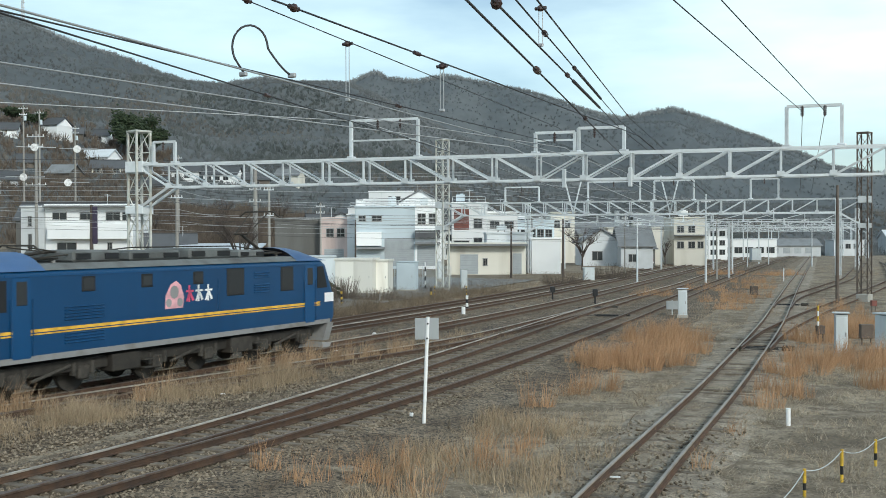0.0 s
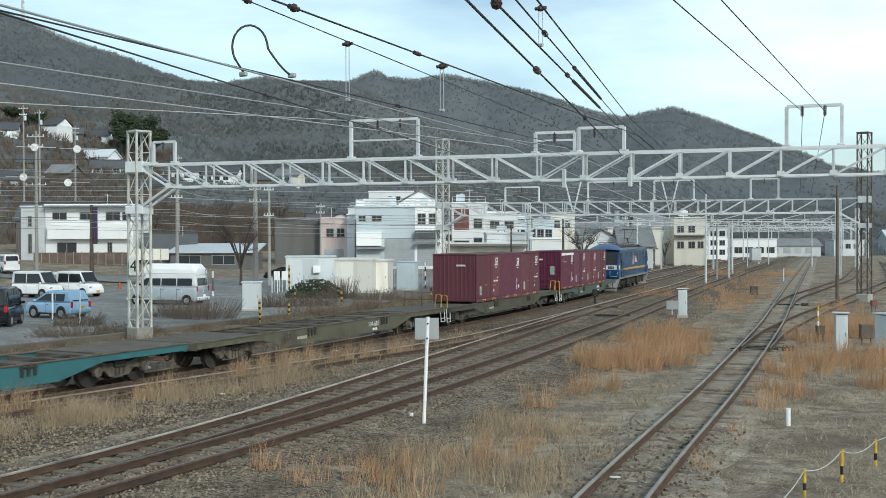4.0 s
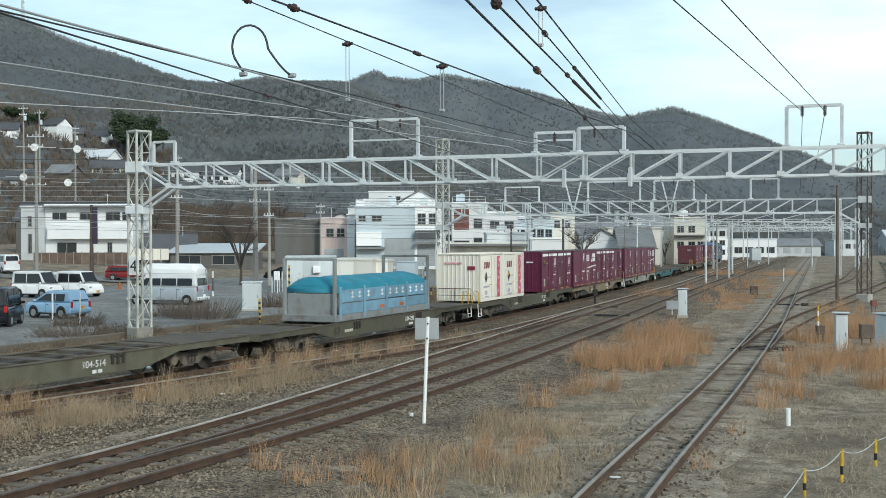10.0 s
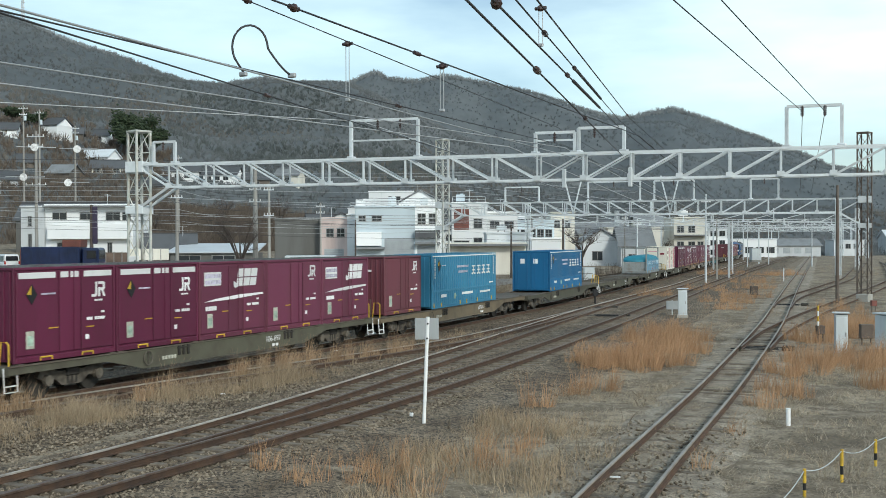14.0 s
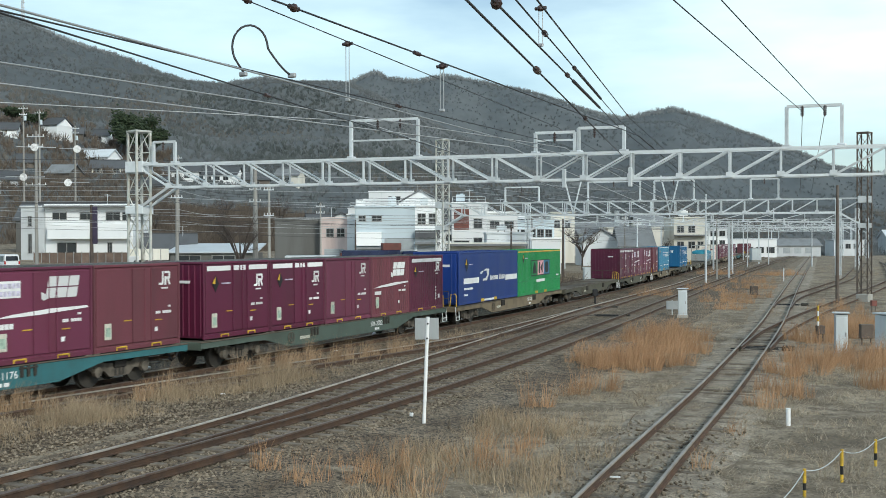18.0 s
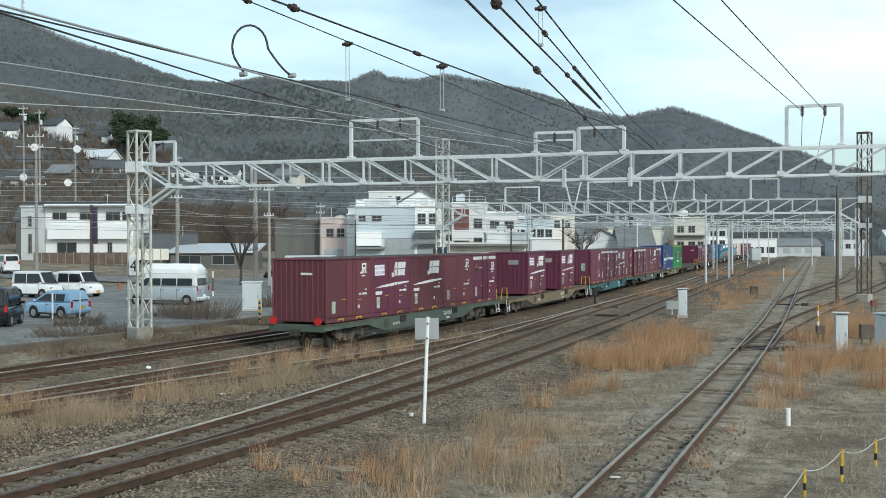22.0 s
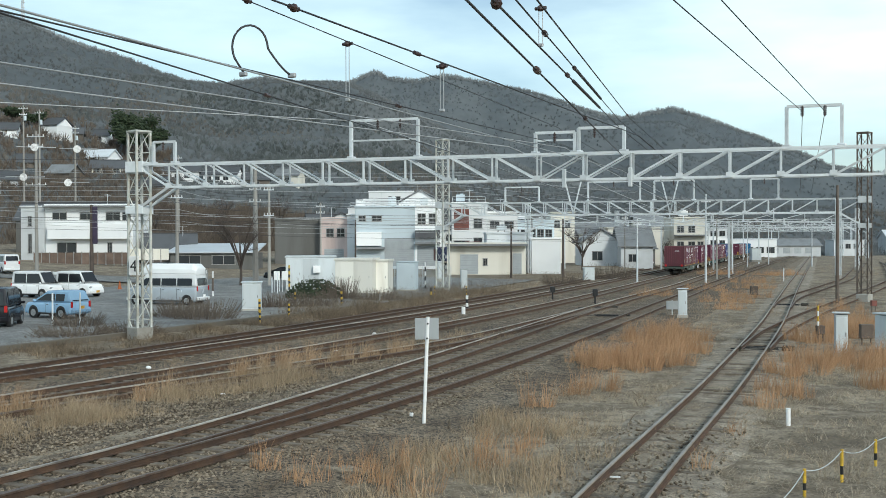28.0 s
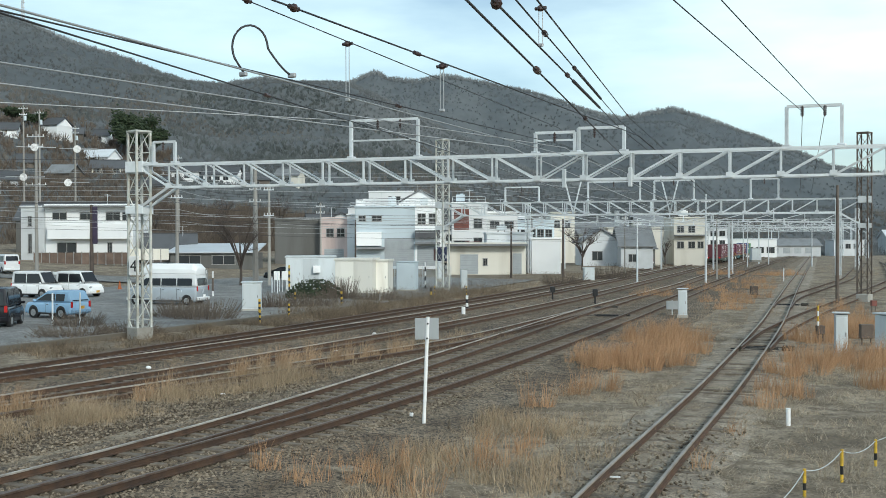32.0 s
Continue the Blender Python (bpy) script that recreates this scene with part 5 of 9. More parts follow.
def flat_wagon(paint, number, label, rear_rail=True, front_rail=False):
    w = empty("container_wagon", label, "flat wagon", "flat wagons of the train")
    h = DECK_L / 2
    for s in (-1, 1):
        prof = [(-h, 1.0), (h, 1.0), (h, 0.78), (h - 3.6, 0.78), (h - 5.2, 0.42), (-h + 5.2, 0.42), (-h + 3.6, 0.78), (-h, 0.78)]
        part("side_sill", Kit().prism(prof, s * 1.20 - 0.03, s * 1.20 + 0.03, "x"), paint, w)
        part("sill_flange", Kit().box((s * 1.19, 0, 0.985), (0.14, DECK_L, 0.04), 0.008), M_DECK, w)
        part("sill_flange", Kit().box((s * 1.19, 0, 0.43), (0.14, DECK_L - 10.4, 0.035), 0.008), paint, w)
    for t in (-1, 1):
        part("end_sill", Kit().box((0, t * (h - 0.05), 0.86), (2.4, 0.1, 0.26), 0.02), paint, w)
        part("deck_plate", Kit().box((0, t * (h - 1.75), 0.99), (2.3, 3.4, 0.03), 0.005), M_DECK, w, "rust-brown chequered deck plate")
        part("coupler", Kit().bar((0, t * (h - 0.1), 0.72), (0, t * (h + 0.34), 0.72), 0.24, 0.26).box((0.05, t * (h + 0.30), 0.72), (0.34, 0.22, 0.3), 0.04), M_UNDER, w)
        part("brake_hose", Kit().tube([(0.35, t * h, 0.72), (0.36, t * (h + 0.18), 0.5), (0.3, t * (h + 0.3), 0.42), (0.22, t * (h + 0.36), 0.5)], 0.025, 6), M_BLACK, w)
    part("centre_sill", Kit().box((0, 0, 0.78), (0.36, DECK_L - 0.4, 0.36), 0.02), M_UNDER, w)
    for i in range(11):
        y = -h + 3.6 + i * (DECK_L - 7.2) / 10
        part("cross_beam", Kit().box((0, y, 0.88), (2.34, 0.16 if i % 2 else 0.5, 0.18), 0.01), M_DECK, w)
    for i in range(5):
        for q in (-1.7, 1.7):
            y = GROUP_L / 2 - PITCH / 2 - i * PITCH + q
            part("lock_seat", Kit().box((1.16, y, 1.01), (0.2, 0.22, 0.05), 0.01), M_DECK, w)
    for y in (-2.6, 3.3):
        k = Kit()
        for q in (-0.22, 0.0, 0.22):
            k.box((1.25, y + q, 0.82), (0.07, 0.09, 0.3), 0.01)
        part("lock_lever", k.rod((1.25, y - 0.3, 0.9), (1.25, y + 0.3, 0.9), 0.03, 6), M_UNDER, w)
    part("brake_cylinder", Kit().rod((0.5, -1.2, 0.58), (0.5, 0.0, 0.58), 0.2, 12), M_UNDER, w)
    part("air_tank", Kit().rod((-0.4, 1.0, 0.56), (-0.4, 2.3, 0.56), 0.22, 12), M_UNDER, w)
    ring = Kit().tube([(1.29, -4.3 + 0.2 * math.cos(a * math.pi / 7), 0.72 + 0.2 * math.sin(a * math.pi / 7)) for a in range(15)], 0.018, 5)
    ring.bar((1.29, -4.48, 0.72), (1.29, -4.12, 0.72), 0.02).bar((1.29, -4.3, 0.54), (1.29, -4.3, 0.9), 0.02)
    part("brake_wheel", ring, M_BOGIE, w, "spoked hand brake wheel")
    for y in (-h + 2.6, h - 2.6):
        bogie(w, y)
    if number:
        side_text(number, 0.28, M_WHITE, w, 1.9, 0.66, 1.236, "wagon_number")
        part("stencil_line", bars(Kit(), 2.3, 0.48, 2, 0.16, 0.1, 0.06, 1.232), M_WHITE, w)
    part("stencil_line", bars(Kit(), -3.6, 0.60, 5, 0.10, 0.11, 0.04, 1.232), M_LABELPAPER, w)
    for t, on in ((-1, rear_rail), (1, front_rail)):
        y = t * (h - 0.12)
        if on:
            k = Kit().tube([(1.12, y, 1.0), (1.12, y, 1.55), (1.05, y, 1.62), (0.85, y, 1.62), (0.78, y, 1.0)], 0.025, 6)
            part("grab_rail", k, M_YELLOW, w, "yellow grab rail")
            if t < 0:
                k = Kit().tube([(0.7, y, 1.0), (0.7, y, 1.75), (-1.12, y, 1.75), (-1.12, y, 1.0)], 0.022, 6)
                k.rod((-1.12, y, 1.4), (0.7, y, 1.4), 0.016, 6).rod((-0.2, y, 1.0), (-0.2, y, 1.75), 0.016, 6)
                part("end_railing", k, M_DECK, w)
            st = Kit().tube([(1.16, y - 0.22, 0.98), (1.2, y - 0.22, 0.34), (1.2, y + 0.22, 0.34), (1.16, y + 0.22, 0.98)], 0.024, 6).rod((1.19, y - 0.22, 0.5), (1.19, y + 0.22, 0.5), 0.02, 6)
            part("step", st, M_WHITE, w, "white step iron")
    return w


PAINTS = {"o": (M_OLIVE, "olive drab"), "g": (M_WGREEN, "grey-green"), "t": (M_TEAL, "teal"), "k": (M_TAN, "khaki"), "w": (M_WGREY, "pale grey")}
# front of the load, paint, number, railing (rear, front), load: one sign a bay from the front, or (kind, middle behind the front)
WAGONS = [
    (16.40, "g", "104-2045", 1, 0, "-ccCD"),
    (-3.66, "o", "", 1, 1, "-cRc-"),
    (-23.3, "o", "104-683", 0, 1, "-----"),
    (-42.9, "t", "", 1, 0, "-----"),
    (-62.40, "w", "107-455", 1, 0, "JCCCC"),
    (-82.60, "k", "107-1173", 0, 1, "CSSJC"),
    (-102.0, "o", "106-270", 1, 0, "SS-NN"),
    (-122.4, "o", "104-291", 0, 1, [("T", 9.30)]),
    (-142.2, "o", "104-514", 1, 0, "-----"),
    (-162.1, "o", "", 0, 1, [("K", 9.57)]),
    (-181.9, "k", "107-811", 1, 0, [("k", 9.15), ("c", 16.58)]),
    (-201.8, "o", "106-897", 1, 1, "JCJSS"),
    (-221.9, "o", "", 0, 1, "-----"),
    (-241.9, "k", "107-1165", 1, 0, [("G", 4.66), ("V", 14.02)]),
    (-262.5, "g", "104-2582", 0, 1, "DFCSS"),
    (-282.3, "t", "104-1176", 1, 0, "cJSSR"),
    (-302.6, "k", "107-788", 1, 1, "-J-J-"),
    (-323.35, "g", "104-1817", 0, 1, "ScFJc"),
]
for front, paint, number, rr, fr, loads in WAGONS:
    w = flat_wagon(PAINTS[paint][0], number, PAINTS[paint][1] + " container flat wagon, " + ("empty" if loads == "-----" else "loaded with containers"), bool(rr), bool(fr))
    run(w, front - GROUP_L / 2, 0.0, 6.9)
    if isinstance(loads, str):
        for i, kd in enumerate(loads):
            if kd != "-":
                load(kd, front - PITCH * (i + 0.5))
    else:
        for kd, back in loads:
            load(kd, front - back)
    TAIL = w
for x in (-0.98, 0.98):
    part("tail_disc", Kit().rod((x, -DECK_L / 2 - 0.06, 1.16), (x, -DECK_L / 2 - 0.10, 1.16), 0.15, 18), M_RED, TAIL, "round red tail disc")


# -- locomotive --
def locomotive():
    g = empty("locomotive", "blue electric locomotive with a yellow stripe and white band", "locomotive")
    L, W = 17.2, 2.80
    h = L / 2
    prof = [(-h + 0.15, 0.95), (h - 0.15, 0.95), (h, 1.25), (h, 1.95), (h - 0.12, 2.15), (h - 0.62, 3.18), (h - 0.95, 3.34), (-h + 0.95, 3.34), (-h + 0.62, 3.18), (-h + 0.12, 2.15), (-h, 1.95), (-h, 1.25)]
    bm = bmesh.new()
    vs = []
    for x in (-W / 2, W / 2):
        vs.append([bm.verts.new((x, a, b)) for a, b in prof])
    n = len(prof)
    bm.faces.new(vs[0])
    bm.faces.new(vs[1][::-1])
    for i in range(n):
        bm.faces.new((vs[0][i], vs[1][i], vs[1][(i + 1) % n], vs[0][(i + 1) % n]))
    bmesh.ops.recalc_face_normals(bm, faces=bm.faces)
    ends = [e for e in bm.edges if abs(e.verts[0].co.y) > h - 1.0 and abs(e.verts[1].co.y) > h - 1.0 and e.verts[0].co.x * e.verts[1].co.x > 0]
    bmesh.ops.bevel(bm, geom=ends, offset=0.16, segments=3, affect="EDGES", profile=0.6)
    me = bpy.data.meshes.new("body")
    bm.to_mesh(me)
    bm.free()
    part("body", me, M_LOCO, g)
    # cab roofs: rounded light blue caps
    for t in (-1, 1):
        k, rows = Kit(), []
        for i in range(7):
            y = t * (h - 0.55 - i * 0.34)
            top = 3.40 + 0.42 * math.sin(min(1, i / 4.5) * math.pi / 2)
            rows.append([(x, y, 3.32 + (top - 3.32) * (1 - (abs(x) / 1.4) ** 2.6)) for x in [-1.4 + 0.2 * j for j in range(15)]])
        k.add([p for r in rows for p in r], [(i * 15 + j, i * 15 + j + 1, (i + 1) * 15 + j + 1, (i + 1) * 15 + j) for i in range(6) for j in range(14)])
        part("cab_roof", k, M_LOCO_ROOF, g, "light blue cab roof", True)
        # windscreen in black surround
        def ws(x, z, out):
            y = h - 0.12 - (z - 2.15) / 1.03 * 0.5
            return (x, t * (y + out), z)
        part("screen_surround", Kit().add([ws(x, z, o) for o in (0.0, 0.012) for x, z in ((-1.28, 2.18), (1.28, 2.18), (1.2, 3.2), (-1.2, 3.2))], [(0, 1, 2, 3), (4, 5, 6, 7), (0, 1, 5, 4), (1, 2, 6, 5), (2, 3, 7, 6), (3, 0, 4, 7)]), M_BLACK, g, "black windscreen surround")
        for xa, xb in ((-1.05, -0.03), (0.03, 1.05)):
            part("windscreen", Kit().add([ws(x, z, o) for o in (0.006, 0.018) for x, z in ((xa, 2.42), (xb, 2.42), (xb, 3.12), (xa, 3.12))], [(0, 1, 2, 3), (4, 5, 6, 7), (0, 1, 5, 4), (1, 2, 6, 5), (2, 3, 7, 6), (3, 0, 4, 7)]), M_GLASS, g, "dark windscreen glass")
        part("white_band", Kit().box((0, t * (h + 0.004), 1.93), (2.5, 0.03, 0.34), 0.01), M_WHITE, g, "white band round the cab front")
        for s in (-1, 1):
            part("band_return", Kit().box((s * (W / 2 + 0.004), t * (h - 0.42), 1.93), (0.014, 0.62, 0.34)), M_WHITE, g)
            lamp = part("headlamp", Kit().box((s * 0.78, t * (h + 0.02), 1.92), (0.5, 0.03, 0.2), 0.02), M_BLACK, g, "black twin headlamp box")
            for q in (-0.11, 0.11):
                part("lens", Kit().rod((s * 0.78 + q, t * (h + 0.03), 1.92), (s * 0.78 + q, t * (h + 0.045), 1.92), 0.07, 10), M_WHEEL, lamp)
            part("hand_rail", Kit().tube([(s * 0.72, t * (h + 0.02), 1.62), (s * 0.72, t * (h + 0.1), 1.62), (s * 0.72, t * (h + 0.1), 1.22), (s * 1.28, t * (h + 0.06), 1.2), (s * 1.3, t * (h + 0.02), 1.55)], 0.02, 6), M_WHITE, g)
        part("pilot", Kit().prism([(-1.42, 0.95), (1.42, 0.95), (1.2, 0.28), (-1.2, 0.28)], t * (h - 0.55), t * (h - 0.12), "y"), M_SKIRT, g, "grey pilot plate")
        part("snow_plough", Kit().prism([(t * (h - 0.5), 0.34), (t * (h + 0.12), 0.26), (t * (h + 0.05), 0.12), (t * (h - 0.5), 0.12)], -1.15, 1.15, "x"), M_SKIRT, g)
        part("coupler", Kit().bar((0, t * (h - 0.5), 0.8), (0, t * (h + 0.42), 0.8), 0.26, 0.3), M_UNDER, g)
        for x in (-0.9, 0.9, -0.45, 0.45):
            part("air_hose", Kit().tube([(x, t * (h - 0.1), 0.8), (x, t * (h + 0.12), 0.6), (x + 0.05, t * (h + 0.1), 0.4)], 0.03, 6), M_BLACK, g)
    txt = part("engine_number", letters("210-334", 0.24, M_WHITE), None, g)
    txt.matrix_basis = Matrix.Translation((-0.48, -h + 0.035, 2.2)) @ Matrix.Rotation(radians(-26), 4, "X")
    for s in (-1, 1):
        x = s * (W / 2 + 0.004)
        part("stripe", Kit().box((x, 0, 1.72), (0.012, L - 2.1, 0.15)), M_GOLD, g, "yellow stripe")
        part("stripe_line", Kit().box((x + s * 0.006, 0, 1.70), (0.012, L - 2.1, 0.025)), M_LOCO, g)
        part("grey_sill", Kit().box((x, 0, 1.03), (0.016, L - 0.7, 0.16)), M_SKIRT, g, "grey lower band")
        part("gutter", Kit().box((x, 0, 3.2), (0.03, L - 2.4, 0.05)), M_LOCO, g)
        for y, w_, z, hh in ((-4.45, 0.52, 2.92, 0.42), (-2.05, 0.5, 2.92, 0.4), (0.35, 0.5, 2.92, 0.4), (2.3, 0.95, 2.72, 0.9), (5.35, 0.8, 2.72, 0.86)):
            wd = part("side_window", Kit().box((x, y, z), (0.03, w_, hh), 0.012), M_BLACK, g, "black-framed side window")
            part("pane", Kit().box((x + s * 0.012, y, z), (0.02, w_ - 0.12, hh - 0.12)), M_GLASS, wd)
        for t in (-1, 1):
            d = part("cab_door", Kit().box((x, t * (h - 1.75), 2.1), (0.025, 0.62, 2.1), 0.01), M_LOCO, g)
            part("door_window", Kit().box((x + s * 0.01, t * (h - 1.75), 2.75), (0.025, 0.36, 0.62), 0.01), M_GLASS, d)
            part("cab_side_window", Kit().prism([(t * (h - 0.55), 2.3), (t * (h - 1.25), 2.3), (t * (h - 1.25), 3.1), (t * (h - 0.85), 3.1)], x - 0.012, x + 0.012, "x"), M_BLACK, g)
            for q in (-0.36, 0.36):
                part("door_rail", Kit().rod((x + s * 0.03, t * (h - 1.75) + q, 1.1), (x + s * 0.03, t * (h - 1.75) + q, 2.6), 0.018, 6), M_LOCO, g)
        for y, z, n_, w_ in ((-4.6, 1.98, 5, 1.5), (-4.6, 1.35, 4, 1.5), (3.8, 2.32, 4, 0.9), (3.8, 2.82, 3, 0.9)):
            k = Kit()
            for i in range(n_):
                k.box((x, y, z + i * 0.085), (0.05, w_, 0.03), 0.006, Matrix.Rotation(s * 0.5, 3, "Y"))
            part("louvre", k, M_LOCO, g)
    mark = part("side_mark", Kit().prism([(-1.25, 2.02), (-0.42, 2.02), (-0.36, 2.34), (-0.5, 2.72), (-0.72, 2.86), (-0.98, 2.76), (-1.22, 2.42)], W / 2 + 0.004, W / 2 + 0.012, "x"), M_PINK2, g, "pale side mark of plain coloured shapes")
    for y, z, r_ in ((-0.82, 2.52, 0.2), (-1.08, 2.2, 0.13), (-0.56, 2.2, 0.13)):
        part("mark_shape", Kit().rod((W / 2 + 0.012, y, z), (W / 2 + 0.018, y, z), r_, 12), M_SKIRT, mark)
    for m, y in ((M_PINK, -0.22), (M_WHITE, 0.24), (M_WHITE, 0.72)):
        k = Kit().box((W / 2 + 0.008, y + 0.12, 2.44), (0.012, 0.07, 0.52)).box((W / 2 + 0.008, y + 0.15, 2.52), (0.012, 0.36, 0.06))
        k.prism([(y - 0.04, 2.2), (y + 0.04, 2.2), (y + 0.16, 2.44), (y + 0.10, 2.48)], W / 2 + 0.002, W / 2 + 0.014, "x")
        part("mark_shape", k.prism([(y + 0.26, 2.2), (y + 0.36, 2.24), (y + 0.20, 2.48), (y + 0.14, 2.44)], W / 2 + 0.002, W / 2 + 0.014, "x"), m, g)
    # roof
    part("roof", Kit().prism([(-1.38, 3.33), (1.38, 3.33), (1.1, 3.50), (-1.1, 3.50)], -h + 2.4, h - 2.4, "y"), M_ROOF_GREY, g, "sooty grey roof")
    for y, l_, ht in ((-3.6, 1.9, 0.34), (-1.1, 2.3, 0.30), (1.6, 2.2, 0.34), (3.9, 1.5, 0.26)):
        b = part("roof_box", Kit().box((0, y, 3.5 + ht / 2), (1.9, l_, ht), 0.06), M_ROOF_GREY, g)
        for q in (-0.3, 0.3):
            part("vent", Kit().box((0.96, y + q * l_, 3.5 + ht / 2), (0.03, l_ * 0.3, ht * 0.5), 0.005), M_BLACK, b)
    for t, up in ((-1, False), (1, True)):
        y = t * 5.4
        p = part("pantograph", Kit().box((0, y, 3.62), (1.3, 1.2, 0.06), 0.01), M_UNDER, g, "raised dark grey pantograph" if up else "folded dark grey pantograph")
        for x, q in ((-0.55, -0.5), (0.55, -0.5), (-0.55, 0.5), (0.55, 0.5)):
            part("insulator", Kit().rod((x, y + q, 3.48), (x, y + q, 3.62), 0.06, 8), M_SKIRT, p)
        top = 5.12 if up else 3.98
        knee = 4.3 if up else 3.80
        part("lower_arm", Kit().rod((0, y + 0.4 * t, 3.68), (0, y - 0.85 * t, knee), 0.05, 6), M_UNDER, p)
        part("upper_arm", Kit().rod((0.25, y - 0.85 * t, knee), (0.4, y + 0.25 * t, top - 0.05), 0.022, 6).rod((-0.25, y - 0.85 * t, knee), (-0.4, y + 0.25 * t, top - 0.05), 0.022, 6).rod((-0.3, y - 0.85 * t, knee), (0.3, y - 0.85 * t, knee), 0.03, 6), M_UNDER, p)
        part("collector_head", Kit().tube([(-0.85, y + 0.25 * t, top - 0.18), (-0.6, y + 0.25 * t, top), (0.6, y + 0.25 * t, top), (0.85, y + 0.25 * t, top - 0.18)], 0.03, 6), M_UNDER, p)
    part("bus_bar", Kit().tube([(0.75, -6.0, 3.62), (0.75, -2, 3.9), (0.75, 3, 3.9), (0.75, 6.0, 3.62)], 0.02, 5), M_UNDER, g)
    # running gear
    part("under_body", Kit().box((0, 0, 0.78), (2.2, L - 2.2, 0.34), 0.03), M_UNDER, g)
    for y in (-5.6, 0.0, 5.6):
        b = part("bogie", Kit().box((0, y, 0.62), (1.7, 3.6, 0.2), 0.03), M_UNDER, g)
        for s in (-1, 1):
            part("side_frame", Kit().prism([(y - 2.0, 0.72), (y - 1.9, 0.86), (y + 1.9, 0.86), (y + 2.0, 0.72), (y + 1.6, 0.5), (y + 0.9, 0.62), (y - 0.9, 0.62), (y - 1.6, 0.5)], s * 1.0 - 0.07, s * 1.0 + 0.07, "x"), M_UNDER, b)
            for q in (-1.25, 1.25):
                part("wheel", Kit().rod((s * 0.5, y + q, 0.56), (s * 0.63, y + q, 0.56), 0.56, 22), M_UNDER, b)
                part("axle_box", Kit().box((s * 1.06, y + q, 0.56), (0.2, 0.42, 0.4), 0.05), M_LOCOGEAR, b)
                part("coil_spring", Kit().rod((s * 1.05, y + q - 0.36, 0.5), (s * 1.05, y + q - 0.36, 0.86), 0.09, 8).rod((s * 1.05, y + q + 0.36, 0.5), (s * 1.05, y + q + 0.36, 0.86), 0.09, 8), M_LOCOGEAR, b)
            part("damper", Kit().rod((s * 1.14, y - 0.7, 0.5), (s * 1.14, y + 0.7, 0.8), 0.05, 8), M_LOCOGEAR, b)
            part("sand_pipe", Kit().tube([(s * 1.05, y - 2.0, 0.9), (s * 0.9, y - 1.95, 0.4), (s * 0.62, y - 1.86, 0.2)], 0.03, 5), M_LOCOGEAR, b)
    for y in (-2.8, 2.8):
        part("equipment_box", Kit().box((1.05, y, 0.72), (0.5, 1.2, 0.5), 0.03), M_UNDER, g)
        part("step", Kit().box((1.25, y + 0.9, 0.45), (0.2, 0.4, 0.04)).box((1.25, y + 0.9, 0.7), (0.2, 0.4, 0.04)), M_LOCOGEAR, g)
    for ch in g.children:                        # the body rides on its springs above the running gear
        if ch.name.split(".")[0] not in ("bogie", "under_body", "equipment_box", "step", "snow_plough", "coupler", "air_hose"):
            ch.location.z += 0.12
    return g


run(locomotive(), 25.85, 0.0, 5.6)


# ---- car park, road and town ----
kp = []
for i in range(0, 61):
    y = 22 + i * 1.4
    kp.append(y)
pv, pf = [], []
for y in kp:
    for a in (-7.5, -13, -19, -27, -35, -42):
        x = line_a(y) + a
        pv.append((x, y, land(x, y) + 0.08))
for j in range(len(kp) - 1):
    pf += [(j * 6 + i, j * 6 + i + 1, (j + 1) * 6 + i + 1, (j + 1) * 6 + i) for i in range(5)]
sheet("pavement", pv, [f[::-1] for f in pf], M_ASPHALT, "worn grey asphalt car park beside the line", "car park")
kv, kf = strip(lambda y: line_a(y) - 7.35, 20, 58, [(-0.14, -0.5), (-0.14, 0.02), (-0.12, 0.04), (0.12, 0.04), (0.14, 0.02), (0.14, -0.5)], 1.0, 0.05)
# Grimy concrete, its colour also darkened for the shadow below the asphalt edge.
M_KERB = mat("dirty_shaded_kerb_concrete", (0.13, 0.115, 0.095), 0.9, 0.0, 0.25, 1.2, 40, 0.2, (0.12, 0.10, 0.08), 0.5)
sheet("kerb", kv, kf, M_KERB, "low weathered concrete kerb along the car park", "kerb", smooth=False)

M_HOUSE = mat("white_render", (0.80, 0.81, 0.82), 0.8, 0, 0.04, 0.4, 20, 0.05, (0.70, 0.71, 0.71), 0.35)
M_GREYWALL = mat("pale_grey_render", (0.58, 0.60, 0.62), 0.85, 0, 0.06, 0.4, 20, 0.05, (0.44, 0.45, 0.46), 0.4)
M_BLUEWALL = mat("pale_blue_grey_cladding", (0.58, 0.66, 0.71), 0.7, 0, 0.05, 0.3, 15, 0.05, (0.48, 0.55, 0.60), 0.4)
M_PINKWALL = mat("stained_pink_render", (0.68, 0.56, 0.53), 0.85, 0, 0.1, 0.5, 10, 0.06, (0.40, 0.31, 0.29), 0.42, True)
M_BEIGE = mat("weathered_beige_render", (0.70, 0.67, 0.60), 0.85, 0, 0.08, 0.4, 15, 0.06, (0.50, 0.46, 0.39), 0.42, True)
M_DARKWALL = mat("stained_dark_concrete", (0.145, 0.145, 0.14), 0.9, 0, 0.12, 0.35, 8, 0.1, (0.085, 0.08, 0.072), 0.48, True)
M_BROWNWALL = mat("brown_board_wall", (0.15, 0.13, 0.112), 0.85, 0, 0.15, 0.6, 15, 0.1, (0.09, 0.078, 0.068), 0.45)
M_TILE = mat("dark_grey_roof_tile", (0.085, 0.088, 0.095), 0.6, 0, 0.25, 0.8, 14, 0.4, (0.06, 0.06, 0.065), 0.45)
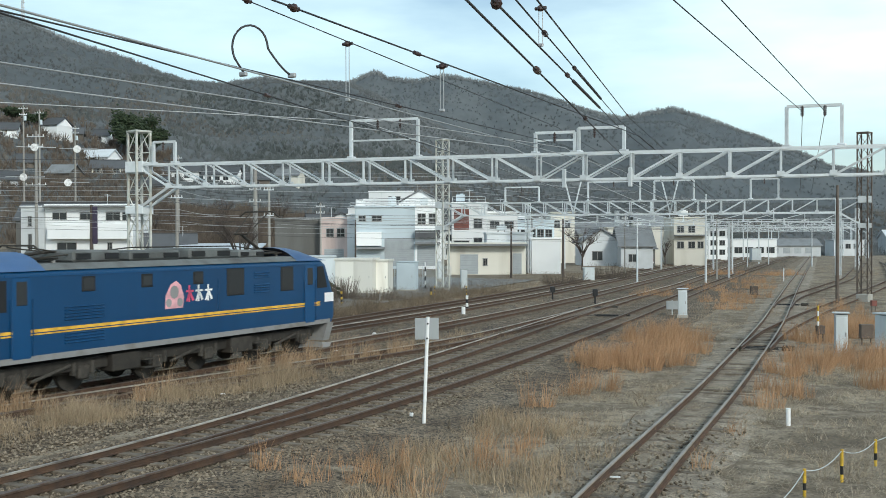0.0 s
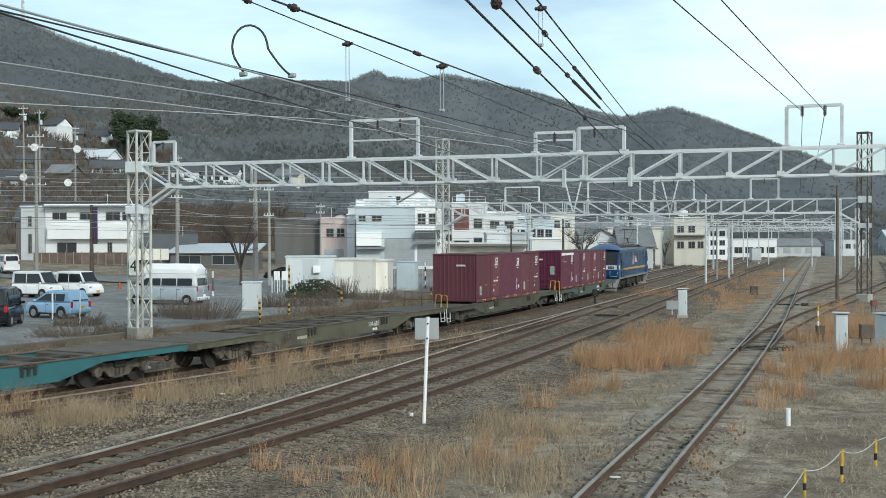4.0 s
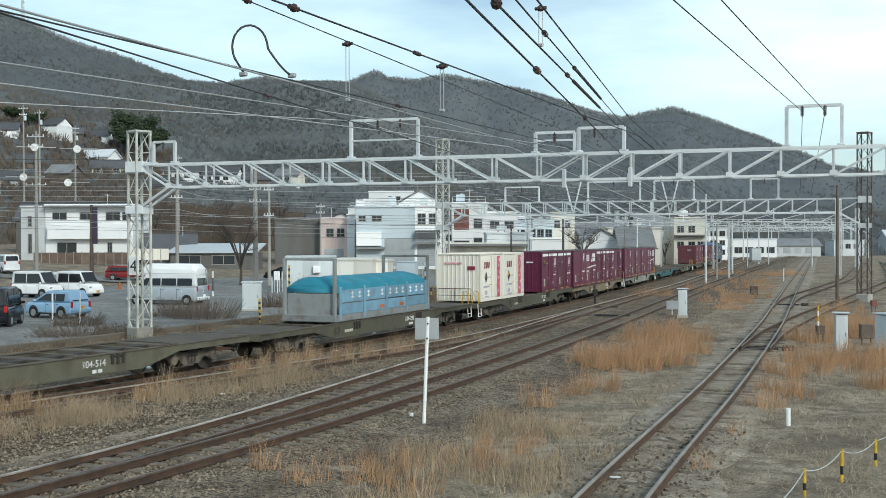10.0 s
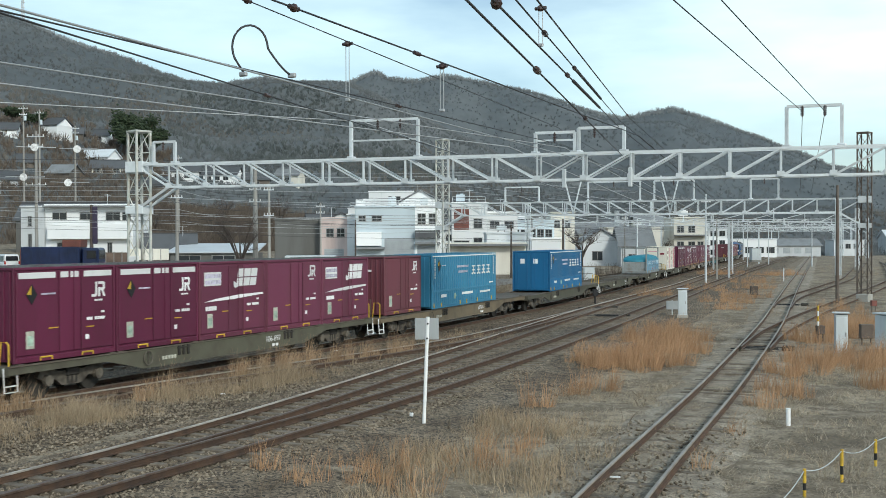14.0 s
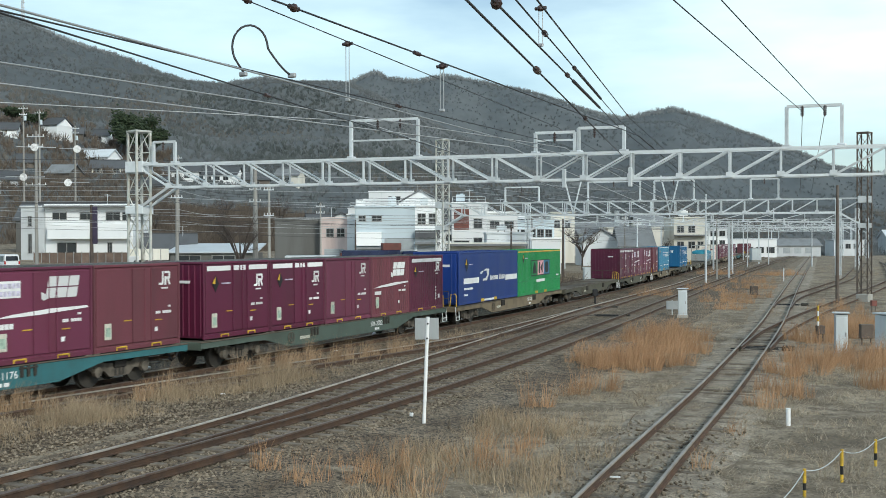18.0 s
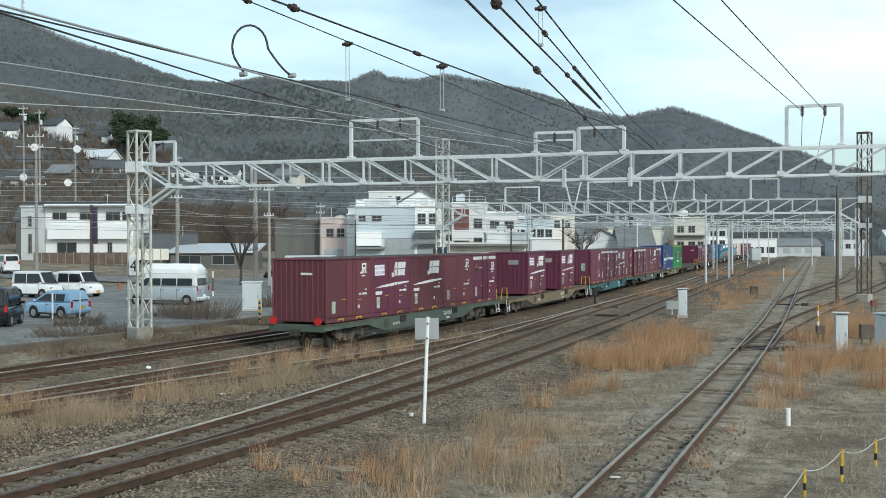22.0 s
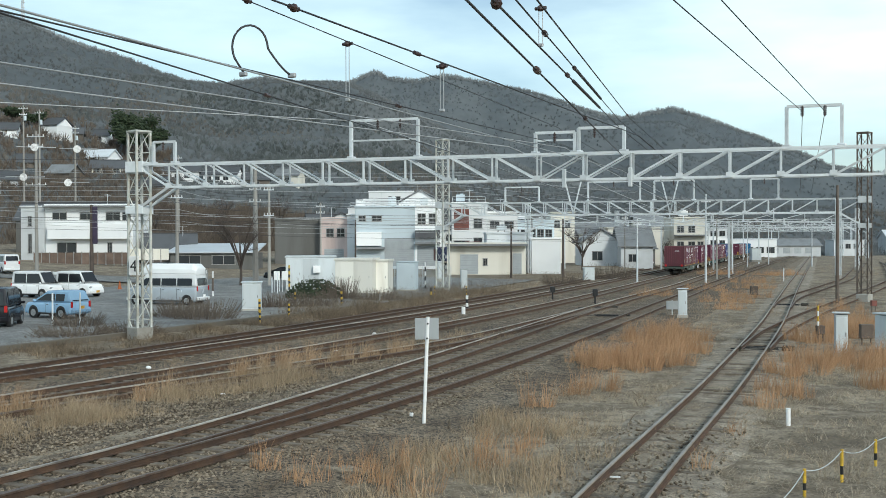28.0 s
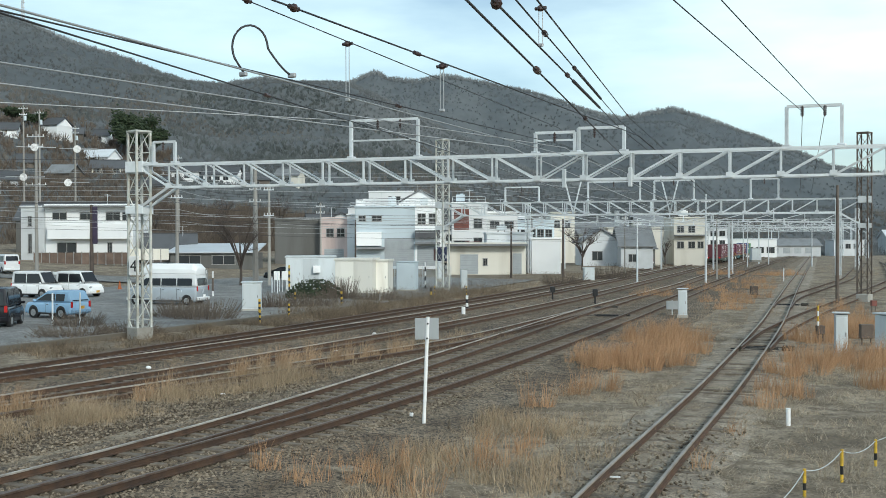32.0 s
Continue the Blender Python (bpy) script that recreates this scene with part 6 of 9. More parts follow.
M_ROOFWHITE = mat("pale_sheet_roof", (0.62, 0.65, 0.68), 0.45, 0.1, 0.08, 0.6, 14, 0.08, (0.5, 0.52, 0.54), 0.4)
M_ROOFGREY = mat("grey_slate_roof", (0.22, 0.23, 0.24), 0.7, 0, 0.15, 0.6, 14, 0.15, (0.15, 0.155, 0.16), 0.45)
M_SHUTTER = mat("grey_steel_shutter", (0.40, 0.43, 0.45), 0.6, 0.2, 0.08, 1.0, 30, 0.05, (0.33, 0.35, 0.37))
M_FENCE = mat("brown_fence_panel", (0.17, 0.12, 0.095), 0.8, 0, 0.15, 1.0, 20, 0.08)
M_REDBROWN = mat("red_brown_panel", (0.20, 0.07, 0.055), 0.7, 0, 0.12, 1.0, 20, 0.05)
WALLS = {"w": M_HOUSE, "g": M_GREYWALL, "b": M_BLUEWALL, "p": M_PINKWALL, "e": M_BEIGE, "d": M_DARKWALL, "o": M_BROWNWALL}
ROOFS = {"t": M_TILE, "w": M_ROOFWHITE, "g": M_ROOFGREY}


def ribbon(kit, x, w, z0, z1, y, t):
    return kit.box((x, y, (z0 + z1) / 2), (w, t, z1 - z0))


def house(label, a, b, z0, w, d, h, wall, roof="flat", rmat="g", windows=(), turn=0.0, group="", name="house", pitch=0.3, over=0.45):
    """Building whose front left foot stands at axis point (a, b); local x to the right, y away.
    windows: (x, z, width, height, kind) from the front's lower left."""
    g = empty(name, label, "building" if name != "house" else "house", group)
    x, y = axis(a, b)
    g.matrix_basis = pose(x, y, z0, 0, 0, YAW + turn)
    part("wall", Kit().box((w / 2, d / 2, h / 2 - 1.0), (w, d, h + 2.0), 0.03), WALLS[wall], g)
    rm = ROOFS[rmat]
    if roof == "flat":
        part("roof", Kit().box((w / 2, d / 2, h + 0.1), (w + 0.3, d + 0.3, 0.24), 0.04), rm if rmat != "g" else WALLS[wall], g)
    elif roof == "gable":
        r = d * 0.5 * pitch * 2
        part("roof", Kit().prism([(-over, h - 0.12), (d / 2, h + r), (d + over, h - 0.12), (d + over, h + 0.06), (d / 2, h + r + 0.2), (-over, h + 0.06)], -over, w + over, "x"), rm, g)
        part("gable", Kit().prism([(0, h - 0.1), (d, h - 0.1), (d / 2, h + r)], 0.02, w - 0.02, "x"), WALLS[wall], g)
        part("ridge", Kit().box((w / 2, d / 2, h + r + 0.22), (w + 2 * over, 0.3, 0.16), 0.05), rm, g)
    elif roof == "cross":
        r = w * 0.5 * pitch * 2
        part("roof", Kit().prism([(-over, h - 0.12), (w / 2, h + r), (w + over, h - 0.12), (w + over, h + 0.06), (w / 2, h + r + 0.2), (-over, h + 0.06)], -over, d + over, "y"), rm, g)
        part("gable", Kit().prism([(0, h - 0.1), (w, h - 0.1), (w / 2, h + r)], 0.02, d - 0.02, "y"), WALLS[wall], g)
    elif roof == "shed":
        part("roof", Kit().prism([(-over, h), (d + over, h + d * pitch), (d + over, h + d * pitch + 0.14), (-over, h + 0.14)], -over, w + over, "x"), rm, g)
    for wx, wz, ww, wh, kd in windows:
        if kd == "s":
            wn_ = part("shutter", Kit().box((wx + ww / 2, -0.03, wz + wh / 2), (ww, 0.06, wh), 0.01), M_SHUTTER, g, "grey roller shutter")
            kk = Kit()
            for i in range(int(wh / 0.3)):
                kk.box((wx + ww / 2, -0.07, wz + 0.15 + i * 0.3), (ww - 0.1, 0.02, 0.05))
            part("slat_row", kk, M_SHUTTER, wn_)
        elif kd == "b":
            part("balcony", Kit().box((wx + ww / 2, -0.5, wz + wh / 2), (ww, 1.0, wh), 0.02), WALLS["w"], g, "white balcony parapet")
        elif kd == "B":
            part("balcony", Kit().box((wx + ww / 2, -0.5, wz + wh / 2), (ww, 1.0, wh), 0.02), M_TILE, g, "dark balcony railing")
        elif kd == "r":
            part("panel", Kit().box((wx + ww / 2, -0.03, wz + wh / 2), (ww, 0.06, wh), 0.01), M_REDBROWN, g)
        elif kd == "a":
            part("awning", Kit().box((wx + ww / 2, -0.6, wz + wh / 2), (ww, 1.2, wh), 0.02), rm, g, "thin projecting canopy")
        else:
            kk = Kit().box((wx + ww / 2, -0.02, wz), (ww + 0.16, 0.12, 0.08)).box((wx + ww / 2, -0.02, wz + wh), (ww + 0.16, 0.1, 0.08))
            kk.box((wx, -0.02, wz + wh / 2), (0.08, 0.1, wh)).box((wx + ww, -0.02, wz + wh / 2), (0.08, 0.1, wh)).box((wx + ww / 2, -0.02, wz + wh / 2), (0.06, 0.09, wh))
            wn_ = part("window", kk, M_SKIRT, g, "framed window")
            part("pane", Kit().box((wx + ww / 2, -0.005, wz + wh / 2), (ww - 0.04, 0.03, wh - 0.04)), M_GLASS, wn_)
    return g


# white two-storey house and what stands round it
house("grey side wing of the white modern house", -56.9, 150, 1.3, 3.2, 9, 7.2, "g", windows=[(1.0, 1.0, 0.5, 2.6, "w"), (1.0, 4.6, 0.5, 1.4, "w")])
house("white modern two-storey house with a broad balcony", -53.6, 150, 1.3, 11.8, 9, 7.4, "w", windows=[
    (1.0, 5.5, 1.9, 1.0, "w"), (4.7, 5.5, 1.9, 1.0, "w"), (8.2, 5.4, 1.9, 1.1, "w"), (10.4, 5.4, 1.1, 1.1, "w"), (0.6, 2.9, 11.0, 2.0, "b"), (1.6, 0.1, 2.6, 2.3, "w"), (8.4, 0.9, 0.6, 1.5, "w"), (0.0, 7.2, 11.8, 0.2, "a")])
house("old low house with a dark tiled roof", -40.0, 150, 1.0, 6.4, 7, 1.5, "o", "gable", "t", [(1.0, 0.6, 1.6, 1.2, "w")], 14, pitch=0.32)
house("open carport with a pale sheet roof", -35.8, 146, 0.6, 11.0, 7, 1.7, "d", "shed", "w", [(1.0, 0.2, 3.0, 1.2, "w"), (5.5, 0.2, 3.0, 1.2, "w")], 0, pitch=0.16)
house("big stained dark concrete hall", -25.4, 168, 0.2, 7.4, 14, 6.8, "d", windows=[])
house("stained pink three-storey building with two windows", -18.2, 166, 0.2, 3.9, 9, 6.9, "p", windows=[(0.8, 4.2, 1.1, 1.3, "w"), (2.4, 4.2, 1.1, 1.3, "w"), (0.5, 0.2, 2.9, 2.2, "s")])
house("narrow white building beside the pink one", -14.2, 165, 0.2, 1.5, 9, 7.4, "w")
house("pale blue-grey works building with a flat roof", -12.6, 160, 0.0, 8.6, 14, 8.6, "b", windows=[(0.5, 6.6, 1.0, 0.8, "w"), (2.4, 6.6, 1.4, 0.8, "w"), (0.2, 3.1, 3.6, 2.0, "b"), (0.2, 2.6, 4.0, 0.3, "a"), (4.2, 0.2, 4.2, 4.0, "s")])
house("white building with dark balconies", -4.0, 160, 0.0, 3.6, 12, 8.7, "w", windows=[(0.4, 6.2, 1.1, 1.5, "w"), (2.0, 6.2, 1.1, 1.5, "w"), (0.0, 4.2, 3.6, 1.1, "B"), (0.3, 0.2, 2.6, 2.9, "s"), (0.0, 3.3, 3.6, 0.3, "a")])
house("white flat-roofed block with roof tanks", -15.5, 182, 0.4, 14.0, 12, 8.6, "w", windows=[(1 + i * 2.2, 6.6, 1.3, 1.1, "w") for i in range(6)])
house("white gabled house above the works", -8.0, 200, 1.0, 8.0, 10, 9.5, "w", "cross", "g", [(5.5, 7.6, 1.4, 1.3, "w")], pitch=0.28)
house("long white upper building on the slope", -15.0, 225, 3.0, 9.0, 10, 10.5, "w", windows=[(4.0, 8.2, 2.4, 1.4, "w")])
# low railway building
house("low beige railway building with a flat canopy and shutters", 0.5, 136, -0.2, 9.6, 8, 3.6, "e", "flat", "g", [(1.6, 0.0, 2.2, 2.4, "s"), (0.0, 3.4, 9.8, 0.28, "a"), (4.4, 1.0, 0.5, 0.9, "w"), (8.0, 0.0, 1.1, 2.5, "s")])
house("taller grey middle part of the railway building", 5.5, 140, -0.2, 5.8, 9, 4.9, "g", windows=[])
house("white end block of the railway building", 10.9, 137, -0.2, 3.6, 8, 4.2, "w", windows=[])
house("white shop house with a red-brown window front", 1.3, 162, 0.0, 5.2, 9, 9.2, "w", windows=[(0.3, 5.4, 2.2, 3.0, "r"), (3.2, 5.6, 1.2, 1.4, "w"), (3.2, 2.8, 1.2, 1.4, "w"), (0.3, 2.6, 2.2, 1.2, "w")])
house("narrow white house with two rows of windows", 6.8, 170, 0.0, 4.6, 9, 8.0, "w", windows=[(0.4, 5.6, 1.4, 1.2, "w"), (2.6, 5.6, 1.4, 1.2, "w"), (0.4, 3.0, 1.4, 1.2, "w"), (2.6, 3.0, 1.4, 1.2, "w")])
house("long pale house with glazed front", 11.5, 190, 0.5, 7.5, 9, 6.5, "b", windows=[(0.4 + i * 1.4, 3.8, 1.1, 1.3, "w") for i in range(5)])
house("cream block of flats with small windows", 19.0, 196, 0.5, 4.2, 9, 8.0, "e", windows=[(0.6, 5.4, 1.0, 1.3, "w"), (2.4, 5.4, 1.0, 1.3, "w")])
house("grey house with a steep grey roof", 22.0, 176, -0.2, 6.4, 9, 3.6, "g", "cross", "g", [(1.6, 0.8, 1.6, 1.4, "w")], pitch=0.32)
house("grey gabled shed beside the line", 27.5, 172, -0.2, 5.0, 8, 3.0, "g", "gable", "g", [(1.2, 0.6, 1.2, 1.2, "w")], pitch=0.35)
house("cream workshop with a long wall", 29.0, 196, 0.2, 9.5, 10, 5.6, "e", windows=[(2.2, 1.2, 1.5, 3.0, "r"), (6.0, 2.6, 1.4, 1.2, "w")])
house("black open carport beside the workshop", 31.5, 184, -0.2, 3.6, 6, 2.4, "d", "shed", "t", [], pitch=0.12)
house("cream three-storey block by the station", 41.5, 200, 0.0, 5.8, 9, 7.6, "e", windows=[(0.6, 2.2, 1.2, 1.2, "w"), (2.6, 2.2, 1.2, 1.2, "w"), (0.0, 4.4, 5.8, 0.25, "a"), (0.6, 5.0, 1.2, 1.2, "w"), (2.6, 5.0, 1.2, 1.2, "w"), (4.3, 2.2, 1.0, 1.2, "w")])
house("cream stuccoed house with a grey roof", 37.5, 214, 0.0, 5.0, 9, 6.0, "e", "gable", "g", [(1.0, 3.2, 1.3, 1.2, "w")])
for i, (a, b, w, h) in enumerate(((44, 246, 9, 3.8), (33, 232, 7, 4.6), (54, 296, 12, 5.0), (116, 330, 9, 3.2), (138, 345, 12, 3.8), (158, 350, 10, 3.4))):
    house("far cream station building with a long flat roof" if i < 3 else "far grey building beyond the yard", a, b, -0.2, w, 8, h, "e" if i < 3 else "g", "flat" if i < 4 else "gable", "w", [(1 + j * 2.4, 0.8, 1.5, 1.4, "w") for j in range(int(w / 2.6))], 0, "far yard buildings", "station_building")



def roof_tank(a, b, z, w, h, material, label):
    g = empty("roof_tank", label, "water tank", "roof tanks")
    g.matrix_basis = pose(*axis(a, b), z, 0, 0, YAW)
    part("tank", Kit().box((0, 0, 0.35 + h / 2), (w, w * 0.7, h), 0.05), material, g)
    for s in (-1, 1):
        part("stand", Kit().box((s * w * 0.35, 0, 0.17), (0.12, w * 0.6, 0.36), 0.01), M_SKIRT, g)
    part("lid", Kit().rod((w * 0.15, 0, 0.35 + h), (w * 0.15, 0, 0.5 + h), 0.28, 10), material, g)


def roof_rail(a, b, z, w, h=0.9):
    g = empty("roof_railing", "thin grey steel railing along a flat roof", "railing", "roof railings")
    g.matrix_basis = pose(*axis(a, b), z, 0, 0, YAW)
    for i in range(int(w / 1.2) + 1):
        part("post", Kit().rod((i * 1.2, 0, -0.05), (i * 1.2, 0, h), 0.03, 5), M_GALV, g)
    for q in (0.5, 1.0):
        part("rail", Kit().rod((0, 0, h * q), (w, 0, h * q), 0.03, 5), M_GALV, g)


def antenna(a, b, z, h, turn):
    g = empty("roof_antenna", "thin television antenna on a roof", "antenna", "roof antennas")
    g.matrix_basis = pose(*axis(a, b), z, 0, 0, YAW + turn)
    part("mast", Kit().rod((0, 0, -0.2), (0, 0, h), 0.035, 5), M_GALV, g)
    for i in range(5):
        part("element", Kit().rod((-0.55 + i * 0.03, i * 0.22 - 0.4, h - 0.15), (0.55 - i * 0.03, i * 0.22 - 0.4, h - 0.15), 0.018, 4), M_GALV, g)
    part("boom", Kit().rod((0, -0.55, h - 0.15), (0, 0.6, h - 0.15), 0.022, 4), M_GALV, g)


for a, b, z, w, h, m_, lab in ((-10.8, 166, 8.7, 1.6, 1.0, M_WHITE, "white water tank on a flat roof"), (-7.6, 167, 8.7, 1.2, 1.3, M_GREYBOX, "grey water tank on a flat roof"), (-5.4, 165, 8.7, 1.0, 0.8, M_WHITE, "small white tank on a flat roof"),
                              (-13.5, 187, 9.1, 2.2, 1.2, M_WHITE, "broad white tank on a flat roof"), (-2.8, 165, 8.8, 1.1, 0.9, M_GREYBOX, "grey box tank on a flat roof"), (2.6, 166, 9.3, 1.3, 1.0, M_BLUEWALL, "pale blue tank on a flat roof"), (7.4, 141, 4.8, 1.2, 0.6, M_GREYBOX, "grey cooling box on a flat roof"), (13.8, 194, 7.1, 1.4, 0.9, M_WHITE, "white tank on a flat roof"), (44.0, 204, 7.7, 1.6, 1.0, M_WHITE, "white tank on a flat roof")):
    roof_tank(a, b, z, w, h, m_, lab)
for a, b, z, w in ((-12.4, 160.3, 8.72, 8.4), (-15.2, 182.3, 9.1, 13.2), (-3.9, 160.3, 8.82, 3.4), (1.4, 162.3, 9.3, 4.8), (5.6, 140.3, 4.8, 5.4), (11.6, 190.3, 7.1, 7.2)):
    roof_rail(a, b, z, w)
for i, (a, b, z, h) in enumerate(((-17.0, 170, 7.0, 2.0), (-9.0, 164, 8.7, 2.4), (-4.6, 205, 12.2, 2.0), (4.0, 168, 9.3, 2.2), (9.0, 174, 8.1, 2.2), (-47.0, 156, 8.7, 1.8), (21.5, 200, 8.6, 2.2), (25.0, 181, 4.8, 2.0), (45.5, 205, 7.7, 2.4), (-36.0, 154, 4.2, 1.8))):
    antenna(a, b, z, h, i * 37)
house("long white station building with a broad flat roof", 66.0, 300, -1.4, 24.0, 10, 4.9, "w", "flat", "w", [(1 + j * 2.9, 1.2, 2.1, 1.6, "w") for j in range(8)], 0, "far yard buildings", "station_building")
house("low grey freight shed beyond the yard", 93.0, 318, -1.4, 15.0, 9, 3.0, "g", "gable", "g", [(1 + j * 3.2, 0.8, 2.0, 1.6, "s") for j in range(4)], 0, "far yard buildings", "station_building", pitch=0.2)
house("white block of flats behind the station", 58.0, 262, -1.0, 9.0, 9, 7.2, "w", "flat", "w", [(0.8 + j * 2.1, z_, 1.3, 1.2, "w") for j in range(4) for z_ in (1.0, 3.2, 5.4)], 0, "far yard buildings", "apartment_building")


def canopy(a, b, w, length, z):
    """Platform roof on slim posts, running along the line."""
    g = empty("platform_canopy", "pale platform roof on slim grey posts", "canopy", "platform canopies")
    x, y = axis(a, b)
    g.matrix_basis = pose(x, y, -0.27 + fall(y), 0, 0, YAW - 14)
    part("roof", Kit().box((0, length / 2, z), (w, length, 0.35), 0.05), M_ROOFWHITE, g)
    part("platform", Kit().box((0, length / 2, 0.4), (w * 0.8, length + 6, 1.1), 0.03), M_CONC, g)
    for i in range(4):
        part("post", Kit().bar((0, 2 + i * (length - 4) / 3, 0.5), (0, 2 + i * (length - 4) / 3, z), 0.22), M_GALV, g)


canopy(80.5, 335, 6.0, 60, 4.6)
canopy(101.5, 335, 6.0, 60, 4.6)

# houses packed along the foot of the hill and up its left slope
rng = random.Random(21)
SPOTS = []
for i in range(46):
    t = rng.uniform(-0.10, 0.22)
    b = foot(t) + rng.uniform(-38, 26)
    SPOTS.append((t, b))
for i, (t, b) in enumerate(SPOTS):
    z = max(0.0, slope_1(t, max(0.0, (b - foot(t)) / (650 - foot(t))))[1]) if b > foot(t) else 0.3 + land(*axis(t * b, b)) * 0.5
    w, d, h = rng.uniform(6, 10), rng.uniform(6, 8), rng.choice((3.0, 3.2, 5.4, 5.8))
    wall = rng.choice("wwgebo")
    rm = rng.choice("ttgw")
    house(("two-storey " if h > 4 else "low ") + {"w": "white", "g": "grey", "e": "cream", "b": "pale blue", "o": "brown wooden"}[wall] + " hillside house with a " + {"t": "dark tiled", "g": "grey", "w": "pale sheet"}[rm] + " roof",
          t * b - w / 2, b, z - 0.3, w, d, h, wall, rng.choice(("gable", "gable", "cross")), rm,
          [(0.8 + j * 2.2, zz, 1.4, 1.2, "w") for j in range(int((w - 1) / 2.2)) for zz in ((0.9,) if h < 4 else (0.9, 3.6)) if rng.random() < 0.75], rng.uniform(-25, 25), "houses of the town", pitch=rng.uniform(0.26, 0.4))


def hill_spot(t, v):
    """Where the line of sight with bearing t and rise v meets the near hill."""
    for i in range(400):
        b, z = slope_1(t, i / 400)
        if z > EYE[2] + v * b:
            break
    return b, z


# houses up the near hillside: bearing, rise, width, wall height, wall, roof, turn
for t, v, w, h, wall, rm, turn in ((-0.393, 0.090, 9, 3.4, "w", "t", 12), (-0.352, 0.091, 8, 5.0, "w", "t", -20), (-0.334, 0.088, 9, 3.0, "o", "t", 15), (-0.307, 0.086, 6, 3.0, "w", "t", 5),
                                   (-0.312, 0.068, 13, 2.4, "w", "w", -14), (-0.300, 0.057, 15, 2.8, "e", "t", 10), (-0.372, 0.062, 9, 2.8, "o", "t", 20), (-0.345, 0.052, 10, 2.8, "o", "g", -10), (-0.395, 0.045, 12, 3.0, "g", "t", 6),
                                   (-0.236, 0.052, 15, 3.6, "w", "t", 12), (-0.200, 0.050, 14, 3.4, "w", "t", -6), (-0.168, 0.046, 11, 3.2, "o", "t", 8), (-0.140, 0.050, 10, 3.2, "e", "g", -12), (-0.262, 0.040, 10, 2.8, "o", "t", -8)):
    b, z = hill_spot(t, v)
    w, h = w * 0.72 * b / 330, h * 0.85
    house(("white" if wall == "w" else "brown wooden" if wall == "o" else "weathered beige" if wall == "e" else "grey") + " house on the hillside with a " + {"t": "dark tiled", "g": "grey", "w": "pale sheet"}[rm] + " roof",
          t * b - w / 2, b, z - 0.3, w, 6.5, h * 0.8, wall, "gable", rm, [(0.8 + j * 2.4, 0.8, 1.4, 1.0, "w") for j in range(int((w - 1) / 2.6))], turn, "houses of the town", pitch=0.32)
house("long dark tiled house behind the white house", -66, 172, 2.5, 17.0, 9, 4.6, "d", "gable", "t", [(2.0, 1.0, 2.2, 1.4, "w"), (8.0, 1.0, 2.2, 1.4, "w")], 4, pitch=0.3)


# fences
def fence(label, a0, b0, a1, b1, z, h, n, material, name="fence"):
    f = empty(name, label, "fence")
    for i in range(n):
        p, q = i / n, (i + 1) / n
        xa, xb = axis(a0 + (a1 - a0) * p, b0 + (b1 - b0) * p), axis(a0 + (a1 - a0) * q, b0 + (b1 - b0) * q)
        part("post", Kit().bar((*xa, z - 0.8), (*xa, z + h + 0.05), 0.1), M_SKIRT, f)
        part("panel", Kit().bar((*xa, z + h / 2), (*xb, z + h / 2), 0.05, h - 0.1), material, f)
    return f


fence("brown board fence on a bank before the white house", -53, 144, -40.5, 144, 0.9, 1.6, 12, M_FENCE)
fence("beige panel fence beside the old house", -39.5, 140, -34.5, 140, 1.5, 1.5, 5, M_BEIGE)
fence("low grey guard rail at the far side of the car park", -47, 118, -38, 118, 0.1, 0.7, 8, M_GREYBOX)


# sheds and cabinets beside the line
def cabinet(label, a, b, w, d, h, material, roof=0.08, doors=1, name="equipment_cabinet", z=-0.3, turn=6, group=""):
    g = empty(name, label, "cabinet", group)
    x, y = axis(a, b)
    g.matrix_basis = pose(x, y, z + land(x, y) + 0.27 if z < 0 else z, 0, 0, YAW + turn)
    part("plinth", Kit().box((w / 2, d / 2, 0.06), (w + 0.1, d + 0.1, 0.3), 0.02), M_CONC, g)
    part("body", Kit().box((w / 2, d / 2, h / 2 + 0.1), (w, d, h - 0.1), 0.02), material, g)
    part("lid", Kit().box((w / 2, d / 2, h + 0.1), (w + 0.16, d + 0.16, roof), 0.03), material, g)
    for i in range(doors):
        dw = w / doors
        dr = part("door", Kit().box((dw * (i + 0.5), -0.012, h / 2 + 0.12), (dw - 0.06, 0.03, h - 0.35), 0.008), material, g)
        part("handle", Kit().box((dw * (i + 0.82), -0.04, h / 2 + 0.1), (0.05, 0.04, 0.16), 0.01), M_SKIRT, dr)
    return g


cabinet("pale grey steel lineside cabinet in weeds", -12.35, 68.3, 1.15, 0.9, 1.75, M_GREYBOX, 0.06, 1)
hut = cabinet("large pale grey equipment hut with an air conditioner", -13.3, 94, 4.2, 3.2, 2.85, M_GREYBOX, 0.16, 3, "equipment_hut")
part("air_conditioner", Kit().box((2.6, -0.2, 1.9), (0.62, 0.36, 0.6), 0.03), M_WHITE, hut, "white boxed air conditioner")
cabinet("beige concrete equipment hut with a projecting flat lid", -8.5, 87.5, 3.0, 2.6, 2.75, M_BEIGEBOX, 0.22, 2, "equipment_hut", turn=-8)
cabinet("beige concrete cabinet beside the hut", -5.6, 88.5, 1.25, 2.2, 2.65, M_BEIGEBOX, 0.2, 1, "equipment_hut", turn=-8)
cabinet("blue-grey steel transformer cabinet", -3.9, 93, 1.6, 1.6, 2.4, M_BLUEWALL, 0.08, 1, "equipment_hut", turn=-8)
cabinet("slim white telephone cabinet by a mast", 1.55, 96, 0.55, 0.5, 1.75, M_GREYBOX, 0.06, 1)
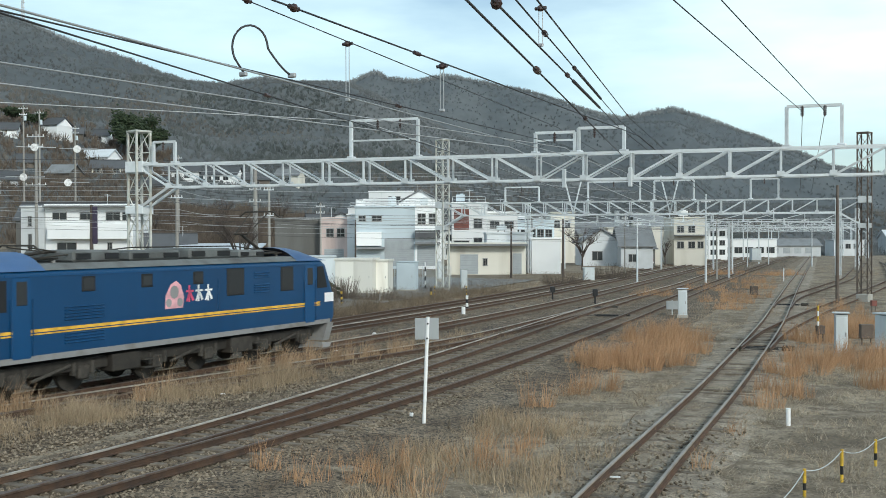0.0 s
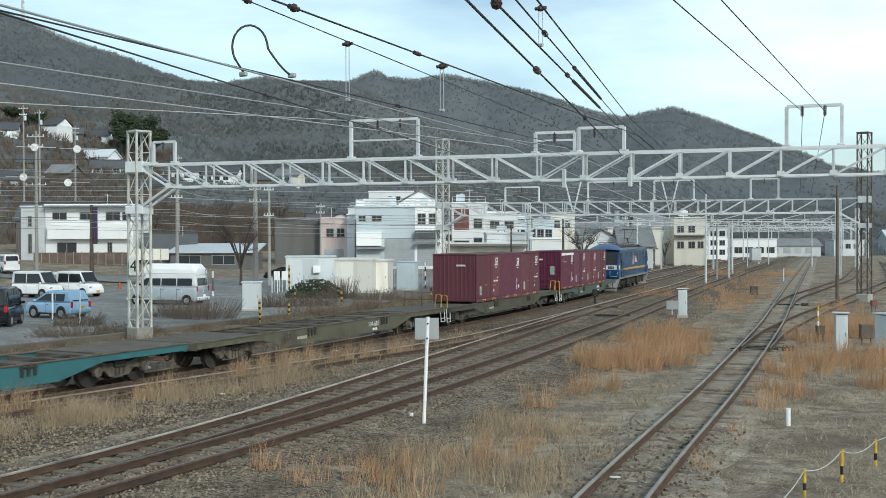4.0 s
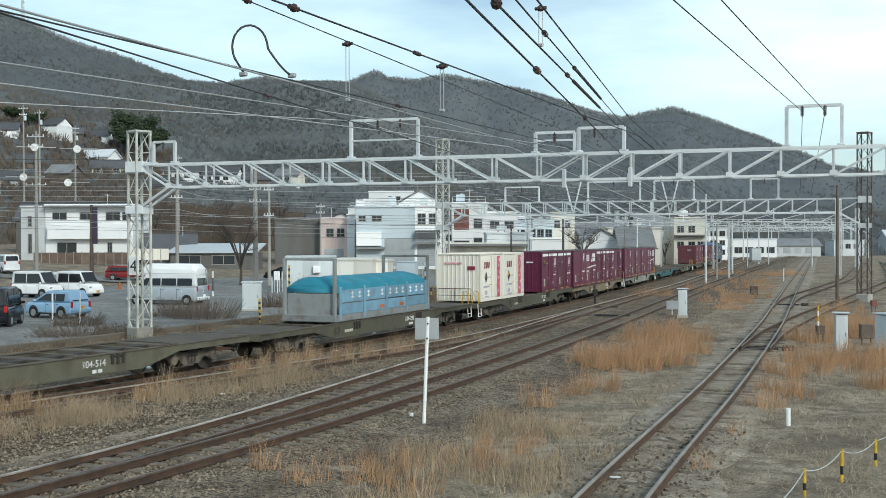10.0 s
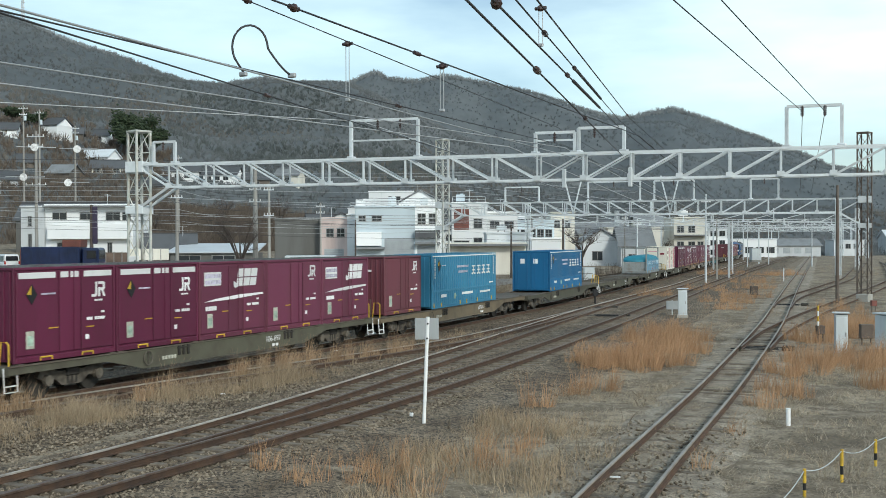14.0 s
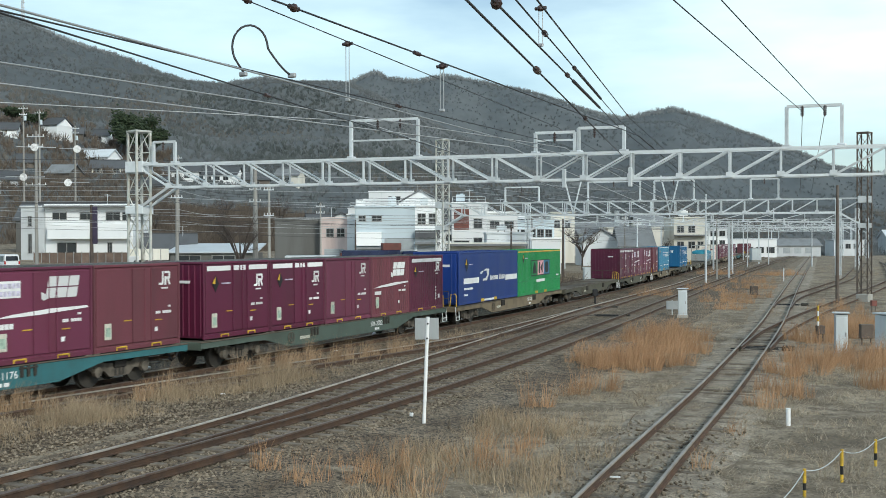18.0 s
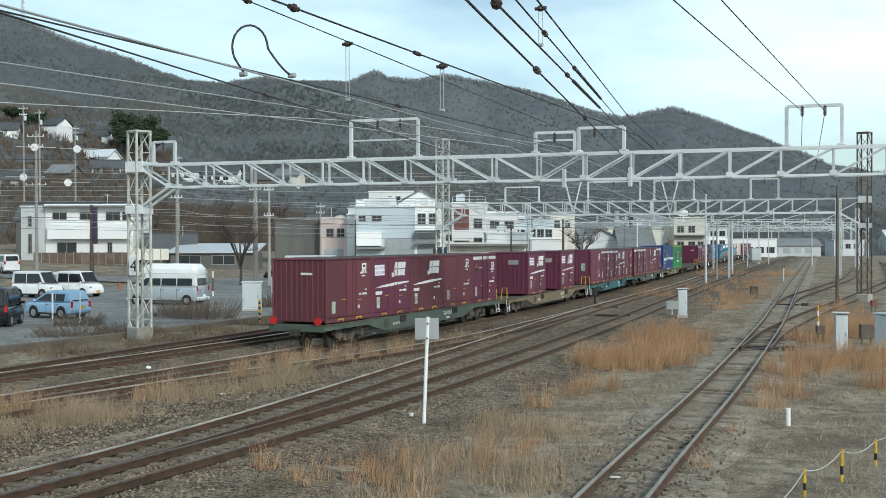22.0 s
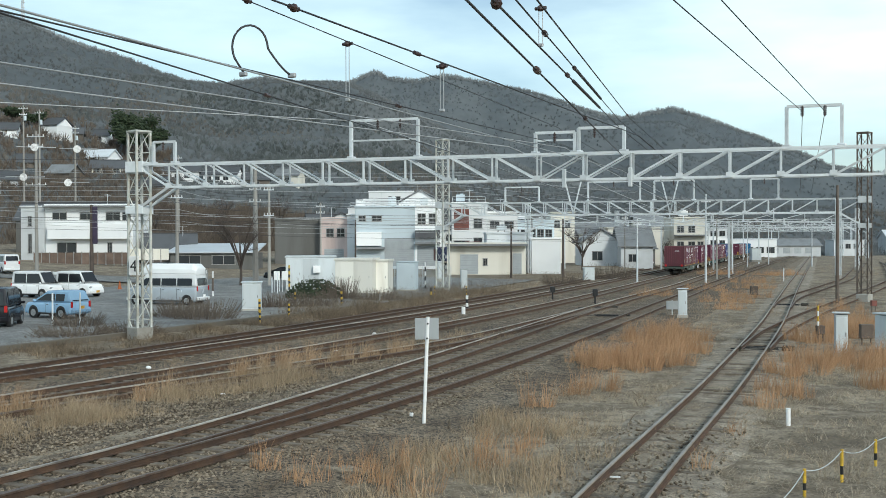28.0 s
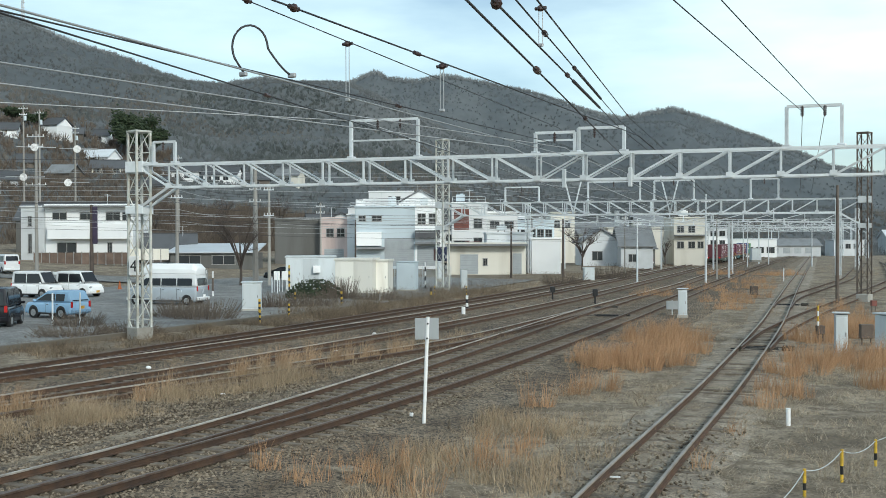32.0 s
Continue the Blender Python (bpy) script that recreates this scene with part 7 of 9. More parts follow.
cabinet("slim white meter cabinet on a mast", -0.45, 96, 0.45, 0.4, 1.6, M_GREYBOX, 0.06, 1, z=0.5)
cabinet("grey steel cabinet near the railway building", 15.5, 122, 1.15, 0.8, 1.45, M_GREYBOX, 0.06, 1)
cabinet("pale grey tall cabinet between the tracks", 13.55, 64.2, 0.52, 0.45, 1.62, M_GREYBOX, 0.05, 1, turn=-14)
cabinet("pale grey tall cabinet beside the siding", 14.95, 42.4, 0.46, 0.42, 1.62, M_GREYBOX, 0.05, 1, turn=-14)
cabinet("grey box cabinet on posts far along the line", 49.4, 178, 1.6, 1.0, 2.0, M_GREYBOX, 0.06, 1, z=0.3)
cabinet("grey steel cabinet half hidden in russet grass", 17.45, 43.2, 0.9, 0.9, 1.5, M_GREYBOX, 0.06, 1, turn=25)


# utility poles
def pole(label, a, b, z0, h, r, material, arms=(), group="utility poles", transformer=False, name="utility_pole"):
    g = empty(name, label, "pole", group)
    x, y = axis(a, b)
    g.matrix_basis = pose(x, y, z0, 0, 0, YAW)
    part("shaft", Kit().rod((0, 0, -0.8), (0, 0, h), r, 10, r * 0.62), material, g)
    for z, w in arms:
        arm = part("cross_arm", Kit().box((0, -0.12, z), (w, 0.09, 0.09), 0.01), M_GALV, g)
        for i in range(4):
            part("insulator", Kit().rod((-w / 2 + 0.1 + i * (w - 0.2) / 3, -0.12, z + 0.04), (-w / 2 + 0.1 + i * (w - 0.2) / 3, -0.12, z + 0.24), 0.05, 6), M_INSUL_W, arm)
    if transformer:
        part("transformer", Kit().rod((0.35, -0.2, h - 2.6), (0.35, -0.2, h - 1.8), 0.24, 12), M_BLUEWALL, g, "pale blue transformer can")
    return g


banner = pole("dark brown pole with a purple notice beside the white house", -37.9, 120, 0.3, 7.6, 0.24, M_POLE_DK)
part("notice", Kit().box((0.45, -0.2, 5.4), (0.55, 0.06, 4.0), 0.02), mat("purple_notice_paint", (0.055, 0.038, 0.08), 0.6, 0, 0.1, 1.0, 20, 0.02), banner, "tall narrow purple notice")
pole("concrete utility pole with several cross arms", -42.0, 115, 0.2, 15.2, 0.2, M_POLE, ((14.6, 1.8), (13.6, 1.6), (9.6, 2.2)))
pole("pale concrete utility pole on the slope", -66.0, 200, 6.0, 18.5, 0.2, M_POLE, ((18.0, 1.6), (17.2, 1.4)), transformer=True)
pole("concrete utility pole on the slope", -71.5, 190, 5.0, 22.0, 0.2, M_POLE, ((21.4, 1.6), (20.4, 1.4)), transformer=True)
pole("concrete utility pole on the slope", -69.5, 192, 5.0, 21.5, 0.2, M_POLE, ((20.9, 1.6),), transformer=True)
pole("concrete utility pole behind the roofs", -47.0, 198, 3.0, 16.0, 0.18, M_POLE, ((15.5, 1.4),))
pole("short concrete pole carrying cables", -25.8, 108, -0.2, 10.0, 0.2, M_POLE, ((9.5, 1.2), (8.4, 1.2)))
pole("short concrete pole carrying cables", -18.2, 108, -0.2, 11.6, 0.3, M_POLE, ((9.2, 1.2), (8.0, 1.2)))
pole("slim pale steel pole beside a concrete one", -16.4, 105, -0.2, 9.6, 0.17, M_POLE, ((9.0, 1.0), (6.6, 1.0)))
pole("pale steel pole beside the dark hall", -16.5, 150, 0.0, 9.0, 0.16, M_POLE, ((8.5, 1.2), (7.6, 1.2)))
pole("dark pole at the works corner", -11.4, 145, 0.0, 6.6, 0.14, M_POLE_DK)
pole("dark pole before the railway building", 7.6, 124, -0.2, 6.2, 0.13, M_POLE_DK)
pole("dark pole at the end of the railway building", 13.6, 126, -0.2, 6.5, 0.16, M_POLE_DK)
pole("rusty signal pole at the yard edge", 28.0, 79, -0.3, 8.2, 0.14, M_RUSTY, (), "")
pole("slim pale steel pole between the tracks", 27.4, 116, -0.3, 9.0, 0.13, M_GALV, ((8.2, 1.0),))
for i, (a, b, h) in enumerate(((31.5, 128, 6.6), (38.5, 148, 6.6), (20.6, 118, 6.4), (44.0, 170, 6.6), (52, 190, 7), (60, 205, 7), (24.5, 150, 7.5), (63.0, 190, 7.0), (-58, 145, 11), (12.0, 150, 8.0), (17.5, 160, 8.5))):
    pole("thin grey line pole far down the yard", a, b, -0.2, h, 0.11, M_GALV if i % 3 else M_POLE, ((h - 0.6, 0.9),))


# ---- vehicles ----
M_CARWHITE = mat("white_car_paint", (0.78, 0.79, 0.80), 0.2, 0, 0.02, 1, 20, 0.0, second=(0.725, 0.735, 0.744))
M_CARBLUE = mat("powder_blue_car_paint", (0.27, 0.43, 0.60), 0.2, 0, 0.02, 1, 20, 0.0, second=(0.251, 0.400, 0.558))
M_CARBLACK = mat("black_car_paint", (0.012, 0.012, 0.016), 0.12, 0, 0.02, 1, 20, 0.0, second=(0.011, 0.011, 0.015))
M_CARGREY = mat("silver_grey_car_paint", (0.42, 0.46, 0.50), 0.25, 0.3, 0.02, 1, 20, 0.0, second=(0.391, 0.428, 0.465))
M_CARRED = mat("dark_red_car_paint", (0.22, 0.02, 0.025), 0.2, 0, 0.02, 1, 20, 0.0, second=(0.205, 0.019, 0.023))
M_TAILLIGHT = mat("red_lamp_lens", (0.45, 0.02, 0.02), 0.2, 0, 0.05, 4, 40, 0.0)
M_TRUCKBLUE = mat("dark_blue_truck_paint", (0.012, 0.022, 0.075), 0.35, 0, 0.08, 1, 20, 0.02)
M_BUMPER = mat("dark_plastic_trim", (0.03, 0.03, 0.032), 0.6, 0, 0.05, 3, 40, 0.03)


def loft(sections):
    """Skin through cross sections, each (y, half width low, half width high, z low, z belt, z top)."""
    k, rings = Kit(), []
    for y, wl, wh, zl, zb, zt in sections:
        rings.append([(-wl * 0.92, y, zl), (-wl, y, zl + 0.12), (-wl, y, zb), (-wh, y, zt - 0.08), (-wh * 0.86, y, zt), (wh * 0.86, y, zt), (wh, y, zt - 0.08), (wl, y, zb), (wl, y, zl + 0.12), (wl * 0.92, y, zl)])
    n = 10
    vs = [p for r in rings for p in r]
    fs = [(i * n + j, i * n + (j + 1) % n, (i + 1) * n + (j + 1) % n, (i + 1) * n + j) for i in range(len(rings) - 1) for j in range(n)]
    return k.add(vs, fs + [tuple(range(n)), tuple(range((len(rings) - 1) * n, len(rings) * n))[::-1]])


def soften(ob, width=0.06):
    """Round the folds of a sheet metal body."""
    b = ob.modifiers.new("rounding", "BEVEL")
    b.width, b.segments, b.limit_method, b.angle_limit = width, 3, "ANGLE", radians(14)
    ob.data.polygons.foreach_set("use_smooth", [True] * len(ob.data.polygons))
    return ob


def car(label, a, b, heading, paint, L, W, H, style, z=0.0, name="car", roof=None, lower=None):
    """Parked car; local +y is its front. style: van, kei, hatch, suv."""
    g = empty(name, label, "van" if style == "van" else "car", "parked cars")
    x, y = axis(a, b)
    g.matrix_basis = pose(x, y, z, 0, 0, YAW + heading)
    h, w = L / 2, W / 2
    belt = 1.22 if style == "van" else 1.05 if style in ("kei", "suv") else 0.90
    nose = {"van": (1.12, 1.2), "kei": (0.96, 1.0), "hatch": (0.86, 0.95), "suv": (0.82, 1.0)}[style]
    ws = {"van": 0.55, "kei": 0.6, "hatch": 0.72, "suv": 1.15}[style]       # bonnet length
    rs = {"van": 0.9, "kei": 0.5, "hatch": 1.0, "suv": 0.6}[style]         # windscreen run
    soften(part("body", loft([(-h, w * 0.94, w * 0.9, 0.3, belt * 0.75, belt), (-h + 0.12, w, w * 0.97, 0.22, belt * 0.8, belt), (h - ws, w, w * 0.97, 0.22, belt * 0.8, belt), (h - 0.18, w * 0.96, w * 0.9, 0.24, nose[0] * 0.8, nose[0]), (h, w * 0.86, w * 0.8, 0.34, nose[0] * 0.6, nose[0] * 0.82)]), lower or paint, g))
    rear = 0.12 if style in ("van", "kei", "suv") else 0.26
    soften(part("cabin", loft([(-h + 0.03, w * 0.95, w * 0.86, belt - 0.02, belt + 0.1, belt + 0.16), (-h + rear, w * 0.95, w * 0.84, belt - 0.02, belt + 0.12, H - 0.05), (-h + rear + 0.5, w * 0.96, w * 0.86, belt - 0.02, belt + 0.12, H), (h - ws - rs, w * 0.96, w * 0.86, belt - 0.02, belt + 0.12, H - 0.03), (h - ws + 0.02, w * 0.94, w * 0.88, belt - 0.02, belt + 0.03, belt + 0.06)]), roof or paint, g), 0.045)
    zl, zh = belt + 0.08, (belt + 0.56 if style == "van" else H - 0.2)
    y0, y1 = -h + rear + 0.18, h - ws - rs + 0.02
    nwin = 3 if style == "van" else 2

    def wall_x(z_):
        return w * (0.96 - 0.10 * max(0.0, z_ - belt - 0.12) / (H - 0.2 - belt))

    for s in (-1, 1):
        for i in range(nwin):
            ya, yb = y0 + (y1 - y0) * i / nwin + 0.04, y0 + (y1 - y0) * (i + 1) / nwin - 0.04
            xo, xi = s * (wall_x(zl) + 0.004), s * (wall_x(zh) + 0.004)
            part("side_window", Kit().add([(xo + s * o, ya, zl) for o in (0.0, 0.015)] + [(xo + s * o, yb + (rs * 0.72 if i == nwin - 1 else 0), zl) for o in (0.0, 0.015)] + [(xi + s * o, yb, zh) for o in (0.0, 0.015)] + [(xi + s * o, ya, zh) for o in (0.0, 0.015)], [(1, 3, 5, 7), (0, 6, 4, 2), (0, 2, 3, 1), (2, 4, 5, 3), (4, 6, 7, 5), (6, 0, 1, 7)]), M_CARGLASS, g)
        part("sill_trim", Kit().box((s * (w - 0.005), 0, 0.27), (0.03, L - 1.9, 0.09), 0.01), M_BUMPER, g)
        for yy in [y0 + (y1 - y0) * i / nwin for i in range(1, nwin + 1)]:
            part("door_seam", Kit().box((s * (w + 0.001), yy, belt * 0.62), (0.006, 0.018, belt * 0.6)), M_BUMPER, g)
            part("door_handle", Kit().box((s * (w + 0.01), yy - 0.16, belt * 0.86), (0.02, 0.14, 0.03), 0.006), M_BUMPER, g)
        part("mirror", Kit().box((s * (w + 0.1), h - ws - 0.25, belt + 0.08), (0.16, 0.1, 0.14), 0.03), paint, g)
        part("tail_lamp", Kit().box((s * (w * 0.86), -h - 0.005, belt - 0.12), (0.16, 0.05, 0.34), 0.02), M_TAILLIGHT, g, "red tail lamp")
        part("headlamp", Kit().box((s * (w * 0.74), h - 0.08, nose[0] * 0.78), (0.3, 0.14, 0.16), 0.04), M_WHEEL, g, "clear headlamp")
        for yy in (-h + 0.72, h - 0.78):
            wh_ = part("wheel", Kit().rod((s * (w - 0.18), yy, 0.3), (s * (w + 0.01), yy, 0.3), 0.3, 18), M_TYRE, g)
            part("wheel_arch", Kit().rod((s * (w - 0.2), yy, 0.34), (s * (w + 0.004), yy, 0.34), 0.365, 20), M_BUMPER, g)
            part("rim", Kit().rod((s * (w + 0.005), yy, 0.3), (s * (w + 0.025), yy, 0.3), 0.19, 14), M_WHEEL, wh_, "silver wheel rim")
    part("rear_window", Kit().add([(-w * 0.75, -h + 0.02, zl), (w * 0.75, -h + 0.02, zl), (w * 0.7, -h + rear - 0.02, zh), (-w * 0.7, -h + rear - 0.02, zh), (-w * 0.75, -h - 0.0, zl), (w * 0.75, -h - 0.0, zl), (w * 0.7, -h + rear - 0.05, zh), (-w * 0.7, -h + rear - 0.05, zh)], [(0, 1, 2, 3), (4, 7, 6, 5), (0, 4, 5, 1), (1, 5, 6, 2), (2, 6, 7, 3), (3, 7, 4, 0)]), M_CARGLASS, g)
    yb, yt = h - ws + 0.02, h - ws - rs
    part("windscreen", Kit().add([(-w * 0.84, yb + 0.02, belt + 0.08), (w * 0.84, yb + 0.02, belt + 0.08), (w * 0.76, yt + 0.05, H - 0.1), (-w * 0.76, yt + 0.05, H - 0.1), (-w * 0.84, yb + 0.0, belt + 0.1), (w * 0.84, yb + 0.0, belt + 0.1), (w * 0.76, yt + 0.02, H - 0.12), (-w * 0.76, yt + 0.02, H - 0.12)], [(0, 1, 2, 3), (4, 7, 6, 5), (0, 4, 5, 1), (1, 5, 6, 2), (2, 6, 7, 3), (3, 7, 4, 0)]), M_CARGLASS, g)
    part("rear_bumper", Kit().box((0, -h - 0.03, 0.42), (W * 0.94, 0.14, 0.24), 0.05), paint, g)
    part("front_bumper", Kit().box((0, h - 0.02, 0.4), (W * 0.88, 0.14, 0.26), 0.05), paint, g)
    part("plate", Kit().box((0, -h - 0.11, 0.62), (0.33, 0.02, 0.165)), M_GOLD if style in ("kei", "hatch") else M_WHITE, g, "plain number plate")
    part("plate", Kit().box((0, h + 0.055, 0.42), (0.33, 0.02, 0.165)), M_GOLD if style in ("kei", "hatch") else M_WHITE, g, "plain number plate")
    return g


def lot(a, b):
    return land(*axis(a, b)) + 0.075


van = car("white and silver high-roof camper van with roof hatch", -18.7, 75.5, 76, M_CARWHITE, 5.2, 1.9, 2.12, "van", lot(-18.6, 75.5), "camper_van", None, M_CARGREY)
soften(part("high_roof", loft([(-2.52, 0.78, 0.62, 2.0, 2.25, 2.46), (-2.2, 0.84, 0.70, 2.0, 2.38, 2.74), (0.9, 0.84, 0.70, 2.0, 2.4, 2.78), (1.35, 0.80, 0.62, 2.0, 2.3, 2.62), (1.75, 0.70, 0.55, 2.0, 2.08, 2.2)]), M_CARWHITE, van, "white moulded high roof"), 0.1)
part("roof_hatch", Kit().box((0, 0.3, 2.79), (0.7, 1.2, 0.06), 0.02), M_BLACK, van)
part("rear_ladder", Kit().tube([(0.35, -2.68, 0.9), (0.35, -2.64, 2.4)], 0.02, 5).tube([(0.6, -2.68, 0.9), (0.6, -2.64, 2.4)], 0.02, 5), M_WHEEL, van)
car("white boxy compact van parked on asphalt", -31.0, 85, -110, M_CARWHITE, 3.7, 1.6, 2.02, "kei", lot(-30.9, 85))
car("white boxy compact van beside another", -28.1, 86, -116, M_CARWHITE, 3.6, 1.6, 1.98, "kei", lot(-28.2, 87))
car("powder blue small hatchback parked on asphalt", -21.8, 62.8, 63, M_CARBLUE, 3.6, 1.55, 1.56, "hatch", lot(-21.9, 62.8))
car("black boxy small car parked by the kerb", -22.9, 57.5, 8, M_CARBLACK, 3.7, 1.65, 2.0, "kei", lot(-22.6, 58.5))
car("dark car parked beyond the sheds", -16.8, 118, 90, M_CARBLACK, 4.2, 1.7, 1.45, "hatch", lot(-16.8, 118))
car("white saloon car under a black carport", 31.0, 176, 90, M_CARWHITE, 4.2, 1.7, 1.45, "hatch", -0.2)
tr_ = car("white light truck at the car park edge", -46.5, 118, 40, M_CARWHITE, 4.6, 1.7, 2.0, "van", lot(-46.5, 118), "light_truck")
cone = empty("traffic_cone", "orange traffic cone on the asphalt", "cone")
cone.matrix_basis = pose(*axis(-28.5, 98), lot(-28.5, 98), 0, 0, 0)
part("body", Kit().rod((0, 0, 0), (0, 0, 0.75), 0.18, 12, 0.04), M_ORANGE, cone)
part("base", Kit().box((0, 0, 0.02), (0.42, 0.42, 0.05), 0.01), M_ORANGE, cone)


# vehicles that pass along the road behind the car park
def dump_truck():
    g = empty("dump_truck", "dark blue tipper truck driving along the road", "truck")
    part("chassis", Kit().box((0, -0.6, 0.75), (0.9, 7.2, 0.3), 0.03), M_BLACK, g)
    part("tipper_body", Kit().box((0, -1.7, 2.2), (2.4, 6.0, 1.9), 0.06), M_TRUCKBLUE, g)
    for i in range(7):
        part("body_rib", Kit().box((1.22, -4.5 + i * 0.92, 2.2), (0.08, 0.12, 1.8), 0.01), M_TRUCKBLUE, g)
    part("cab", Kit().box((0, 2.35, 1.9), (2.35, 1.8, 2.3), 0.2), M_TRUCKBLUE, g)
    part("front_board", Kit().box((0, 0.45, 3.5), (2.2, 1.9, 0.75), 0.05), M_REDBROWN, g, "dull red raised front board")
    part("windscreen", Kit().box((0, 3.24, 2.35), (2.0, 0.06, 0.9), 0.02), M_CARGLASS, g)
    for s in (-1, 1):
        part("side_window", Kit().box((s * 1.175, 2.5, 2.35), (0.04, 0.95, 0.8), 0.02), M_CARGLASS, g)
        part("mirror", Kit().box((s * 1.32, 3.0, 2.2), (0.12, 0.1, 0.5), 0.02), M_BLACK, g)
        for y in (2.2, -2.0, -3.3):
            wh_ = part("wheel", Kit().rod((s * 0.8, y, 0.5), (s * 1.13, y, 0.5), 0.5, 18), M_TYRE, g)
            part("rim", Kit().rod((s * 1.12, y, 0.5), (s * 1.15, y, 0.5), 0.28, 14), M_WHEEL, wh_)
    part("guard", Kit().box((1.1, 0.2, 0.7), (0.06, 2.2, 0.35), 0.02), M_RED, g)
    part("tail_board", Kit().box((0, -4.72, 2.1), (2.3, 0.1, 1.6), 0.02), M_REDBROWN, g)
    return g


TRUCK = dump_truck()
TRUCK_ROWS = [(0.0, -130.0, 114.5, -90), (13.0, -45.8, 114.5, -90), (13.6, -41.2, 114.5, -90), (14.4, -35.2, 114.5, -90), (16.5, -13.8, 114.5, -90), (17.2, -9.4, 114.5, -88), (18.2, -5.2, 115.5, -75), (19.2, -2.6, 125.0, -10), (20.4, -2.0, 146.0, -5), (21.6, 3.5, 153.0, -80), (32.0, 3.6, 153.0, -80)]
RED_CAR = car("dark red hatchback driving along the road", -150, 118, -90, M_CARRED, 4.0, 1.7, 1.5, "hatch", 0.3)
RED_ROWS = [(0.0, -150.0, 113.5, -90), (9.0, -47.5, 113.5, -90), (10.0, -32.2, 113.5, -90), (11.4, -17.0, 113.5, -90), (12.4, -8.0, 114.5, -80), (13.4, -2.6, 124.0, -15), (14.6, -1.6, 146.0, -5), (15.8, 6.5, 154.0, -85), (32.0, 6.6, 154.0, -85)]


def road_height(a, b):
    return max(land(*axis(a, b)), -0.27) + 0.09


rv, rf = [], []
for i in range(48):
    a = -190 + i * 4.0
    for q in (110, 113, 116, 119.5):
        x, y = axis(a, q)
        rv.append((x, y, road_height(a, q)))
for i in range(47):
    rf += [(i * 4 + j, (i + 1) * 4 + j, (i + 1) * 4 + j + 1, i * 4 + j + 1) for j in range(3)]
sheet("road", rv, rf, M_ASPHALT, "narrow grey asphalt road behind the car park", "road")


# ---- overhead wires ----
def cable(label, pts, r, material, sag=0.0, name="overhead_wire"):
    """Wire through support points, hanging a little between them."""
    out = []
    for a, b in zip(pts, pts[1:]):
        a, b = Vector(a), Vector(b)
        n = max(4, min(14, int((b - a).length / 4)))
        for i in range(n):
            f = i / n
            p = a.lerp(b, f)
            p.z -= sag * 4 * f * (1 - f)
            out.append(p)
    out.append(Vector(pts[-1]))
    return solid(name, Kit().tube(out, r, 5), material, label, "wire", "overhead wires", smooth=True)


def from_behind(near, far, more=0.5):
    """Start of a wire drawn on past the viewpoint."""
    n, f = Vector(near), Vector(far)
    return tuple(n + (n - f) * more)


def away(p, i, dz=0.0):
    """The same wire at the portals farther on."""
    return (p[0] - 10.0 * i, p[1] + 43.5 * i, p[2] + dz)


SUP = [
    ("dark catenary wire", (-4.58, 8.03, 6.3), (-16.24, 41.18, 7.5), 0.014, M_WIRE),
    ("dark catenary wire", (-5.70, 10.57, 6.9), (-16.35, 41.16, 8.6), 0.016, M_WIRE),
    ("dark catenary wire", (-6.53, 12.75, 7.4), (-16.35, 41.16, 8.89), 0.014, M_WIRE),
    ("dark catenary wire", (-6.70, 13.73, 7.6), (-15.92, 41.25, 8.92), 0.015, M_WIRE),
    ("thin dark feeder wire", (-7.13, 20.33, 8.9), (-9.66, 42.68, 8.95), 0.014, M_WIRE),
    ("thin dark feeder wire", (-6.33, 20.82, 8.9), (-8.88, 42.86, 8.93), 0.014, M_WIRE),
    ("thin dark catenary wire", (-15.14, 17.29, 9.2), (-18.77, 40.61, 8.68), 0.014, M_WIRE),
    ("dark catenary wire", (-11.10, 13.19, 8.0), (-15.60, 41.33, 8.24), 0.018, M_WIRE),
    ("dark feeder cable", (-12.16, 9.16, 7.2), (-23.04, 39.63, 7.78), 0.016, M_WIRE),
    ("dark feeder cable", (-12.10, 9.11, 7.2), (-18.44, 40.68, 7.93), 0.014, M_WIRE),
    ("pale catenary cable", (-17.85, 13.43, 7.6), (-18.44, 40.68, 7.84), 0.018, M_WIRE_PALE),
    ("pale catenary cable", (-26.40, 19.85, 8.6), (-20.70, 40.17, 7.95), 0.022, M_WIRE_PALE),
    ("pale feeder cable", (-35.23, 26.48, 9.3), (-26.94, 38.75, 9.2), 0.018, M_WIRE_PALE),
    ("pale contact wire", (-7.94, 11.09, 6.0), (-16.24, 41.18, 6.9), 0.010, M_WIRE_PALE),
]
for lab, near, far, r, m_ in SUP:
    cable(lab + " over the tracks", [from_behind(near, far), far, away(far, 1, -1.3), away(far, 2, -1.3), away(far, 4, -1.3)], r, m_)
# plain spans over the running lines beyond the first portal
for fx, zz in ((line_a, 5.2), (line_a, 6.2), (line_b, 5.2), (line_b, 6.25), (line_cl, 5.2), (line_cl, 6.2), (line_cr, 5.2), (line_cr, 6.2), (line_e, 5.3)):
    ys = (46, 80, 123, 167, 211, 255, 299)
    cable("grey contact wire over a track" if zz < 6 else "grey messenger wire over a track", [(fx(y), y, zz) for y in ys], 0.012, M_WIRE_PALE, 0.0 if zz < 6 else 0.5)
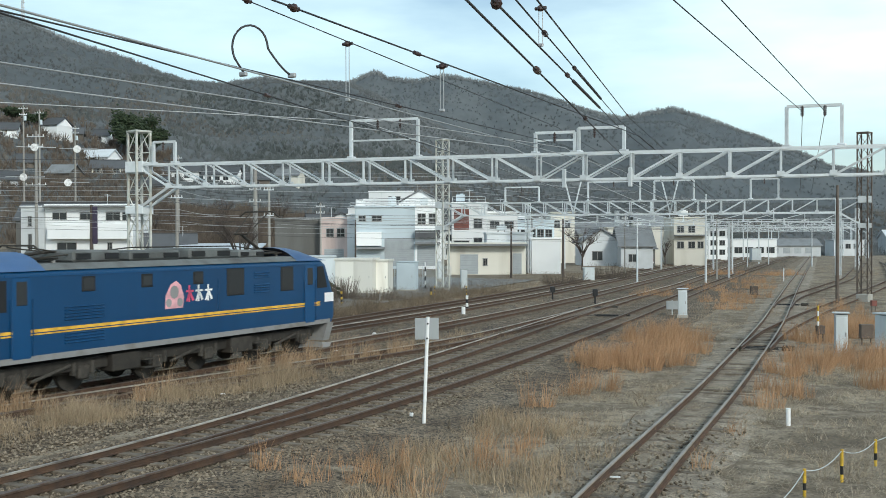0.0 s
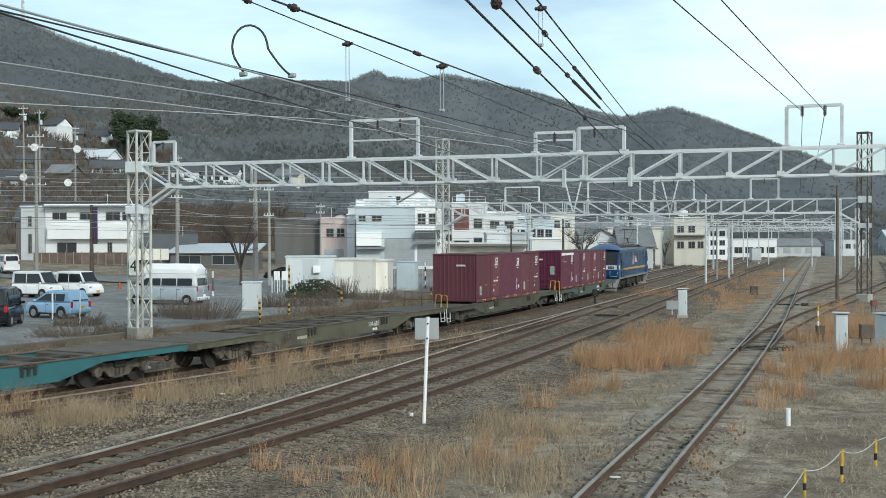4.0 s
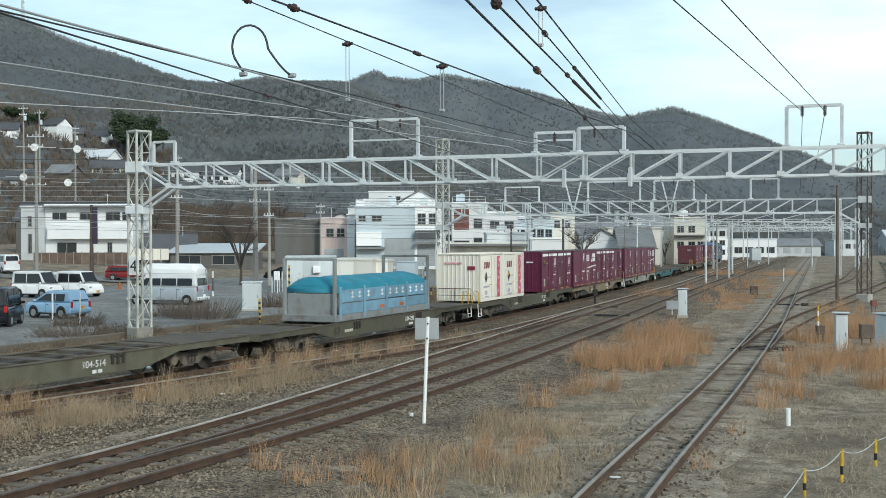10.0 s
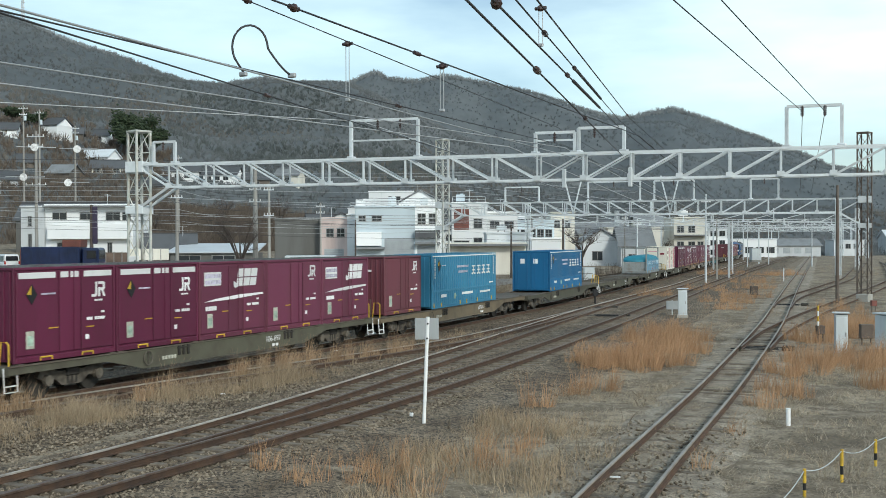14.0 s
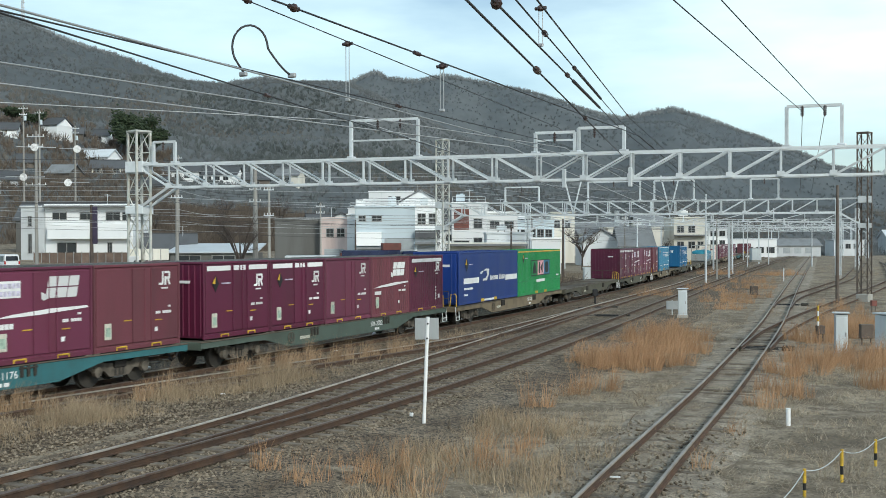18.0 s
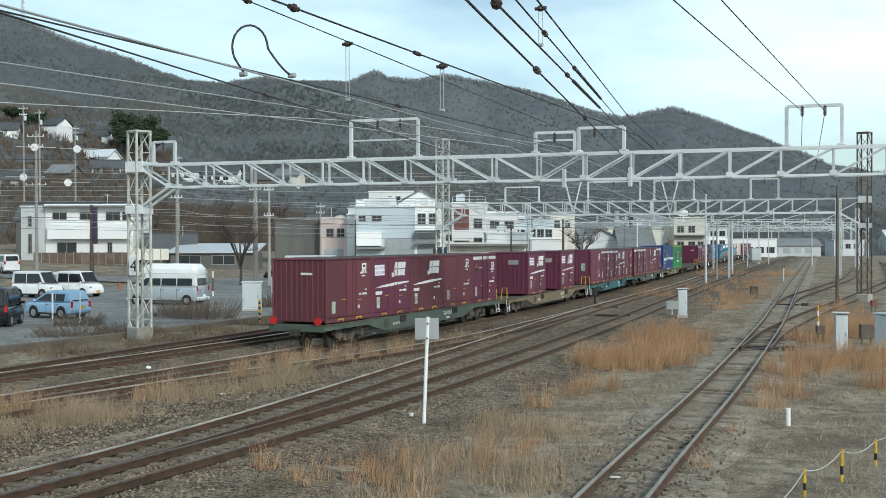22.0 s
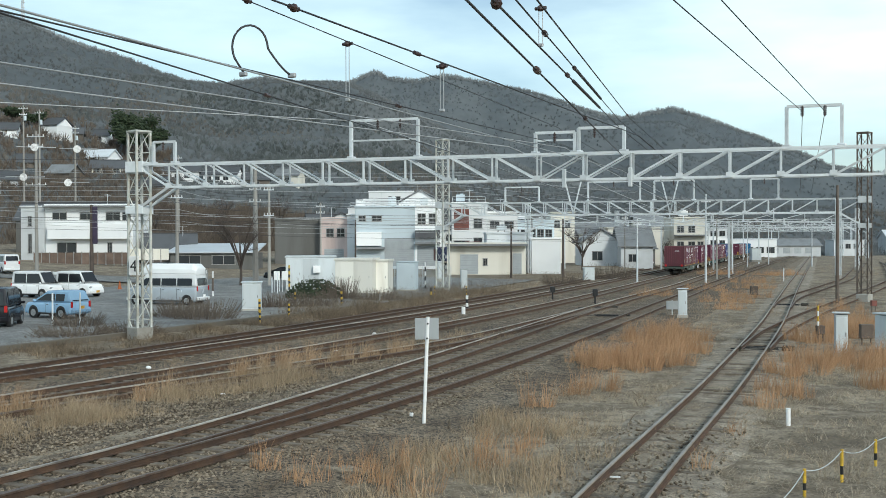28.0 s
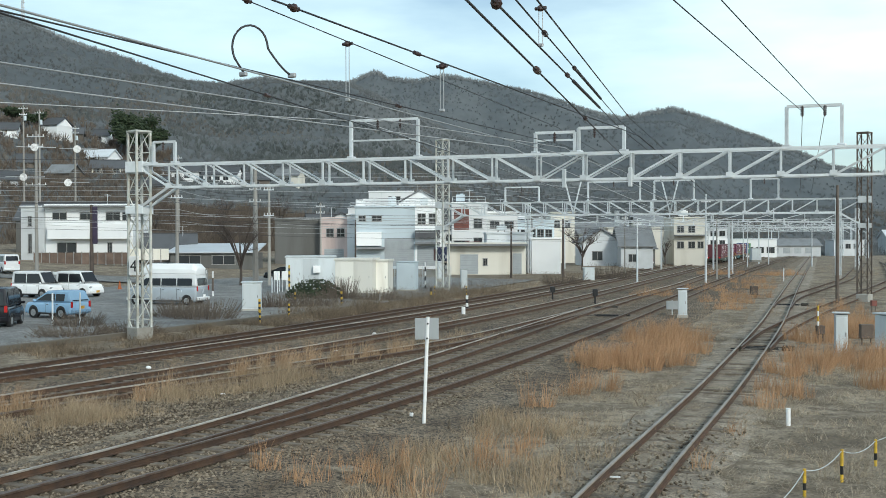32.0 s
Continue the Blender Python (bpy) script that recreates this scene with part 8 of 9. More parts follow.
# long lineside cables
for i, (za, zb) in enumerate(((9.9, 8.2), (9.4, 7.4), (8.4, 6.6), (7.5, 6.0), (6.9, 5.7), (6.4, 5.4))):
    a0, a1 = axis(-62, 100 + i * 2), axis(8, 104 + i * 3)
    cable("grey cable strung along the line's side", [(*axis(-110, 118 + i), za + 2), (*a0, za), (*axis(-25.8, 108), za - 0.4), (*axis(-17.5, 108), zb + 0.3), (*a1, zb), (*axis(30, 150), zb - 0.4)], 0.02, M_WIRE_PALE if i % 2 else M_WIRE, 0.35)

rng = random.Random(33)
for i in range(16):
    z = 4.6 + i * 0.42
    b_ = 100 + rng.uniform(-6, 10)
    cable("thin grey cable among the lineside wires", [(*axis(-58, b_ + 6), z + rng.uniform(0.4, 2.2)), (*axis(-25.8, b_), z + rng.uniform(-0.1, 0.5)), (*axis(2.0, b_ + 4), z + rng.uniform(-0.6, 0.1)), (*axis(24, b_ + 36), z - rng.uniform(0.2, 0.9))], 0.015, M_WIRE_PALE if i % 3 else M_WIRE, 0.25)
for i in range(7):
    z = 9.0 + i * 0.62
    cable("thin pale cable between tall concrete poles", [(*axis(-60, 96), z + rng.uniform(-0.3, 0.6)), (*axis(-42, 92), z), (*axis(-27.0, 52.0), 7.2 + i * 0.25)], 0.014, M_WIRE_PALE, 0.3)
for a_, b_, z in ((-22.0, 60, 9.2), (-19.7, 60, 9.1), (-22.6, 60, 7.6), (-20.2, 60, 7.3)):
    x_, y_ = axis(a_, b_)
    g = empty("disc_insulator", "white round insulator disc on a lineside cable", "insulator", "disc insulators")
    g.matrix_basis = pose(x_, y_, z, 0, 0, YAW + 20)
    part("disc", Kit().rod((0, -0.06, 0), (0, 0.06, 0), 0.2, 14), M_INSUL_W, g)
    part("pin", Kit().rod((0.0, 0, 0), (1.1, 0, 0.02), 0.03, 6).rod((0, 0, 0), (-0.9, 0, 0.02), 0.02, 6), M_WIRE_PALE, g)

# droppers, clamps and the jumper loop
HANG = [((-18.23, 25.54), 9.72, 8.15), ((-15.52, 26.16), 8.95, 7.75), ((-12.83, 26.77), 10.35, 9.38)]
for (x, y), zt, zb in HANG:
    g = empty("wire_hanger", "insulated wire hanger between two overhead wires", "hanger", "wire hangers")
    g.location = (x, y, 0)
    part("insulator", Kit().ball((0, 0, zt), 0.11, 10, 0.8).rod((-0.16, 0, zt), (0.16, 0, zt), 0.05, 6), M_INSUL, g)
    for s in (-0.055, 0.055):
        part("dropper", Kit().rod((s, 0, zt), (s, 0, zb), 0.012, 5), M_WIRE_PALE, g)
    part("clamp", Kit().box((0, 0, zb), (0.16, 0.07, 0.09), 0.02), M_WIRE_PALE, g)
lp = []
lo_a, lo_b = Vector((-11.0, 12.75, 6.72)), Vector((-10.45, 13.25, 6.72))
side = (lo_b - lo_a).normalized()
for i in range(25):
    f = i / 24
    ang = math.pi * (1.12 - 1.30 * f) if f < 0.62 else None
    if f < 0.62:
        c_ = lo_a + side * 0.10 + Vector((0, 0, 0.40))
        lp.append(c_ + side * (0.26 * math.cos(math.pi * (1.25 - 1.25 * f / 0.62))) + Vector((0, 0, 0.33 * math.sin(math.pi * (1.25 - 1.25 * f / 0.62)))))
    else:
        g_ = (f - 0.62) / 0.38
        lp.append(lo_a + side * (0.36 + 0.36 * g_) + Vector((0, 0, 0.40 * (1 - g_) ** 1.4)))
loop = empty("jumper_loop", "thick dark jumper loop clamped to a feeder cable", "cable")
part("cable", Kit().tube([lo_a + side * 0.02] + lp, 0.017, 6), M_WIRE, loop, "", True)
for p in (lo_a, lo_a + side * 0.72):
    part("clamp", Kit().box(p, (0.14, 0.06, 0.07), 0.015), M_WIRE_PALE, loop)
# turnbuckles and insulator strings on the fan of wires
for i, (k_, f) in enumerate(((0, 0.42), (1, 0.02), (1, 0.30), (2, 0.32), (3, 0.0), (3, 0.93), (0, 0.16), (2, 0.13), (7, 0.22), (6, 0.02), (7, 0.04), (9, 0.44), (8, 0.32))):
    n_, f_ = Vector(SUP[k_][1]), Vector(SUP[k_][2])
    p, d = n_.lerp(f_, f), (f_ - n_).normalized()
    kk = Kit().rod(p - d * 0.14, p + d * 0.14, 0.045, 8).ball(p, 0.075 if i in (1, 4, 9, 10) else 0.05, 8)
    solid("wire_insulator", kk, M_INSUL, "dark brown insulator on an overhead wire", "insulator", "wire insulators")
for k_, f0, f1 in ((1, 0.34, 0.62), (2, 0.33, 0.62)):
    n_, f_ = Vector(SUP[k_][1]), Vector(SUP[k_][2])
    solid("tension_rod", Kit().rod(n_.lerp(f_, f0), n_.lerp(f_, f1), 0.035, 8), M_WIRE, "dark thick tension rod on an overhead wire", "rod", "wire insulators")


# ---- small things beside the tracks ----
def ground_at(x, y):
    return land(x, y)


sp = empty("sign_post", "leaning white post carrying a blank grey board", "sign")
sp.matrix_basis = pose(-14.22, 23.06, -0.27, 0, 2.3, YAW)
part("post", Kit().rod((0, 0, -0.2), (0, 0, 2.62), 0.045, 10), M_WHITE, sp)
for z in (2.46, 2.1):
    part("bolt", Kit().rod((0, -0.05, z), (0, -0.065, z), 0.025, 8), M_BLACK, sp)
bd = empty("blank_board", "blank grey board seen from behind on a short post", "sign")
bd.matrix_basis = pose(*axis(-0.70, 47.4), -0.33, 0, 0, YAW)
part("board", Kit().box((0, 0, 0.72), (1.02, 0.04, 0.92), 0.01), M_BOARD, bd)
part("post", Kit().rod((0.05, 0.06, -0.2), (0.05, 0.06, 1.1), 0.035, 8), M_GALV, bd)
bd = empty("blank_board", "small blank grey board on a thin post", "sign")
bd.matrix_basis = pose(*axis(13.6, 66), -0.40, 0, 0, YAW)
part("board", Kit().box((0, 0, 0.62), (0.72, 0.04, 0.5), 0.01), M_BOARD, bd)
part("post", Kit().rod((0, 0.06, -0.2), (0, 0.06, 0.9), 0.03, 8), M_GALV, bd)


def marker(label, x, y, h, r, bands, name="marker_post"):
    """Short post in bands of colour."""
    g = empty(name, label, "marker", "marker posts")
    z0 = ground_at(x, y)
    g.matrix_basis = pose(x, y, z0, 0, 0, YAW)
    n = len(bands)
    part("stem", Kit().rod((0, 0, -0.15), (0, 0, 0.02), r, 10), M_CONC, g)
    for i, m_ in enumerate(bands):
        part("band", Kit().rod((0, 0, h * i / n), (0, 0, h * (i + 1) / n), r, 10), m_, g)
    return g


marker("short white plastic marker post in dry grass", -6.52, 27.35, 0.44, 0.055, (M_WHITE,))
marker("small white and black marker peg on ballast", *axis(-0.8, 27.8), 0.16, 0.05, (M_BLACK, M_WHITE))
YP = [(-4.43, 19.75, 0.5), (-4.11, 21.3, 0.62), (-3.84, 23.22, 0.55)]
for x, y, h in YP:
    marker("yellow and black rope post", x, y, h, 0.03, (M_YELLOW, M_BLACK, M_YELLOW, M_YELLOW))
rope = []
pts = [(-4.75, 18.3, -0.2)] + [(x, y, ground_at(x, y) + h - 0.03) for x, y, h in YP] + [(-3.5, 25.4, 0.55)]
for a, b in zip(pts, pts[1:]):
    for i in range(8):
        f = i / 8
        rope.append((a[0] + (b[0] - a[0]) * f, a[1] + (b[1] - a[1]) * f, a[2] + (b[2] - a[2]) * f - 0.5 * f * (1 - f)))
solid("rope", Kit().tube(rope + [pts[-1]], 0.009, 5), M_GALV, "slack grey rope strung between yellow posts", "rope", smooth=True)
for px_, py_ in ((-38.2, 45.5), (-40.0, 50.2), (-51.5, 68.0), (-49.5, 73.5), (-44.5, 73.8), (-43.2, 76.5)):
    marker("yellow and black striped warning post", px_, py_, 0.8, 0.05, (M_BLACK, M_YELLOW, M_BLACK, M_YELLOW, M_BLACK, M_YELLOW))
for a_, b_, h_, bands_ in ((-17.6, 85, 2.0, (M_WHITE, M_RUSTY, M_RUSTY, M_WHITE)), (-9.85, 74, 0.95, (M_BLACK, M_YELLOW, M_BLACK, M_YELLOW, M_BLACK, M_YELLOW)), (-10.9, 66, 0.95, (M_BLACK, M_YELLOW, M_BLACK, M_YELLOW, M_BLACK, M_YELLOW)), (-6.9, 75.5, 0.9, (M_YELLOW, M_BLACK, M_YELLOW, M_BLACK, M_YELLOW)), (-12.8, 92.5, 2.3, (M_GREYBOX, M_BLACK, M_YELLOW, M_BLACK, M_YELLOW, M_BLACK, M_YELLOW, M_BLACK, M_YELLOW)), (-1.55, 97, 2.4, (M_BLACK, M_WHITE, M_BLACK, M_WHITE, M_BLACK, M_WHITE)), (-0.9, 84, 0.8, (M_BLACK, M_YELLOW, M_BLACK))):
    marker("weathered striped warning post in brown weeds", *axis(a_, b_), h_, 0.07, bands_)
for a_, b_, h_ in ((-20.2, 57.5, 1.75), (-19.1, 58.5, 1.7), (-13.4, 90, 1.7), (-14.0, 91, 1.3)):
    marker("thin pale bollard post at the asphalt edge", *axis(a_, b_), h_, 0.045, (M_GALV,))
for a_, b_ in ((-13.75, 92), (-13.1, 92)):
    g = empty("notice_board", "small white notice board on two legs", "sign", "notice boards")
    g.matrix_basis = pose(*axis(a_, b_), -0.2, 0, 0, YAW)
    part("board", Kit().box((0, 0, 1.35), (0.5, 0.03, 0.75), 0.01), M_WHITE, g)
    for s in (-0.2, 0.2):
        part("leg", Kit().rod((s, 0.03, -0.2), (s, 0.03, 1.0), 0.02, 6), M_GALV, g)
g = empty("mesh_fence", "grey chain-link fence beside the transformer cabinet", "fence")
g.matrix_basis = pose(*axis(-4.3, 99), -0.2, 0, 0, YAW)
for i in range(5):
    part("post", Kit().rod((i * 1.25, 0, -0.3), (i * 1.25, 0, 1.9), 0.035, 6), M_GALV, g)
for z in (0.15, 1.85):
    part("rail", Kit().rod((0, 0, z), (5.0, 0, z), 0.025, 6), M_GALV, g)
k = Kit()
for i in range(34):
    x_ = -1.6 + i * 0.2
    k.bar((max(0, x_), 0, 0.15 + max(0, -x_)), (min(5.0, x_ + 1.7), 0, 0.15 + min(1.7, 5.0 - x_)), 0.014)
    k.bar((min(5.0, x_ + 1.7), 0.02, 0.15 + max(0, x_ - 3.3)), (max(0, x_), 0.02, 1.85 - max(0, -x_)), 0.014)
part("mesh", k, M_GALV, g)
marker("white rounded marker stone between tracks", -32.86, 57.83, 0.5, 0.12, (M_WHITE,))
marker("black and white striped marker post", -34.91, 61.9, 0.95, 0.09, (M_BLACK, M_WHITE, M_BLACK, M_WHITE))
marker("thin white post far along the siding", -30.06, 124.0, 1.5, 0.06, (M_WHITE,))
marker("yellow and white banded post with a dark box", -10.68, 50.17, 1.6, 0.04, (M_RUSTY, M_RUSTY, M_YELLOW, M_WHITE, M_YELLOW, M_WHITE, M_YELLOW))
for x, y in ((-26.6, 30.2), (-26.3, 36.0), (-28.0, 62.0), (-29.9, 44.0), (-21.7, 24.2), (-28.5, 28.0)):
    solid("marker_stone", Kit().ball((x, y, ground_at(x, y) + 0.06), 0.10, 10, 0.7), M_WHITE, "small white painted marker stone", "stone", "marker stones", smooth=True)
for x, y, w in ((-10.6, 50.2, 0.34), (-8.71, 50.34, 0.55), (-23.5, 87.5, 0.6), (-12.2, 73, 0.32)):
    g = empty("point_box", "rusty brown box on a short stand", "box", "lineside boxes")
    g.matrix_basis = pose(x, y, ground_at(x, y), 0, 0, YAW)
    part("box", Kit().box((0, 0, 0.55), (w, 0.3, w * 1.1), 0.02), M_RUSTY if w != 0.32 else M_REDBROWN, g)
    part("stand", Kit().bar((-w * 0.35, 0, -0.1), (-w * 0.35, 0, 0.45), 0.05).bar((w * 0.35, 0, -0.1), (w * 0.35, 0, 0.45), 0.05), M_RUSTY, g)
for x, y, h in ((-30.0, 71.13, 1.1), (-35.68, 76.42, 1.0)):
    g = empty("dwarf_signal", "small dark dwarf signal between tracks", "signal", "dwarf signals")
    g.matrix_basis = pose(x, y, ground_at(x, y), 0, 0, YAW)
    part("post", Kit().rod((0, 0, -0.1), (0, 0, h * 0.6), 0.06, 8), M_BLACK, g)
    part("head", Kit().box((0, 0, h * 0.8), (0.36, 0.22, h * 0.45), 0.05), M_BLACK, g)


# turnout rods and crossing frames on the siding
def branch(label, rows, y0, y1):
    track(label, lambda y: smoothed(rows, y, 3.0), y0, y1, head=M_RAILDULL, far=None)


branch("siding branching off to the right at a turnout", [(40, -11.1), (46.5, -12.2), (52, -13.15), (58, -13.75), (63, -14.3), (74, -15.15), (87, -15.95), (130, -19.5), (240, -38)], 44, 240)
branch("second siding branching off farther along", [(66, -16.3), (76.8, -18.55), (84, -19.85), (91, -20.65), (98, -21.3), (130, -24.5), (240, -42)], 72, 240)
branch("yard track along the far right of the sidings", [(80, -3.0), (110, -10.5), (170, -24.5), (240, -38.5)], 85, 240)
for (x, y, yaw_) in ((-12.1, 45.2, 12), (-18.6, 77.0, 12), (-28.6, 67.6, 14), (-25.0, 60.5, 14)):
    g = empty("point_rods", "dark oily point rods between rails", "point machine", "point machines")
    g.matrix_basis = pose(x, y, fall(y) - 0.12, 0, 0, yaw_)
    for i in range(3):
        part("rod", Kit().box((0.15 * i, i * 0.55 - 0.6, -0.03), (1.9 - 0.4 * (i % 2), 0.045, 0.04), 0.01), M_BLACK, g)
    part("machine_box", Kit().box((1.3, 0, -0.02), (0.5, 0.35, 0.2), 0.04), M_UNDER, g)
solid("litter", Kit().box((-7.75, 19.3, -0.16), (0.2, 0.1, 0.015), 0.008, Matrix.Rotation(0.4, 3, "Z")), M_WHITE, "crumpled white scrap lying between siding rails", "litter")


# ---- plants ----
def blades(name, spots, material, label, seed, lean=0.25, width=0.016, wind=0.0):
    """Grass: spots are (x, y, radius, blades, height); every blade a bent two-piece sliver."""
    rng = np.random.default_rng(seed)
    V, Fc, o = [], [], 0
    for x, y, r, n, h in spots:
        n = int(n)
        a, q = rng.random(n) * 2 * np.pi, np.sqrt(rng.random(n)) * r
        bx, by = x + q * np.cos(a), y + q * np.sin(a)
        hh = h * (0.25 + 0.85 * rng.random(n) ** 1.3)
        d = rng.normal(0, lean, (n, 2)) * hh[:, None] + np.stack([np.cos(a), np.sin(a)], 1) * 0.12 * hh[:, None] + rng.normal(0, lean * 0.5, 2)[None] * hh[:, None] + np.array([[wind, wind * 0.6]]) * (hh ** 1.5)[:, None]
        ya = rng.random(n) * np.pi
        wx, wy = np.cos(ya) * width / 2 * (0.7 + 0.8 * rng.random(n)), np.sin(ya) * width / 2
        zb = -0.30 + fall(y) + np.zeros(n)
        p0 = np.stack([bx - wx, by - wy, zb], 1)
        p1 = np.stack([bx + wx, by + wy, zb], 1)
        m0 = np.stack([bx + d[:, 0] * 0.35 - wx * 0.8, by + d[:, 1] * 0.35 - wy * 0.8, zb + hh * 0.62], 1)
        m1 = np.stack([bx + d[:, 0] * 0.35 + wx * 0.8, by + d[:, 1] * 0.35 + wy * 0.8, zb + hh * 0.62], 1)
        tp = np.stack([bx + d[:, 0], by + d[:, 1], zb + hh], 1)
        V.append(np.stack([p0, p1, m1, m0, tp], 1).reshape(-1, 3))
        i = o + np.arange(n) * 5
        Fc += [(int(k_), int(k_) + 1, int(k_) + 2, int(k_) + 3) for k_ in i] + [(int(k_) + 3, int(k_) + 2, int(k_) + 4) for k_ in i]
        o += n * 5
    me = bpy.data.meshes.new(name)
    me.from_pydata(np.concatenate(V).tolist(), [], Fc)
    me.materials.append(material)
    return tagged(new(name, me), label, "grass", "", "stuff")


TALL = [(-23.67, 27.35), (-23.82, 28.95), (-23.69, 29.38), (-24.29, 30.91), (-24.27, 31.91), (-23.68, 32.86), (-23.14, 33.59), (-23.08, 35.38), (-23.02, 22.34), (-23.97, 18.96), (-23.22, 18.88)]
RUS = [(-23.9, 17.6, 0.35), (-23.2, 18.0, 0.3), (-22.7, 22.1, 0.22), (-15.76, 37.71, 1.4), (-14.39, 36.45, 1.5), (-14.15, 38.6, 1.6), (-14.77, 42.89, 1.5), (-17.94, 46.8, 1.0), (-17.6, 50.5, 1.2), (-15.6, 44.5, 1.3), (-16.3, 48, 1.4), (-12.84, 30.72, 0.55), (-12.94, 29.31, 0.4), (-13.0, 26.83, 0.35), (-10.88, 20.82, 0.9), (-10.75, 21.63, 0.7), (-10.47, 19.07, 0.9), (-12.27, 16.87, 1.0), (-12.29, 18.02, 1.0), (-14.03, 17.03, 0.5), (-10.93, 16.57, 0.8), (-8.73, 37.77, 1.0), (-7.76, 32.24, 0.6), (-8.81, 41.58, 1.3), (-7.58, 40.26, 1.2), (-7.21, 42.47, 1.4), (-11.0, 50.52, 1.2), (-10.0, 54.5, 1.8), (-10.38, 57.98, 2.0), (-11.9, 63.9, 2.0), (-7.44, 25.1, 0.35), (-6.64, 21.27, 0.35), (-7.77, 29.8, 0.4), (-8.48, 33.18, 0.4), (-23.2, 79.66, 2.2), (-24.32, 88.15, 2.4), (-30.3, 96.5, 2.2), (-27.9, 104.2, 2.2), (-36.0, 146, 3.5), (-43.0, 145, 3.5), (-30.6, 85.3, 2.2), (-14.6, 74, 1.8), (-21.0, 72, 1.6), (-32.0, 118, 2.6), (-6.0, 36.0, 0.8), (-5.2, 47.0, 1.4), (-8.0, 66.0, 2.4), (-5.5, 58.0, 2.0)]
rng = random.Random(9)
spots = []
for x, y in TALL:
    for i in range(5):
        spots.append((x + rng.gauss(0, 0.2), y + rng.gauss(0, 0.35), 0.14, 80, rng.uniform(0.6, 1.3)))
blades("tan_grass", spots, leaf_material("feathery_tan_grass", (0.33, 0.205, 0.115), (0.52, 0.385, 0.255)), "feathery tan grass tufts beside the train's line", 14, 0.17, 0.008, 0.14)
spots = []
for x, y, r in RUS:
    far_ = math.hypot(x, y) > 60
    near_ = y < 26
    for i in range(int((6 if far_ else 6 if near_ else 13) * r * r) + 2):
        a, q = rng.uniform(0, 6.28), r * math.sqrt(rng.random())
        spots.append((x + q * math.cos(a), y + q * math.sin(a), 0.2, 30 if far_ else 34 if near_ else 60, rng.uniform(0.45, 1.25) * (0.75 if near_ else 1.0)))
blades("russet_grass", spots, M_RUSSET, "tall dry russet grass standing in tufts", 4, 0.24, 0.008, 0.10)

spots = []
# pale straw: along the line, the near foreground and the verge of the siding
def straw(x0, x1, y0, y1, count, h, fx=None, n=14, r=0.22, bare=0.0):
    for i in range(count):
        y = rng.uniform(y0, y1)
        x = rng.uniform(x0, x1) + (fx(y) if fx else 0)
        if noise.noise((x * 0.45, y * 0.45, 9.0)) > bare + rng.uniform(-0.35, 0.25):
            spots.append((x, y, r, n, h * rng.uniform(0.5, 1.3)))


straw(1.5, 5.0, 14, 48, 900, 0.42, line_b, 16)
straw(2.6, 4.4, 14, 29, 520, 0.62, line_b, 36, 0.25)
straw(3.2, 8.0, 9, 30, 800, 0.35, line_cr, 8, 0.25, 0.2)
straw(3.4, 7.4, 9, 25, 900, 0.48, line_cr, 24, 0.3, 0.1)
straw(0.9, 8.0, 14, 60, 260, 0.4, line_e, 10)
straw(-3.6, -1.6, 20, 80, 500, 0.3, line_b, 12)
straw(-7.2, -4.4, 16, 90, 1500, 0.32, line_a, 16)
straw(2.0, 8.0, 60, 140, 700, 0.4, line_cr, 10, 0.5)
straw(2.2, 5.0, 50, 110, 350, 0.4, line_b, 10, 0.4)
straw(2.0, 26.0, 62, 200, 1500, 0.55, line_e, 9, 0.7)
straw(-10.0, -4.6, 52, 135, 1900, 0.55, line_a, 13, 0.45, -0.1)
blades("straw_grass", spots, M_STRAW, "short pale straw grass over the ground", 6, 0.36, 0.009)

spots = []
straw(3.6, 8.5, 9, 34, 2200, 0.2, line_cr, 18, 0.2, 0.05)
straw(-4.5, -0.9, 12, 60, 2200, 0.19, line_e, 16, 0.2)
straw(-0.4, 0.4, 9, 70, 300, 0.2, line_e, 9)
straw(0.9, 9.0, 12, 44, 4600, 0.22, line_e, 18, 0.2)
straw(0.9, 9.0, 44, 70, 1000, 0.2, line_e, 10, 0.3)
blades("matted_grass", spots, leaf_material("matted_straw", (0.25, 0.203, 0.145), (0.50, 0.425, 0.325)), "flattened pale matted dry grass", 16, 1.15, 0.008)

spots = []
straw(-7.4, -4.2, 18, 62, 1500, 0.5, line_a, 18, 0.25, 0.0)
straw(-9.0, -3.6, 50, 84, 1000, 1.0, line_a, 18, 0.4, 0.12)
straw(-14.0, -5.0, 74, 130, 900, 0.9, line_a, 12, 0.6)
straw(2.4, 7.0, 12, 30, 160, 0.5, line_cr, 7)
blades("weeds", spots, M_WEED, "brown dead weeds along the kerb and bank", 8, 0.8, 0.014)


